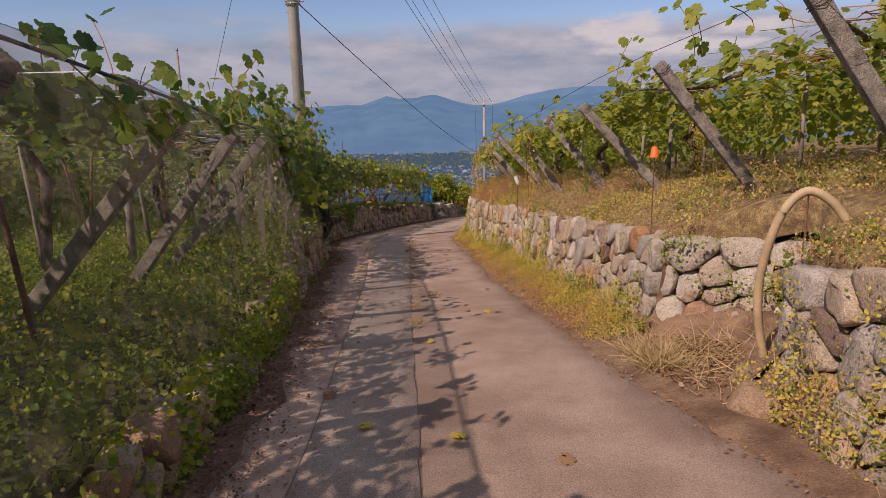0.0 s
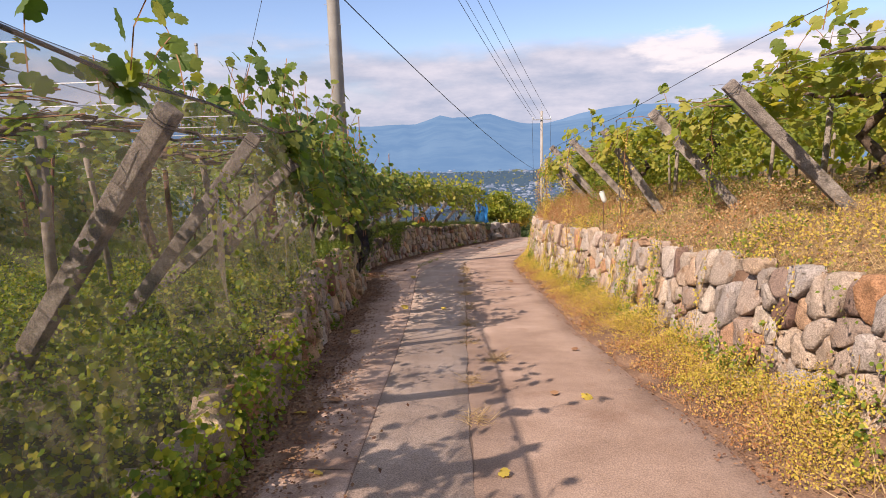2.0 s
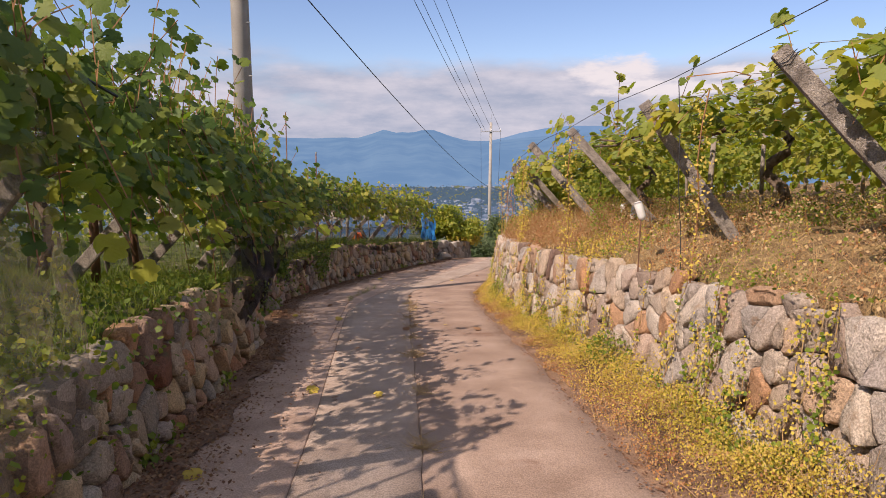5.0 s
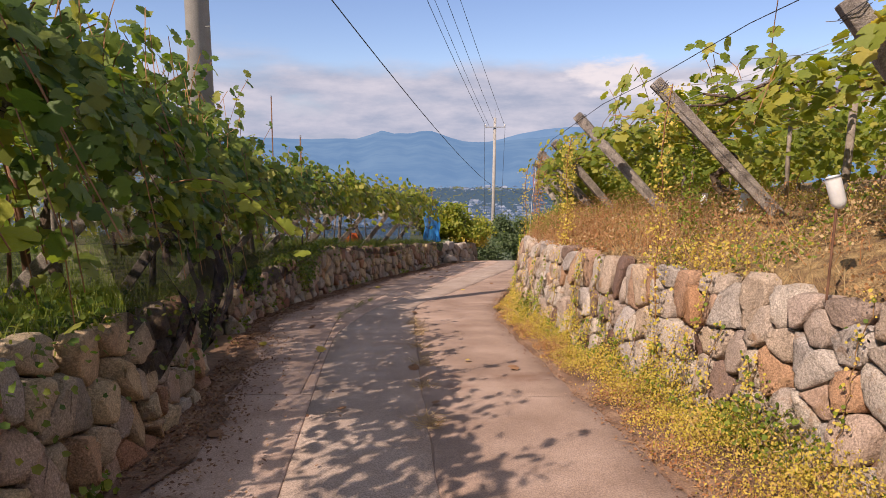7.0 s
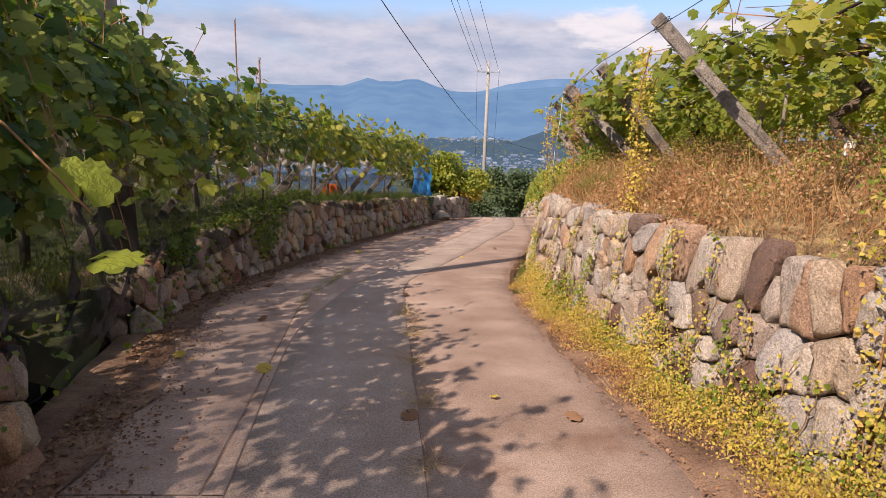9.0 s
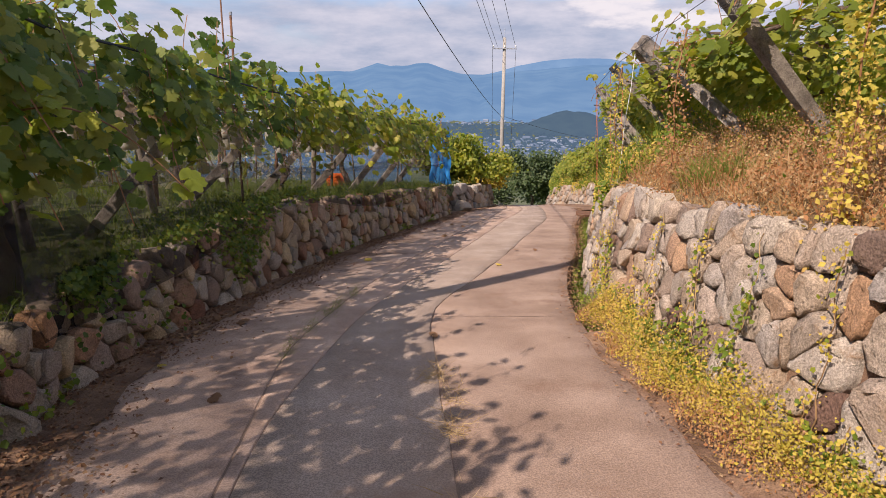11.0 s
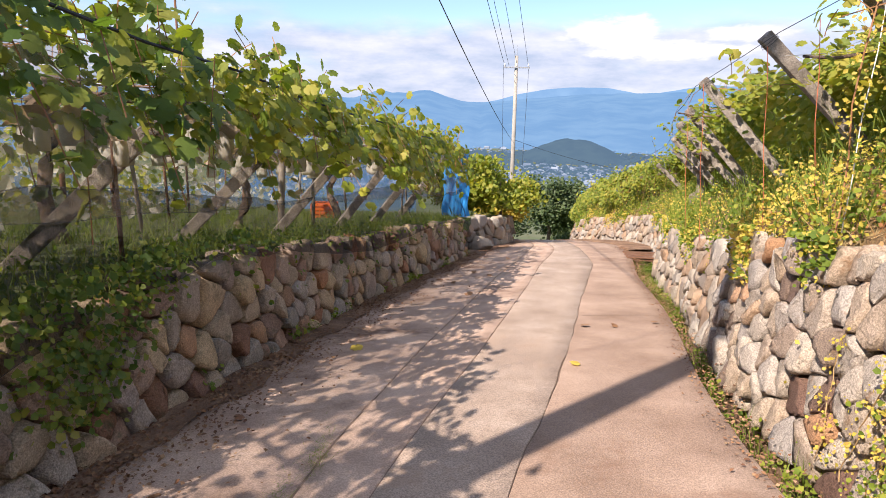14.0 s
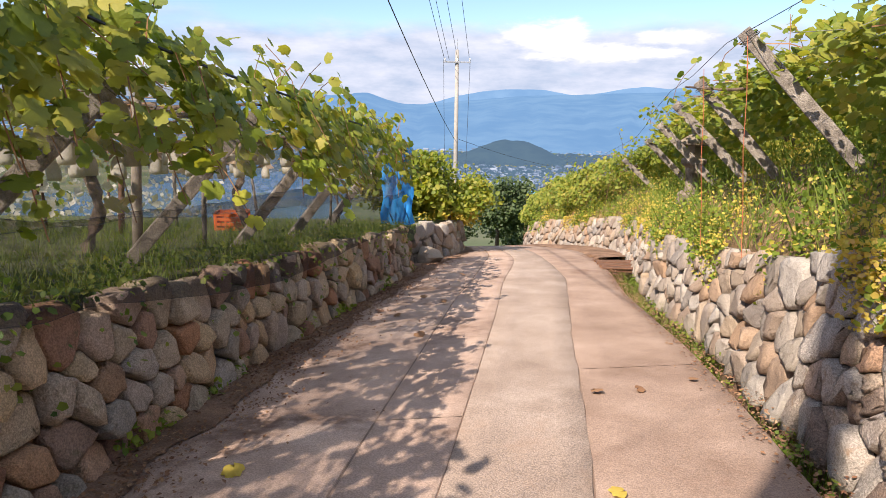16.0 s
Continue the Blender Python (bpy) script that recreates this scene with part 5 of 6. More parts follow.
    tuft = np.stack([rng.normal(1.75, 0.10, 900), rng.normal(5.0, 0.16, 900), np.zeros(900)], 1)
    tuft[:, 2] = lane_z(tuft[:, 1]) + 0.04
    blades("straw", "tuft of bleached straw by the lane", tuft, rng.uniform(0.10, 0.30, 900), STRAW, 1.5)
    s = rng.random(n) < 0.5
    creeper("fallen_leaves", "brown leaf litter on bare soil", np.stack([x, y, z + 0.02], 1)[s], jitter(n, 0.5)[s] + np.array([0, 0, 1.0]), rng.uniform(0.02, 0.05, s.sum()), LITTER, PLAIN)
    # creeper over the near wall end
    n = 14000
    y = rng.uniform(1.0, 4.1, n)
    h = rng.random(n) ** 1.3 * 1.0
    on = wall_noise(y * 1.6, h * 2.0, 41) + 0.2 * rng.normal(size=n) > 0.05 + 0.25 * h
    x = WALL_R(y) - 0.10 + 0.14 * h - 0.22 * np.clip(0.4 - h, 0, 1) * rng.random(n)
    P = np.stack([x, y, lane_z(y) + h], 1)[on]
    creeper("creeper", "yellow-green creeper over large wall blocks", P[::2], jitter(len(P[::2]), 1.0) + np.array([-0.8, -0.3, 0.5]), rng.uniform(0.012, 0.038, len(P[::2])), WEED_YELLOW, PLAIN)
    creeper("creeper", "green creeper over large wall blocks", P[1::4], jitter(len(P[1::4]), 1.0) + np.array([-0.8, -0.3, 0.5]), rng.uniform(0.010, 0.03, len(P[1::4])), WEED_GREEN, PLAIN)
    blades("dry_stems", "thin dry stems over large wall blocks", P[::12], rng.uniform(0.05, 0.2, len(P[::12])), STRAW, 1.2)
    n = 6500
    y = rng.uniform(4.2, 6.8, n)
    h = 0.35 + rng.random(n) * 0.7
    on = wall_noise(y * 1.8, h * 2.2, 44) + 0.15 * rng.normal(size=n) > 0.3
    x = WALL_R(y) + 0.02 + 0.9 * np.clip(1 - np.abs(y - 5) / 1.1, 0, 1) - 0.06 * rng.random(n)
    P = np.stack([x, y, lane_z(y) + h], 1)[on]
    creeper("creeper", "green and yellow creeper over the soil bank", P, jitter(len(P), 0.5) + np.array([-0.8, -0.5, 0.6]), rng.uniform(0.012, 0.032, len(P)), WEED_GREEN)


build_weeds_right()


def hanging_creeper(x, y, z0, z1, n, material):
    ob = thing("climbing_creeper", "slender column of yellowing creeper on a string", "creeper", (0, 0, 0), "creepers climbing the trellis")
    bm = bmesh.new()
    pts = [(x + 0.03 * math.sin(i * 1.7), y + 0.03 * math.cos(i * 1.3), z0 + (z1 - z0) * i / 8) for i in range(9)]
    tube_mesh(bm, pts, 0.006, 4)
    part("stem", bm, CANE, ob)
    n = int(n * 2.3)
    u = rng.random(n)
    P = np.stack([np.full(n, x) + rng.normal(size=n) * 0.055, np.full(n, y) + rng.normal(size=n) * 0.06, z0 + (z1 - z0) * u], 1)
    leaves = scatter("leaves", PLAIN, P, jitter(n, 0.9) + np.array([-0.7, -0.6, 0.4]), rng.uniform(0.016, 0.042, n), material, ob)
    leaves["kind"] = "stuff"


for cx, cy, n, mat in ((1.0, 17.25, 620, WEED_YELLOW), (1.62, 11.6, 160, WEED_YELLOW), (1.15, 14.3, 240, WEED_YELLOW), (1.02, 19.6, 260, WEED_RED), (2.3, 10.2, 200, WEED_GREEN), (5.6, 21.3, 520, WEED_YELLOW), (6.1, 21.2, 520, WEED_YELLOW), (1.75, 15.2, 300, WEED_GREEN), (3.6, 9.0, 300, WEED_YELLOW), (1.1, 21.6, 200, WEED_YELLOW)):
    wide = cx > float(WALL_R(cy)) + 0.6
    z0 = float(lane_z(cy)) + (float(bank_r(cx, cy)) if wide else 0.3)
    hanging_creeper(cx, cy, z0, float(roof_r(cx, cy)), n, mat)


def build_weeds_left():
    # deep green growth behind the net
    n = 90000
    y = rng.uniform(-1, 9.8, n)
    d = rng.random(n) ** 0.9 * 4.2 - 0.12
    x = WALL_L(y) - d
    lift = np.abs(rng.normal(size=n)) * 0.12 * (0.5 + np.clip(wall_noise(y * 1.1, x * 1.1, 50) + 0.5, 0, 1.4))
    z = lane_z(y) + np.where(d < 0.05, rng.random(n) * (HIGH_L(y) + 0.1), bank_l(x, y) + lift)
    on = wall_noise(y * 1.3, x * 1.3, 52) + rng.normal(size=n) * 0.35 > -0.28
    P = np.stack([x, y, z], 1)[on]
    creeper("undergrowth", "dense green undergrowth behind the net", P, jitter(len(P), 0.8) + np.array([0.1, -0.4, 0.8]), 0.012 + 0.04 * rng.random(len(P)) ** 2, LUSH)
    # creepers that climb the net in columns by the posts
    pts = []
    rs = random.Random(55)
    for c in range(20):
        y0 = rs.choice((rs.uniform(0.5, 10.0), rs.gauss(9.0, 0.6), rs.gauss(6.6, 0.5), rs.gauss(4.6, 0.3)))
        top = rs.uniform(0.5, 1.9)
        yy = y0
        for i in range(int(top / 0.05)):
            hh = 0.3 + 0.05 * i
            yy += rs.uniform(-0.025, 0.025)
            k = min(max((hh - 0.4) / 1.8, 0), 1)
            xx = (float(WALL_L(yy)) - 0.08) * (1 - k) + float(EDGE_L(yy)) * k - 0.05
            for _ in range(rs.choice((2, 4, 7))):
                pts.append((xx + rs.gauss(0, 0.05), yy + rs.gauss(0, 0.09), float(lane_z(yy)) + hh + rs.gauss(0, 0.03)))
    P = np.array(pts)
    creeper("net_creeper", "green creeper grown into the bird net", P, jitter(len(P), 0.6) + np.array([0.8, -0.5, 0.5]), rng.uniform(0.018, 0.05, len(P)), LUSH)
    # leaves over the low wall's face
    n = 13000
    y = rng.uniform(-1, 9.8, n)
    h = rng.random(n) ** 1.2 * (HIGH_L(y) + 0.15)
    on = (wall_noise(y * 1.3, h * 1.6, 71) + 0.15 * rng.normal(size=n) > 0.0) & (rng.random(n) < np.clip((8.4 - y) / 2.4, 0.06, 0.8))
    y, h = y[on], h[on]
    P = np.stack([WALL_L(y) + 0.05 + rng.random(len(y)) * 0.12 - 0.08 * h, y, lane_z(y) + h], 1)
    creeper("wall_creeper", "green creeper over the low wall's stones", P, jitter(len(P), 0.6) + np.array([0.6, -0.6, 0.7]), 0.012 + 0.045 * rng.random(len(P)) ** 2, LUSH)
    # ivy hanging over the wall in the shade
    n = 15000
    y = rng.uniform(18.0, 23.2, n)
    h = rng.random(n) ** 0.7
    on = wall_noise(y * 0.9, h * 1.1, 83) + 0.15 * rng.normal(size=n) > 0.45 - 0.5 * h + 0.10 * np.abs(y - 20.3)
    y, h = y[on], h[on]
    P = np.stack([WALL_L(y) + 0.06 + rng.random(len(y)) * 0.16 - 0.1 * h, y, lane_z(y) + h * (HIGH_L(y) + 0.18)], 1)
    creeper("ivy", "dark green ivy hanging over the wall top", P, jitter(len(P), 0.6) + np.array([1.0, -0.3, 0.7]), rng.uniform(0.022, 0.058, len(P)), GRAPE_SHADED)
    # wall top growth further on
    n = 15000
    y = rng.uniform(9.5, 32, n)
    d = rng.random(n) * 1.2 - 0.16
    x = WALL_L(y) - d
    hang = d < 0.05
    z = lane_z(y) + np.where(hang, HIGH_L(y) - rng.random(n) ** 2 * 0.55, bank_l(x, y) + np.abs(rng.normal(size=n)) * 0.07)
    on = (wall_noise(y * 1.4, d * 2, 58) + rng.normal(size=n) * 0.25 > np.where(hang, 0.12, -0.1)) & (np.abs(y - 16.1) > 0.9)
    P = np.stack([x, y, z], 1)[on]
    creeper("weeds", "shaded green weeds trailing over the wall top", P, jitter(len(P), 0.6) + np.array([0.7, -0.2, 0.8]), rng.uniform(0.02, 0.055, len(P)), GRAPE_SHADED)
    n = 44000
    y = rng.uniform(9.5, 33, n)
    x = WALL_L(y) - 0.12 - rng.random(n) ** 1.4 * 7
    blades("shade_grass", "short grass under the vines", np.stack([x, y, lane_z(y) + bank_l(x, y)], 1), rng.uniform(0.06, 0.26, n), GRASS, 0.4)
    # foot of the wall
    n = 3600
    y = rng.uniform(2, 32, n)
    x = WALL_L(y) + 0.02 + np.abs(rng.normal(size=n)) * 0.06
    on = wall_noise(y * 1.1, x * 0, 61) > 0.12
    P = np.stack([x, y, lane_z(y) + 0.02 + np.abs(rng.normal(size=n)) * 0.07], 1)[on]
    creeper("weeds", "small green weeds at the wall's foot", P, jitter(len(P), 0.6) + np.array([0.7, -0.2, 0.8]), rng.uniform(0.02, 0.06, len(P)), WEED_GREEN)


build_weeds_left()
tuft = np.stack([rng.normal(1.28, 0.08, 700), rng.normal(19.3, 0.16, 700), np.zeros(700)], 1)
tuft[:, 2] = lane_z(tuft[:, 1]) + bank_r(tuft[:, 0], tuft[:, 1])
blades("grass_tuft", "grey-green grass tuft drooping over the wall top", tuft, rng.uniform(0.12, 0.32, 700), GRASS, 0.9)


def build_litter():
    n = 20000
    y = rng.uniform(0, 34, n)
    side = rng.random(n) < 0.58
    x = np.where(side, ROAD_L(y) + 0.02 + np.abs(rng.normal(size=n)) * 0.22, ROAD_R(y) + 0.03 - rng.normal(size=n) * 0.085)
    P = np.stack([x, y, lane_z(y) + 0.018], 1)
    creeper("leaf_litter", "crumbled brown leaves along the lane's edges", P, jitter(n, 0.25) + np.array([0, 0, 1.0]), rng.uniform(0.008, 0.035, n), LITTER, PLAIN)
    n = 30000
    y = rng.uniform(1, 33, n)
    x = WALL_L(y) + 0.04 + rng.exponential(0.17, n)
    s = wall_noise(y * 1.2, x * 1.5, 91) + rng.normal(size=n) * 0.3 > -0.15
    P = np.stack([x, y, lane_z(y) + 0.024], 1)[s]
    creeper("leaf_litter", "dark crumbled leaves heaped along the shaded wall", P, jitter(len(P), 0.35) + np.array([0, 0, 1.0]), rng.uniform(0.008, 0.04, len(P)), LITTER, PLAIN)
    # single fallen grape leaves
    rs = random.Random(9)
    for k in range(46):
        y = rs.uniform(2.5, 31)
        x = float(ROAD_L(y)) + abs(rs.gauss(0, 0.75)) + 0.1 if k % 4 else rs.uniform(float(SEAM_R(y)), float(ROAD_R(y)))
        if x > float(ROAD_R(y)) - 0.1:
            continue
        ob = scatter("fallen_leaf", LOBED, np.array([[x, y, float(lane_z(y)) + 0.03]]), np.array([[rs.uniform(-0.3, 0.3), rs.uniform(-0.3, 0.3), 1.0]]), np.array([rs.uniform(0.07, 0.13)]), LITTER if k % 3 else WEED_YELLOW)
        tagged(ob, "curled brown grape leaf lying on the concrete" if k % 3 else "yellow grape leaf lying on the concrete", "leaf", "fallen grape leaves")
    # straw tufts that grow from the seams
    for k, y in enumerate((6.9, 7.9, 8.7, 9.5, 10.6, 12.0, 13.6, 14.7, 15.6, 16.5, 17.4, 17.9, 18.3)):
        x = float(SEAM_R(y)) + (0.3 if k == 2 else rs.uniform(-0.02, 0.08))
        m = 90 if k % 2 else 150
        P = np.stack([rng.normal(x, 0.05, m), rng.normal(y, 0.07 if y < 15 else 0.12, m), np.full(m, float(lane_z(y)) + 0.004)], 1)
        ob = blades("seam_tuft", "bleached dry grass tuft in the road seam", P, rng.uniform(0.06, 0.17, m), STRAW, 3.0)
        ob["group"] = "dry tufts in the seam"
    for k, y in enumerate((18.9, 19.6, 20.2, 20.5, 21.1)):
        x = float(SEAM_O(y))
        m = 240
        P = np.stack([rng.normal(x, 0.03, m), rng.normal(y, 0.2, m), np.full(m, float(lane_z(y)))], 1)
        ob = blades("seam_tuft", "green and straw grass tuft in the road seam", P, rng.uniform(0.03, 0.085, m), GRASS, 1.1)
        ob["group"] = "green tufts in the seam"


build_litter()


# nets
def net(name, label, rows, material, seed, wrinkle=0.05):
    """A hanging sheet between lines given from top to bottom, each a function of y."""
    y0, y1, lines = rows
    ys = np.linspace(y0, y1, max(12, int((y1 - y0) * 7)))
    ks = np.linspace(0, 1, 14)
    knots = np.linspace(0, 1, len(lines))
    X = np.zeros((len(ys), len(ks)))
    Z = np.zeros_like(X)
    for i, y in enumerate(ys):
        px, pz = [l(y)[0] for l in lines], [l(y)[1] for l in lines]
        X[i], Z[i] = np.interp(ks, knots, px), np.interp(ks, knots, pz)
        for j in range(len(ks)):
            w = noise.noise((y * 2.2, ks[j] * 2.5, seed)) + 0.5 * noise.noise((y * 6, ks[j] * 3, seed))
            X[i, j] += wrinkle * w * math.sin(3.1 * ks[j]) if j else 0
            Z[i, j] += wrinkle * 0.6 * noise.noise((y * 1.7, ks[j] * 2, seed + 2))
    Y = np.repeat(ys[:, None], len(ks), 1)
    ob = thing(name, label, "net")
    mesh_object("sheet", grid_mesh("sheet", X, Y, Z, material), ob)
    for rope, j in (("top_rope", 0), ("hem_rope", -1)):
        bm = bmesh.new()
        tube_mesh(bm, [(X[i, j], Y[i, j], Z[i, j]) for i in range(0, len(ys), 2)], 0.0015, 3)
        part(rope, bm, DARK_CABLE, ob, "dark edge rope")
    return ob


def build_nets():
    zl = lambda y: float(lane_z(y))
    net("bird_net", "grey bird net stretched from the trellis edge to the wall", (-3.0, 9.6, [lambda y: (float(EDGE_L(y)) + 0.03, float(roof_l(0, y)) + 0.03), lambda y: ((float(EDGE_L(y)) + float(WALL_L(y))) / 2 + 0.06, zl(y) + 1.4), lambda y: (float(WALL_L(y)) + 0.02, zl(y) + 0.45)]), NET_GREY, 3, 0.12)
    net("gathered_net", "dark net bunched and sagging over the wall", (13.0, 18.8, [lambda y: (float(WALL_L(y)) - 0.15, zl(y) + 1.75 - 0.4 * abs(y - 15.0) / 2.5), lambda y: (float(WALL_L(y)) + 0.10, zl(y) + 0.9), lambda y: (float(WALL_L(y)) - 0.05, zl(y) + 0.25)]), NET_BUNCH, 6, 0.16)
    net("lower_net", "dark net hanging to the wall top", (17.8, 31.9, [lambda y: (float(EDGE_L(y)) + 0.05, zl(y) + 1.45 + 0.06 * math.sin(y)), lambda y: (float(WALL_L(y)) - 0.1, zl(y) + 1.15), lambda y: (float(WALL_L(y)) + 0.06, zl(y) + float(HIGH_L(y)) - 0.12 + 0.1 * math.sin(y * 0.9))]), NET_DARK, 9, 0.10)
    net("upper_net", "thin grey net under the leafy edge", (12.5, 31.9, [lambda y: (float(EDGE_L(y)) - 0.15, zl(y) + 2.2), lambda y: (float(EDGE_L(y)) + 0.0, zl(y) + 1.8), lambda y: (float(EDGE_L(y)) + 0.02, zl(y) + 1.35)]), NET_GREY, 12, 0.08)
    net("blue_net", "blue shade net along the vineyard's far side", (8.0, 52.0, [lambda y: (-13.0, zl(y) + 2.3), lambda y: (-13.1, zl(y) + 1.5), lambda y: (-13.0, zl(y) + 0.7)]), NET_BLUE_FAR, 15, 0.15)
    ob = thing("blue_net", "blue shade net across the vineyard's lower end", "net")
    bm = bmesh.new()
    rows = []
    for i in range(40):
        u = i / 39
        px, py = -13.0 + 11.2 * u, 46.0 - 7.5 * u
        rows.append([bm.verts.new((px, py + 0.12 * math.sin(i * 1.3 + k), zl(py) + 0.75 + 0.32 * k)) for k in range(6)])
    for a, c in zip(rows, rows[1:]):
        for k in range(5):
            bm.faces.new((a[k], a[k + 1], c[k + 1], c[k]))
    part("sheet", bm, NET_BLUE_FAR, ob, smooth=True)
    # the bright blue net gathered at the vineyard's corner
    ob = thing("corner_net", "bright blue net gathered at the trellis corner", "net")
    bm = bmesh.new()
    rows = []
    for i in range(15):
        h = 2.25 - i * 0.1
        rows.append([bm.verts.new((-1.05 + 0.075 * j + 0.07 * (i / 14) * j / 8 + 0.03 * math.sin(i * 0.9 + j), 31.95 + 0.07 * math.sin(j * 1.9 + i * 0.35), float(lane_z(31.9)) + h + 0.03 * math.sin(j * 2.0))) for j in range(8)])
    for a, b in zip(rows, rows[1:]):
        for j in range(7):
            bm.faces.new((a[j], a[j + 1], b[j + 1], b[j]))
    part("sheet", bm, NET_BLUE, ob, smooth=True)


build_nets()


# fruit bags under the shaded roof
def fruit_bag():
    ob = thing("fruit_bag", "white paper bag with a brown paper cap over grapes", "fruit bag", (0, 0, 0), "bagged bunches of grapes")
    bm = bmesh.new()
    w = [0.03, 0.062, 0.075, 0.078, 0.07]
    rings = []
    for i, r in enumerate(w):
        rings.append([bm.verts.new((r * math.cos(a) * 1.0, r * 0.55 * math.sin(a), -0.055 * i - 0.03)) for a in np.linspace(0, 6.283, 11)[:-1]])
    for a, b in zip(rings, rings[1:]):
        for k in range(10):
            bm.faces.new((a[k], a[(k + 1) % 10], b[(k + 1) % 10], b[k]))
    bm.faces.new(rings[-1])
    part("pouch", bm, PAPER, ob, smooth=True)
    bm = bmesh.new()
    v = [bm.verts.new(c) for c in ((0, -0.085, 0.02), (0.115, -0.085, -0.085), (0.115, 0.085, -0.085), (0, 0.085, 0.02), (-0.115, 0.085, -0.085), (-0.115, -0.085, -0.085))]
    bm.faces.new((v[0], v[1], v[2], v[3]))
    bm.faces.new((v[0], v[3], v[4], v[5]))
    bmesh.ops.solidify(bm, geom=bm.faces[:], thickness=0.002)
    part("cap", bm, CAP_PAPER, ob, "folded brown paper cap")
    bm = bmesh.new()
    tube_mesh(bm, [(0, 0, -0.03), (0, 0, 0.16)], 0.003, 4)
    part("string", bm, CANE, ob)
    return ob


def build_bags():
    first = fruit_bag()
    rs = random.Random(12)
    spots = []
    for k in range(120):
        y = 19.5 + 12 * rs.random() ** 1.3
        x = float(EDGE_L(y)) - 0.25 - rs.random() ** 1.3 * 3.2
        spots.append((x, y))
    for i, (x, y) in enumerate(spots):
        m = pose(x, y, float(roof_l(x, y)) - 0.16 - rs.uniform(0, 0.28), 0, 0, rs.uniform(-60, 60))
        if i == 0:
            first.matrix_basis = m
        else:
            copy_thing(first, m)
    # the many pale bags deeper in the vineyard
    n = 1600
    y = rng.uniform(20, 46, n)
    x = -5.0 - rng.random(n) * 7.8
    P = np.stack([x, y, lane_z(y) + 0.95 + rng.random(n) * 1.2], 1)
    ob = scatter("fruit_bags", PLAIN, P, jitter(n, 0.3) + np.array([0.8, -0.8, 0.2]), rng.uniform(0.08, 0.2, n), PAPER)
    tagged(ob, "many pale fruit bags deep under the vine roof", "fruit bags", kind="stuff")


build_bags()


def vine_shoot(base, tip, leaves, seed):
    """A long shoot that reaches out over the lane, with large bright leaves."""
    rs = random.Random(seed)
    ob = thing("vine_shoot", "long vine shoot with bright yellow-green leaves", "vine shoot", (0, 0, 0), "shoots reaching over the lane")
    a, z = Vector(base), Vector(tip)
    run = [a.lerp(z, u) + Vector((0, 0, 0.16 * math.sin(3.14 * u))) for u in np.linspace(0, 1, 9)]
    bm = bmesh.new()
    tube_mesh(bm, run, [0.006 - 0.0004 * i for i in range(9)], 5)
    part("stem", bm, CANE, ob, smooth=True)
    for i in range(leaves):
        p = run[2 + i % 7] + Vector((rs.uniform(-0.09, 0.09), rs.uniform(-0.09, 0.09), rs.uniform(-0.1, 0.04)))
        leaf = scatter("leaf", LOBED, np.array([p]), np.array([[rs.uniform(-0.2, 0.7), rs.uniform(-0.9, -0.1), 0.7]]), np.array([rs.uniform(0.10, 0.17)]), BRIGHT_LEAF, ob)


BRIGHT_LEAF = surface("bright young grape leaves", [(0.22, 0.30, 0.035), (0.32, 0.38, 0.05), (0.42, 0.42, 0.06)], 3, 0.5, 0.25, 70, pick="object", mottling=0.3, through_light=0.5)
for sx, sy, reach, seed in ((-2.45, 13.5, 0.85, 3), (-2.75, 15.4, 0.7, 4), (-3.0, 17.3, 0.9, 5), (-2.6, 11.4, 0.6, 6), (-2.35, 24.2, 0.45, 7), (-1.9, 26.0, 0.4, 8), (-2.3, 9.6, 0.5, 9)):
    zz = float(lane_z(sy))
    vine_shoot((sx, sy, zz + 1.75), (sx + reach, sy - 0.25, zz + 1.42), 10, seed)


# poles and cables
def utility_pole(x, y, z0, z1, r0, r1, label):
    ob = thing("utility_pole", label, "utility pole", (x, y, z0), "utility poles")
    bm = bmesh.new()
    H = z1 - z0
    tube_mesh(bm, [(0, 0, -0.3), (0, 0, H * 0.5), (0, 0, H)], [r0, (r0 + r1) / 2, r1], 20)
    part("shaft", bm, POLE_CONCRETE, ob, smooth=True)
    bm = bmesh.new()
    box(bm, 1.7, 0.09, 0.09, Matrix.Translation((0, -0.14, H - 0.75)), 0.01)
    part("crossarm", bm, STEEL, ob)
    for dx in (-0.78, 0.02, 0.78):
        bm = bmesh.new()
        tube_mesh(bm, [(dx, -0.14, H - 0.70), (dx, -0.14, H - 0.62), (dx, -0.14, H - 0.58), (dx, -0.14, H - 0.5)], [0.03, 0.06, 0.045, 0.03], 10)
        part("insulator", bm, WHITE_PLASTIC, ob, "white insulator", True)
    bm = bmesh.new()
    tube_mesh(bm, [(0, 0, H - 0.1), (0, 0, H + 0.65)], 0.02, 6)
    part("spike", bm, STEEL, ob)
    return ob


def cable(pts, r, label):
    """A cable that sags a little between each pair of points."""
    bm = bmesh.new()
    run = []
    for (a, b, sag) in pts:
        a, b = Vector(a), Vector(b)
        for i in range(21):
            u = i / 20
            p = a.lerp(b, u)
            p.z -= sag * 4 * u * (1 - u)
            run.append(p)
    tube_mesh(bm, run, r, 5)
    ob = part("cable", bm, DARK_CABLE)
    return tagged(ob, label, "cable", "overhead cables")


LP, RP = (-3.9, 18.25), (4.15, 61.4)


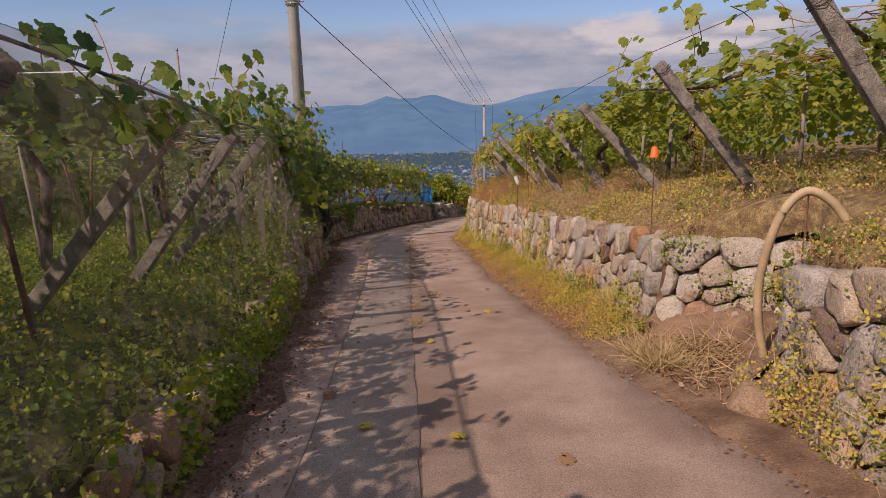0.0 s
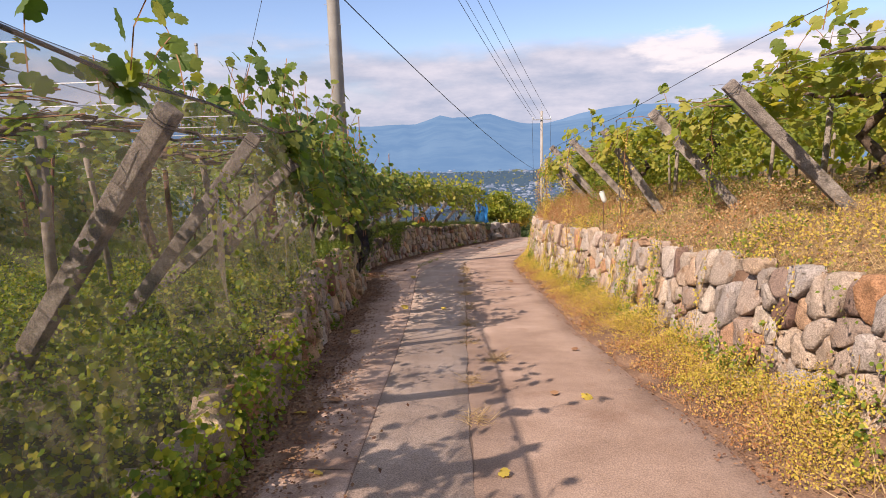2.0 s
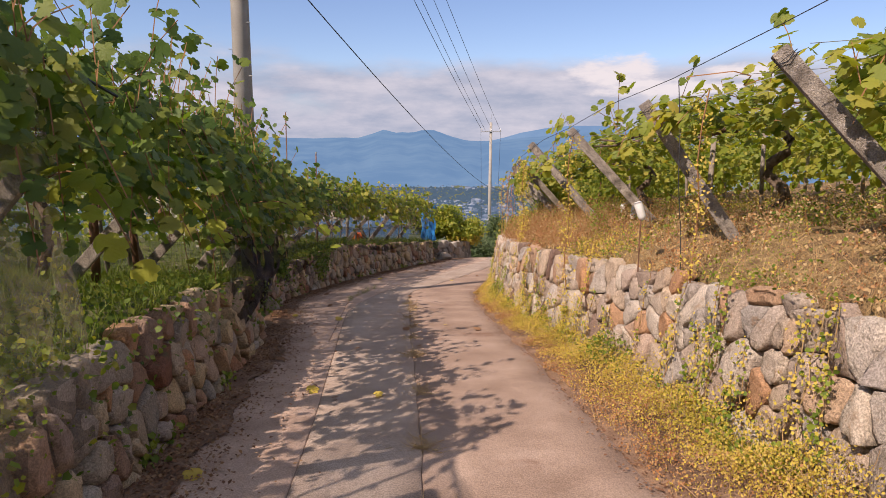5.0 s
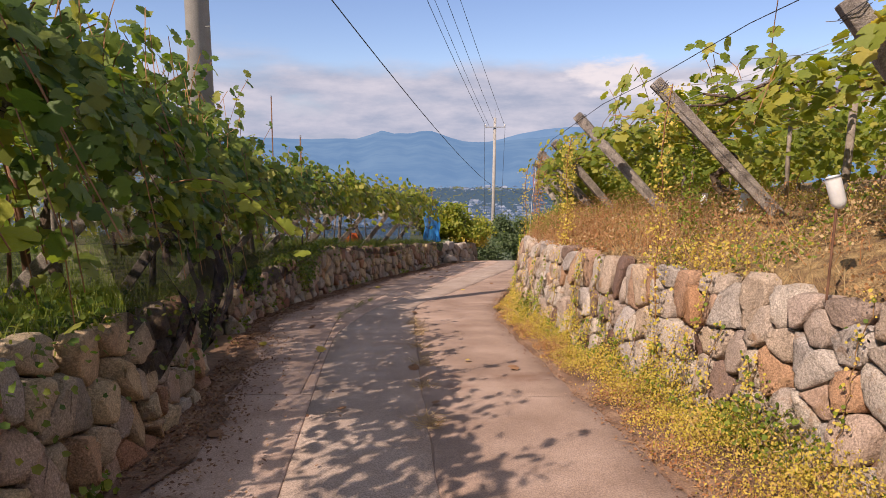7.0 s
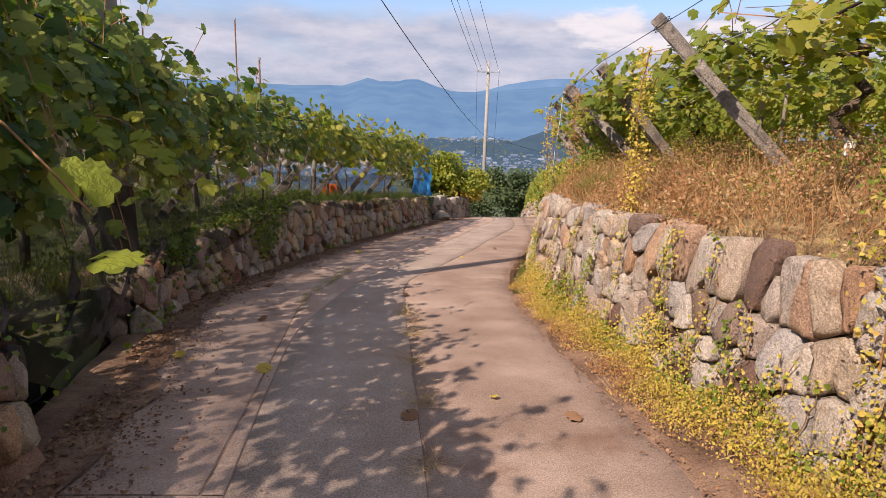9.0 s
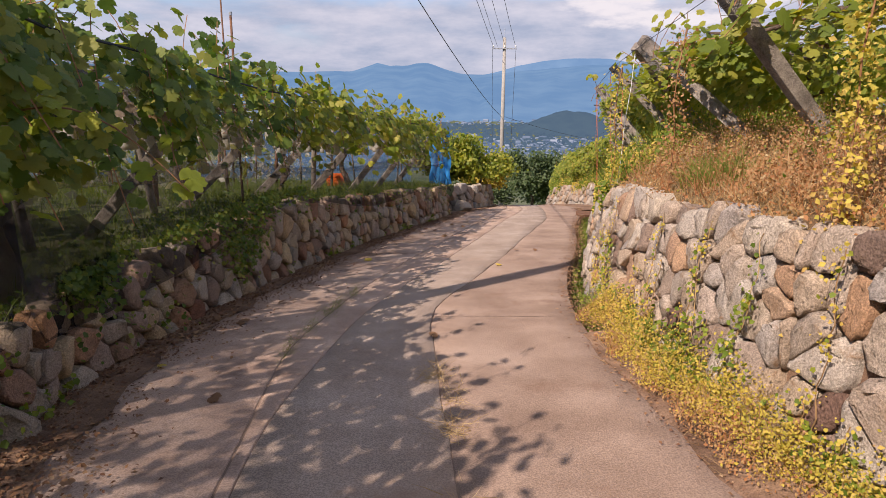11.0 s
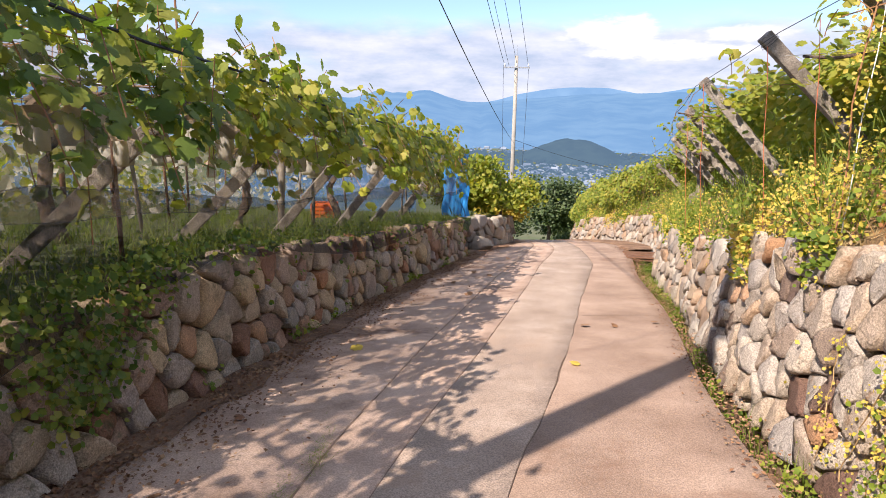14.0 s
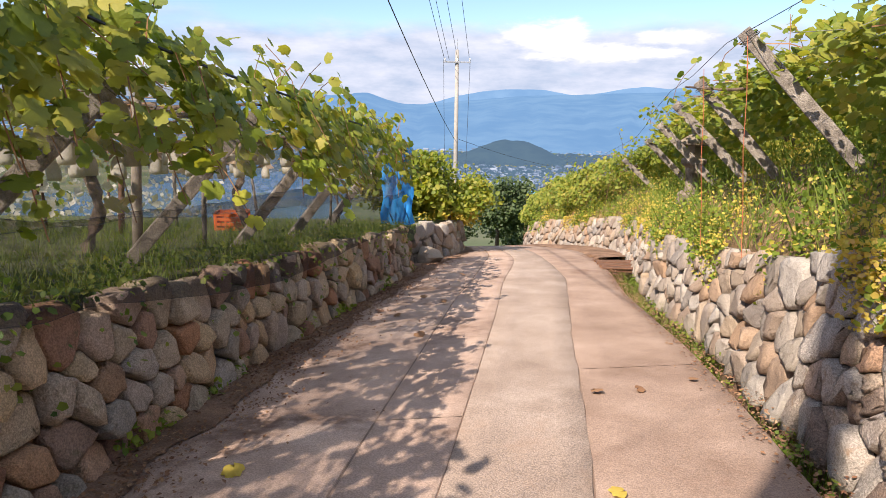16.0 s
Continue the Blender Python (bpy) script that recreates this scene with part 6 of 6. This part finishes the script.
def build_poles():
    left = utility_pole(LP[0], LP[1], float(lane_z(LP[1])) + 0.5, 10.5, 0.175, 0.12, "tall grey concrete utility pole rising out of the vines")
    base = float(lane_z(LP[1])) + 0.5
    bm = bmesh.new()
    for h in (4.35, 4.28):
        tube_mesh(bm, [(0.2 * math.cos(a), 0.2 * math.sin(a), h - base) for a in np.linspace(0, 6.283, 13)], 0.02, 5)
    tube_mesh(bm, [(0.15, -0.05, 4.34 - base), (0.3, 0.0, 4.34 - base)], 0.02, 5)
    part("bracket", bm, STEEL, left, "steel band and arm")
    for k in range(10):
        bm = bmesh.new()
        s = 1 if k % 2 else -1
        tube_mesh(bm, [(0.12 * s, -0.08, 3.2 + k * 0.45), (0.20 * s, -0.10, 3.2 + k * 0.45)], 0.008, 5)
        part("step_bolt", bm, STEEL, left)
    utility_pole(RP[0], RP[1], float(lane_z(RP[1])) - 0.1, 2.25, 0.17, 0.11, "concrete utility pole down the slope")
    zt = 1.65
    cable([((LP[0] - 0.4, LP[1], 9.9), (RP[0] - 0.78, RP[1], zt), 0.35)], 0.014, "thin black overhead cable")
    cable([((LP[0] - 0.1, LP[1], 9.9), (RP[0] - 0.5, RP[1], zt), 0.3)], 0.012, "thin black overhead cable")
    cable([((LP[0] + 0.2, LP[1], 10.3), (RP[0] + 0.02, RP[1], zt + 0.1), 0.3)], 0.012, "thin black overhead cable")
    cable([((LP[0] + 0.8, LP[1], 9.9), (RP[0] + 0.78, RP[1], zt), 0.3)], 0.012, "thin black overhead cable")
    cable([((LP[0] + 0.1, LP[1], 4.34), (RP[0] - 0.1, RP[1], -3.2), 0.5), ((RP[0] + 0.1, RP[1], -3.2), (22, 90, -8.0), 0.4)], 0.014, "thick black overhead cable")
    for dx in (-0.85, 0.82):
        cable([((RP[0] + dx, RP[1], zt), (RP[0] + dx * 0.8, RP[1] + 0.1, -6.0), 0.0)], 0.012, "dark drop line beside the pole")
    cable([((-5.46, 18.0, 4.38), (-6.2, 18.0, 2.1), 0.0), ((-5.46, 18.0, 4.38), (LP[0], LP[1], 9.4), 0.0)], 0.006, "thin steel guy wire")
    stake(-6.14, 15.6, float(lane_z(15.6)) + 0.9, 2.95, 0.03, WOOD, "tall thin wooden stake rising above the vines", "tall stakes above the vines", 0.02)
    stake(-5.9, 30.0, float(lane_z(30.0)) + 0.9, 1.7, 0.022, RUST, "tall thin steel mast rising above the vines", "tall stakes above the vines", 0.02)
    stake(-3.4, 22.2, float(lane_z(22.2)) + 0.9, 0.4, 0.016, RUST, "tall thin steel mast rising above the vines", "tall stakes above the vines", 0.02)


build_poles()


# loose things along the lane
def build_hose():
    ob = thing("corrugated_hose", "tan corrugated drain hose arching out of the soil", "hose")
    keys = [Vector(p) for p in ((2.43, 4.52, -0.60), (2.40, 4.5, -0.42), (2.33, 4.5, -0.1), (2.31, 4.5, 0.2), (2.34, 4.47, 0.5), (2.41, 4.43, 0.76), (2.54, 4.4, 0.885), (2.68, 4.35, 0.82), (2.80, 4.3, 0.66), (2.92, 4.24, 0.50), (3.05, 4.2, 0.42), (3.3, 4.15, 0.40), (3.7, 4.1, 0.45))]
    run = []
    for i in range(len(keys) - 1):
        p0, p1, p2, p3 = keys[max(i - 1, 0)], keys[i], keys[i + 1], keys[min(i + 2, len(keys) - 1)]
        for k in range(14):
            u = k / 14
            run.append(0.5 * ((2 * p1) + (p2 - p0) * u + (2 * p0 - 5 * p1 + 4 * p2 - p3) * u * u + (3 * p1 - p0 - 3 * p2 + p3) * u ** 3))
    bm = bmesh.new()
    tube_mesh(bm, run, [0.034 if k % 2 else 0.029 for k in range(len(run))], 12)
    part("tube", bm, HOSE, ob, smooth=True)
    bm = bmesh.new()
    tube_mesh(bm, [(2.56, 4.42, 0.93), (2.55, 4.40, 0.6), (2.54, 4.4, 0.0), (2.54, 4.4, -0.2)], 0.006, 5)
    part("tie_string", bm, RUST, ob)


def boulder(x, y, z, sx, sy, sz, seed, material, label):
    """A broken rock: a ball cut by a dozen planes, then roughened."""
    rs = random.Random(int(seed * 10))
    cuts = [(Vector((rs.gauss(0, 1), rs.gauss(0, 1), rs.gauss(0, 1))).normalized(), rs.uniform(0.5, 0.85)) for _ in range(13)]
    bm = bmesh.new()
    bmesh.ops.create_icosphere(bm, subdivisions=3, radius=1.0)
    for v in bm.verts:
        c = v.co.copy()
        for d, far in cuts:
            over = c.dot(d) - far
            if over > 0:
                c -= d * over * 0.96
        c *= 1 + 0.05 * noise.noise(v.co * 3.5 + Vector((seed, 0, 0))) + 0.025 * noise.noise(v.co * 9)
        v.co = Vector((c.x * sx, c.y * sy, c.z * sz)) * 1.2
    ob = part("boulder", bm, material, None)
    ob.location = (x, y, z + sz * 0.45)
    ob.rotation_euler = (0.2 * math.sin(seed), 0.25 * math.cos(seed), seed)
    return tagged(ob, label, "boulder", "loose stones by the lane")


def bottle_on_stake(x, y, z0, z1, tilt):
    ob = thing("bottle_on_stake", "white plastic bottle upturned on a thin stake", "bottle", (x, y, z0), "bottles on stakes")
    bm = bmesh.new()
    tube_mesh(bm, [(0, 0, -0.1), (0, 0, z1 - z0)], 0.007, 6)
    part("stake", bm, RUST, ob)
    bm = bmesh.new()
    m = Matrix.Translation((0, 0, z1 - z0)) @ Matrix.Rotation(tilt, 4, "Y")
    prof = [(0.0, 0.12), (0.036, 0.118), (0.04, 0.105), (0.04, -0.02), (0.036, -0.04), (0.02, -0.06)]
    rings = [[bm.verts.new(m @ Vector((r * math.cos(a), r * math.sin(a), h))) for a in np.linspace(0, 6.283, 15)[:-1]] for r, h in prof[1:]]
    for a, b in zip(rings, rings[1:]):
        for k in range(14):
            bm.faces.new((a[k], a[(k + 1) % 14], b[(k + 1) % 14], b[k]))
    bm.faces.new(rings[0])
    part("bottle", bm, WHITE_PLASTIC, ob, smooth=True)


def orange_bell(x, y, z):
    ob = thing("orange_cap", "orange plastic cup hung over a thin rod", "cup", (x, y, z))
    bm = bmesh.new()
    prof = [(0.022, 0.10), (0.03, 0.09), (0.045, 0.0), (0.05, -0.01), (0.045, -0.012)]
    rings = [[bm.verts.new((r * math.cos(a), r * math.sin(a), h)) for a in np.linspace(0, 6.283, 13)[:-1]] for r, h in prof]
    for a, b in zip(rings, rings[1:]):
        for k in range(12):
            bm.faces.new((a[k], a[(k + 1) % 12], b[(k + 1) % 12], b[k]))
    bm.faces.new(rings[0])
    part("cup", bm, ORANGE_PLASTIC, ob, smooth=True)
    bm = bmesh.new()
    ground = float(lane_z(y) + bank_r(x, y))
    tube_mesh(bm, [(0, 0, 0.14), (0, 0, ground - z - 0.1)], 0.006, 5)
    part("rod", bm, RUST, ob)


def stone_lantern(x, y):
    z = float(lane_z(y) + bank_r(x, y))
    ob = thing("stone_lantern", "small weathered stone lantern among weeds", "stone lantern", (x, y, z))

    def turned(name, prof, sides):
        bm = bmesh.new()
        rings = [[bm.verts.new((r * math.cos(a), r * math.sin(a), h)) for a in np.linspace(0, 6.283185, sides + 1)[:-1]] for r, h in prof]
        for a, b in zip(rings, rings[1:]):
            for k in range(sides):
                bm.faces.new((a[k], a[(k + 1) % sides], b[(k + 1) % sides], b[k]))
        bm.faces.new(rings[0][::-1])
        bm.faces.new(rings[-1])
        part(name, bm, LANTERN_STONE, ob)

    turned("base", [(0.24, -0.1), (0.24, 0.12), (0.18, 0.16)], 6)
    turned("shaft", [(0.12, 0.16), (0.10, 0.35), (0.13, 0.55)], 12)
    turned("table", [(0.13, 0.55), (0.22, 0.62), (0.22, 0.68), (0.17, 0.70)], 6)
    turned("fire_box", [(0.13, 0.70), (0.13, 0.90)], 6)
    turned("roof", [(0.15, 0.90), (0.29, 0.93), (0.28, 0.97), (0.14, 1.06), (0.07, 1.09)], 6)
    turned("finial", [(0.06, 1.09), (0.085, 1.14), (0.06, 1.2), (0.012, 1.25)], 12)


def crate(x, y):
    z = float(lane_z(y) + bank_l(x, y))
    ob = thing("harvest_crate", "orange plastic harvest crate on the grass", "crate", (x, y, z + 0.01))
    w, d, h = 0.5, 0.34, 0.3
    for name, sx, sy, px, py in (("side", w, 0.02, 0, -d / 2), ("side", w, 0.02, 0, d / 2), ("end", 0.02, d, -w / 2, 0), ("end", 0.02, d, w / 2, 0)):
        bm = bmesh.new()
        for k in range(4):
            box(bm, sx, sy, 0.05, Matrix.Translation((px, py, 0.04 + k * 0.08)), 0.004)
        for e in (-0.45, -0.15, 0.15, 0.45):
            box(bm, 0.03 if sx > 0.1 else 0.022, 0.022 if sx > 0.1 else 0.03, h, Matrix.Translation((px + (e * sx if sx > 0.1 else 0), py + (e * sy if sy > 0.1 else 0), h / 2)), 0.004)
        part(name, bm, ORANGE_PLASTIC, ob)
    bm = bmesh.new()
    box(bm, w, d, 0.015, Matrix.Translation((0, 0, 0.012)), 0.003)
    part("bottom", bm, ORANGE_PLASTIC, ob)


def ditch_plates():
    ob = thing("ditch_cover", "rusty steel plates bridging the ditch", "ditch cover")
    for k in range(3):
        y = 31.5 + 0.42 * k
        bm = bmesh.new()
        x = float(ROAD_R(y)) + 0.28
        box(bm, 0.72, 0.38, 0.02, Matrix.Translation((x, y, float(lane_z(y)) + 0.02 + 0.008 * k)) @ Matrix.Rotation(-0.127, 4, "X") @ Matrix.Rotation(-0.35 + 0.05 * k, 4, "Z"), 0.003)
        for e in (-0.15, 0.15):
            box(bm, 0.70, 0.03, 0.06, Matrix.Translation((x, y + e, float(lane_z(y + e)) - 0.02 + 0.008 * k)) @ Matrix.Rotation(-0.35, 4, "Z"), 0.003)
        part("plate", bm, RUST, ob)


build_hose()
boulder(2.04, 3.84, float(lane_z(3.84)), 0.22, 0.18, 0.19, 2.0, TAN_ROCK, "broken tan boulder at the edge of the lane")
boulder(2.32, 3.98, float(lane_z(3.98)), 0.2, 0.2, 0.26, 5.0, TAN_ROCK, "small grey boulder at the end of the wall")
boulder(2.2, 4.25, float(lane_z(4.2)) + 0.02, 0.15, 0.14, 0.12, 9.0, TAN_ROCK, "small brown stone on bare soil")
boulder(-0.12, 33.0, float(lane_z(33)) - 0.02, 0.30, 0.24, 0.26, 12.0, RUBBLE, "large pale boulder at the wall's corner")
boulder(-0.45, 33.15, float(lane_z(33)) + 0.35, 0.28, 0.24, 0.2, 14.0, RUBBLE, "pale boulder on the tumbled wall")
bottle_on_stake(1.5, 12.6, float(lane_z(12.6) + bank_r(1.62, 12.6)), 0.02, -0.35)
bottle_on_stake(2.2, 15.1, float(lane_z(15.1) + bank_r(2.2, 15.1)), -0.27, 0.2)
bottle_on_stake(2.55, 16.8, float(lane_z(16.8) + bank_r(2.55, 16.8)), -0.40, 0.1)
orange_bell(2.09, 6.29, 0.99)
stone_lantern(3.99, 30.3)
crate(-3.5, 31.0)
ditch_plates()


# trees and hedge beyond the crest
def tree(x, y, z, tall, wide, n, material, leaf, label, name="orchard_tree", trunk_r=0.12, seed=1):
    rs = random.Random(seed)
    ob = thing(name, label, "tree", (x, y, z), "trees beyond the crest")
    bm = bmesh.new()
    tube_mesh(bm, [(0, 0, -0.2), (0.05, 0.03, tall * 0.2), (-0.04, 0.08, tall * 0.42), (0.02, 0.02, tall * 0.7)], [trunk_r, trunk_r * 0.8, trunk_r * 0.55, trunk_r * 0.25], 8)
    part("trunk", bm, BARK, ob, smooth=True)
    tips = []
    for k in range(16):
        a = rs.uniform(0, 6.28)
        h0 = tall * rs.uniform(0.22, 0.6)
        L = wide * rs.uniform(0.6, 1.0)
        e = (L * math.cos(a), L * math.sin(a), h0 + tall * rs.uniform(0.0, 0.4))
        bm = bmesh.new()
        midp = (e[0] * 0.5, e[1] * 0.5, h0 + (e[2] - h0) * 0.65)
        tube_mesh(bm, [(0, 0, h0), midp, e], [trunk_r * 0.4, trunk_r * 0.25, trunk_r * 0.1], 5)
        part("limb", bm, BARK, ob, smooth=True)
        tips += [e, midp, tuple((np.array(e) + np.array(midp)) / 2)]
    T = np.array(tips)
    pick = rng.integers(0, len(T), n)
    P = T[pick] + jitter(n, wide * 0.17, None, tall * 0.085)
    P[:, 2] = np.clip(P[:, 2], tall * 0.03, tall * 1.02)
    crown = scatter("crown", ROUND if leaf < 0.2 else PLAIN, P, jitter(n, 0.7) + np.array([-0.3, -0.4, 0.8]), rng.uniform(leaf * 0.7, leaf * 1.3, n), material, ob)
    crown["kind"] = "stuff"
    return ob


tree(4.7, 50.0, float(lane_z(50)), 3.5, 1.5, 9000, TREE_LEAF, 0.13, "round dark green orchard tree below the crest", seed=2, trunk_r=0.11)
tree(6.6, 55.0, float(lane_z(55)), 3.4, 1.7, 7000, TREE_LEAF, 0.13, "round dark green orchard tree below the crest", seed=5, trunk_r=0.11)
tree(2.6, 54.5, float(lane_z(54.5)), 3.4, 1.6, 6000, TREE_LEAF, 0.13, "round dark green orchard tree below the crest", seed=7, trunk_r=0.11)
tree(0.6, 35.6, float(lane_z(35.6)) + 0.55, 1.7, 1.0, 3600, GRAPE_SUNLIT, 0.10, "yellow-green grape bush above the tumbled wall", "grape_bush", 0.05, 9)
tree(-0.7, 35.2, float(lane_z(35.2)) + 0.6, 1.8, 0.95, 4200, GRAPE_SUNLIT, 0.11, "green and yellow grape bush above the tumbled wall", "grape_bush", 0.05, 11)
tree(0.9, 38.0, float(lane_z(38.0)) + 0.5, 1.4, 0.8, 3000, WEED_YELLOW, 0.09, "yellow-green grape bush by the lane", "grape_bush", 0.05, 15)


# valley, town, hills and mountains
def ridge(name, label, points, dist, depth, foot, material, seed, rough):
    """A mountain flank: its skyline is given by azimuth and elevation, its slopes fold into spurs."""
    az = np.linspace(points[0][0], points[-1][0], 220)
    el = np.interp(az, [p[0] for p in points], [p[1] for p in points])
    ks = np.linspace(0, 1, 26)
    X, Y, Z = (np.zeros((len(ks), len(az))) for _ in range(3))
    for j, (a, e) in enumerate(zip(az, el)):
        top = dist * math.tan(radians(e)) + rough * 0.35 * noise.fractal((a * 0.6, seed, 0), 1.0, 2.0, 5)
        for i, k in enumerate(ks):
            d = dist - depth * (1 - k)
            fold = noise.fractal((a * 0.8 + seed, k * 0.9, seed), 1.0, 2.0, 5)
            X[i, j], Y[i, j] = d * math.sin(radians(a)), d * math.cos(radians(a))
            Z[i, j] = foot + (top - foot) * (k ** 1.25) + rough * fold * math.sin(3.14 * k) * 1.6
    ob = mesh_object(name, grid_mesh(name, X, Y, Z, material), None, label, "mountain", kind="structure")
    return ob


VAL = -132.0
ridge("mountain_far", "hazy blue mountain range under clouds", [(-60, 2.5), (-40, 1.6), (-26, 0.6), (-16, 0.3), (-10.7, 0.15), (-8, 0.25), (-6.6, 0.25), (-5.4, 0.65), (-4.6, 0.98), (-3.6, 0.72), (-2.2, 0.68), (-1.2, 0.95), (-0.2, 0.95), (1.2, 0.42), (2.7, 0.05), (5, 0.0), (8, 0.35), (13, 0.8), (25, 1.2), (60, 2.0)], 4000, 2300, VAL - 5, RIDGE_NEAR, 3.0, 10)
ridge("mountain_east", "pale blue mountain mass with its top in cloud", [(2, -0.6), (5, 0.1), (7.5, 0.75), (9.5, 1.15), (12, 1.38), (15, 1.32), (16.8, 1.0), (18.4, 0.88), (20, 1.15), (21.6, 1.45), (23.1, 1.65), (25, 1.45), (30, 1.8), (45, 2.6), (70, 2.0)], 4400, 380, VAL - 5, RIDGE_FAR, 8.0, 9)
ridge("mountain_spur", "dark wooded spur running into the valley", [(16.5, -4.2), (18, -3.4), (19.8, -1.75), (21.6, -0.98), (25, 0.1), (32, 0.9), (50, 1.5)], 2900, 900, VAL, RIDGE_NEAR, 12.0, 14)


def build_hill():
    a = radians(11.9)
    bm = bmesh.new()
    n = 40
    bmesh.ops.create_grid(bm, x_segments=n, y_segments=n, size=1.0)
    for v in bm.verts:
        u, w = v.co.x, v.co.y
        r = math.hypot(u, w)
        prof = max(0.0, math.cos(min(r, 1) * 1.5708)) ** 1.1
        h = prof * (1 + 0.12 * noise.fractal((u * 3, w * 3, 1), 1.0, 2.0, 4)) + 0.012 * noise.noise((u * 30, w * 30, 2))
        v.co = Vector((u * 145, w * 150, -3 + 52 * h * (1 + 0.15 * u)))
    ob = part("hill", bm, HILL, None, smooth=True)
    ob.location = (1600 * math.sin(a), 1600 * math.cos(a), VAL)
    ob.rotation_euler = (0, 0, -a)
    tagged(ob, "low dark hazy wooded hill rising from the town", "hill", kind="structure")


build_hill()


def build_town():
    rs = random.Random(31)
    n = 3600
    verts, faces = [], []
    for k in range(n):
        d = rs.uniform(850, 1420) if k % 8 else rs.uniform(1720, 1950)
        a = radians(rs.uniform(-14, 22))
        x, y = d * math.sin(a), d * math.cos(a)
        w, l, h, t = rs.uniform(3, 6), rs.uniform(3.5, 8), rs.uniform(2.4, 4.5), rs.uniform(0, 3.14)
        if rs.random() < 0.06:
            w, l, h = w * 2.2, l * 2.2, h * 1.7
        c, s = math.cos(t), math.sin(t)
        z = VAL - 0.5 if y > 895 else float(lane_z(60.0)) - (y - 60) * 0.1425 - 1.5
        b = len(verts)
        roof = []
        for px, py in ((-w, -l), (w, -l), (w, l), (-w, l)):
            verts.append((x + (px * c - py * s) / 2, y + (px * s + py * c) / 2, z))
            roof.append((x + (px * c - py * s) / 2, y + (px * s + py * c) / 2, z + h))
        verts += roof
        faces += [(b, b + 1, b + 5, b + 4), (b + 1, b + 2, b + 6, b + 5), (b + 2, b + 3, b + 7, b + 6), (b + 3, b, b + 4, b + 7)]
        b = len(verts)
        rh = h + 0.28 * w
        for px, py in ((-w * 1.1, -l * 1.06), (w * 1.1, -l * 1.06), (w * 1.1, l * 1.06), (-w * 1.1, l * 1.06)):
            verts.append((x + (px * c - py * s) / 2, y + (px * s + py * c) / 2, z + h))
        for py in (-l, l):
            verts.append((x - py * s / 2, y + py * c / 2, z + rh))
        faces += [(b + 1, b + 2, b + 5, b + 4), (b + 3, b, b + 4, b + 5), (b, b + 1, b + 4), (b + 2, b + 3, b + 5)]
    me = bpy.data.meshes.new("town")
    me.from_pydata(verts, [], faces)
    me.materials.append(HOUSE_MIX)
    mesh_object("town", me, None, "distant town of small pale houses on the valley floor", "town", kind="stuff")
    # dark trees between the houses, with the hill's blue haze emission
    n = 7000
    d = 800 + rng.random(n) ** 0.8 * 1000
    a = np.radians(rng.uniform(-18, 28, n))
    P = np.stack([d * np.sin(a), d * np.cos(a), np.full(n, VAL + 2.0)], 1)
    near = P[:, 1] < 895
    P[near, 2] = float(lane_z(60.0)) - (P[near, 1] - 60) * 0.1425 + 1.0
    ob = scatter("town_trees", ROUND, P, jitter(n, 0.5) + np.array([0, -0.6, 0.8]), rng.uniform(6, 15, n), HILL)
    tagged(ob, "dark tree clumps between distant houses", "trees", kind="stuff")


def far_house(x, y, z, w, l, h, rot, wall, roof, label):
    ob = thing("house", label, "house", (x, y, z), "larger houses in the valley")
    ob.rotation_euler = (0, 0, rot)
    bm = bmesh.new()
    box(bm, w, l, h, Matrix.Translation((0, 0, h / 2)))
    part("wall", bm, wall, ob)
    bm = bmesh.new()
    v = [bm.verts.new(c) for c in ((-w * 0.56, -l * 0.55, h), (w * 0.56, -l * 0.55, h), (w * 0.56, l * 0.55, h), (-w * 0.56, l * 0.55, h), (-w * 0.56, 0, h + l * 0.22), (w * 0.56, 0, h + l * 0.22))]
    for f in ((0, 1, 5, 4), (2, 3, 4, 5), (0, 4, 3), (1, 2, 5), (0, 3, 2, 1)):
        bm.faces.new([v[i] for i in f])
    part("roof", bm, roof, ob)
    for k in range(4):
        bm = bmesh.new()
        box(bm, w * 0.13, 0.1, h * 0.35, Matrix.Translation((-w * 0.36 + k * w * 0.24, -l / 2 - 0.02, h * 0.55)))
        part("window", bm, DARK_CABLE, ob)


build_town()


def build_far_houses():
    zz = lambda y: float(lane_z(60.0)) - (y - 60) * 0.1425 - 0.4
    white = HOUSE_WALL
    for az, d, w, l, h, roof, label in ((13.6, 330, 15, 9, 4.5, BLUE_ROOF, "white house with a bright blue sheet roof"), (15.0, 345, 9, 8, 5, BLUE_ROOF, "small house with a blue sheet roof"), (16.2, 360, 14, 9, 5, WOOD, "house with a grey-brown roof")):
        x, y = d * math.sin(radians(az)), d * math.cos(radians(az))
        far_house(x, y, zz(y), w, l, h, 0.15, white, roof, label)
    tree(380 * math.sin(radians(17.6)), 380 * math.cos(radians(17.6)), zz(362), 13, 9, 3500, TREE_LEAF, 1.6, "dark clump of trees by the houses", "far_tree", 0.5, 21)
    tree(390 * math.sin(radians(19.2)), 390 * math.cos(radians(19.2)), zz(368), 12, 9, 3500, TREE_LEAF, 1.6, "dark clump of trees by the houses", "far_tree", 0.5, 22)


build_far_houses()
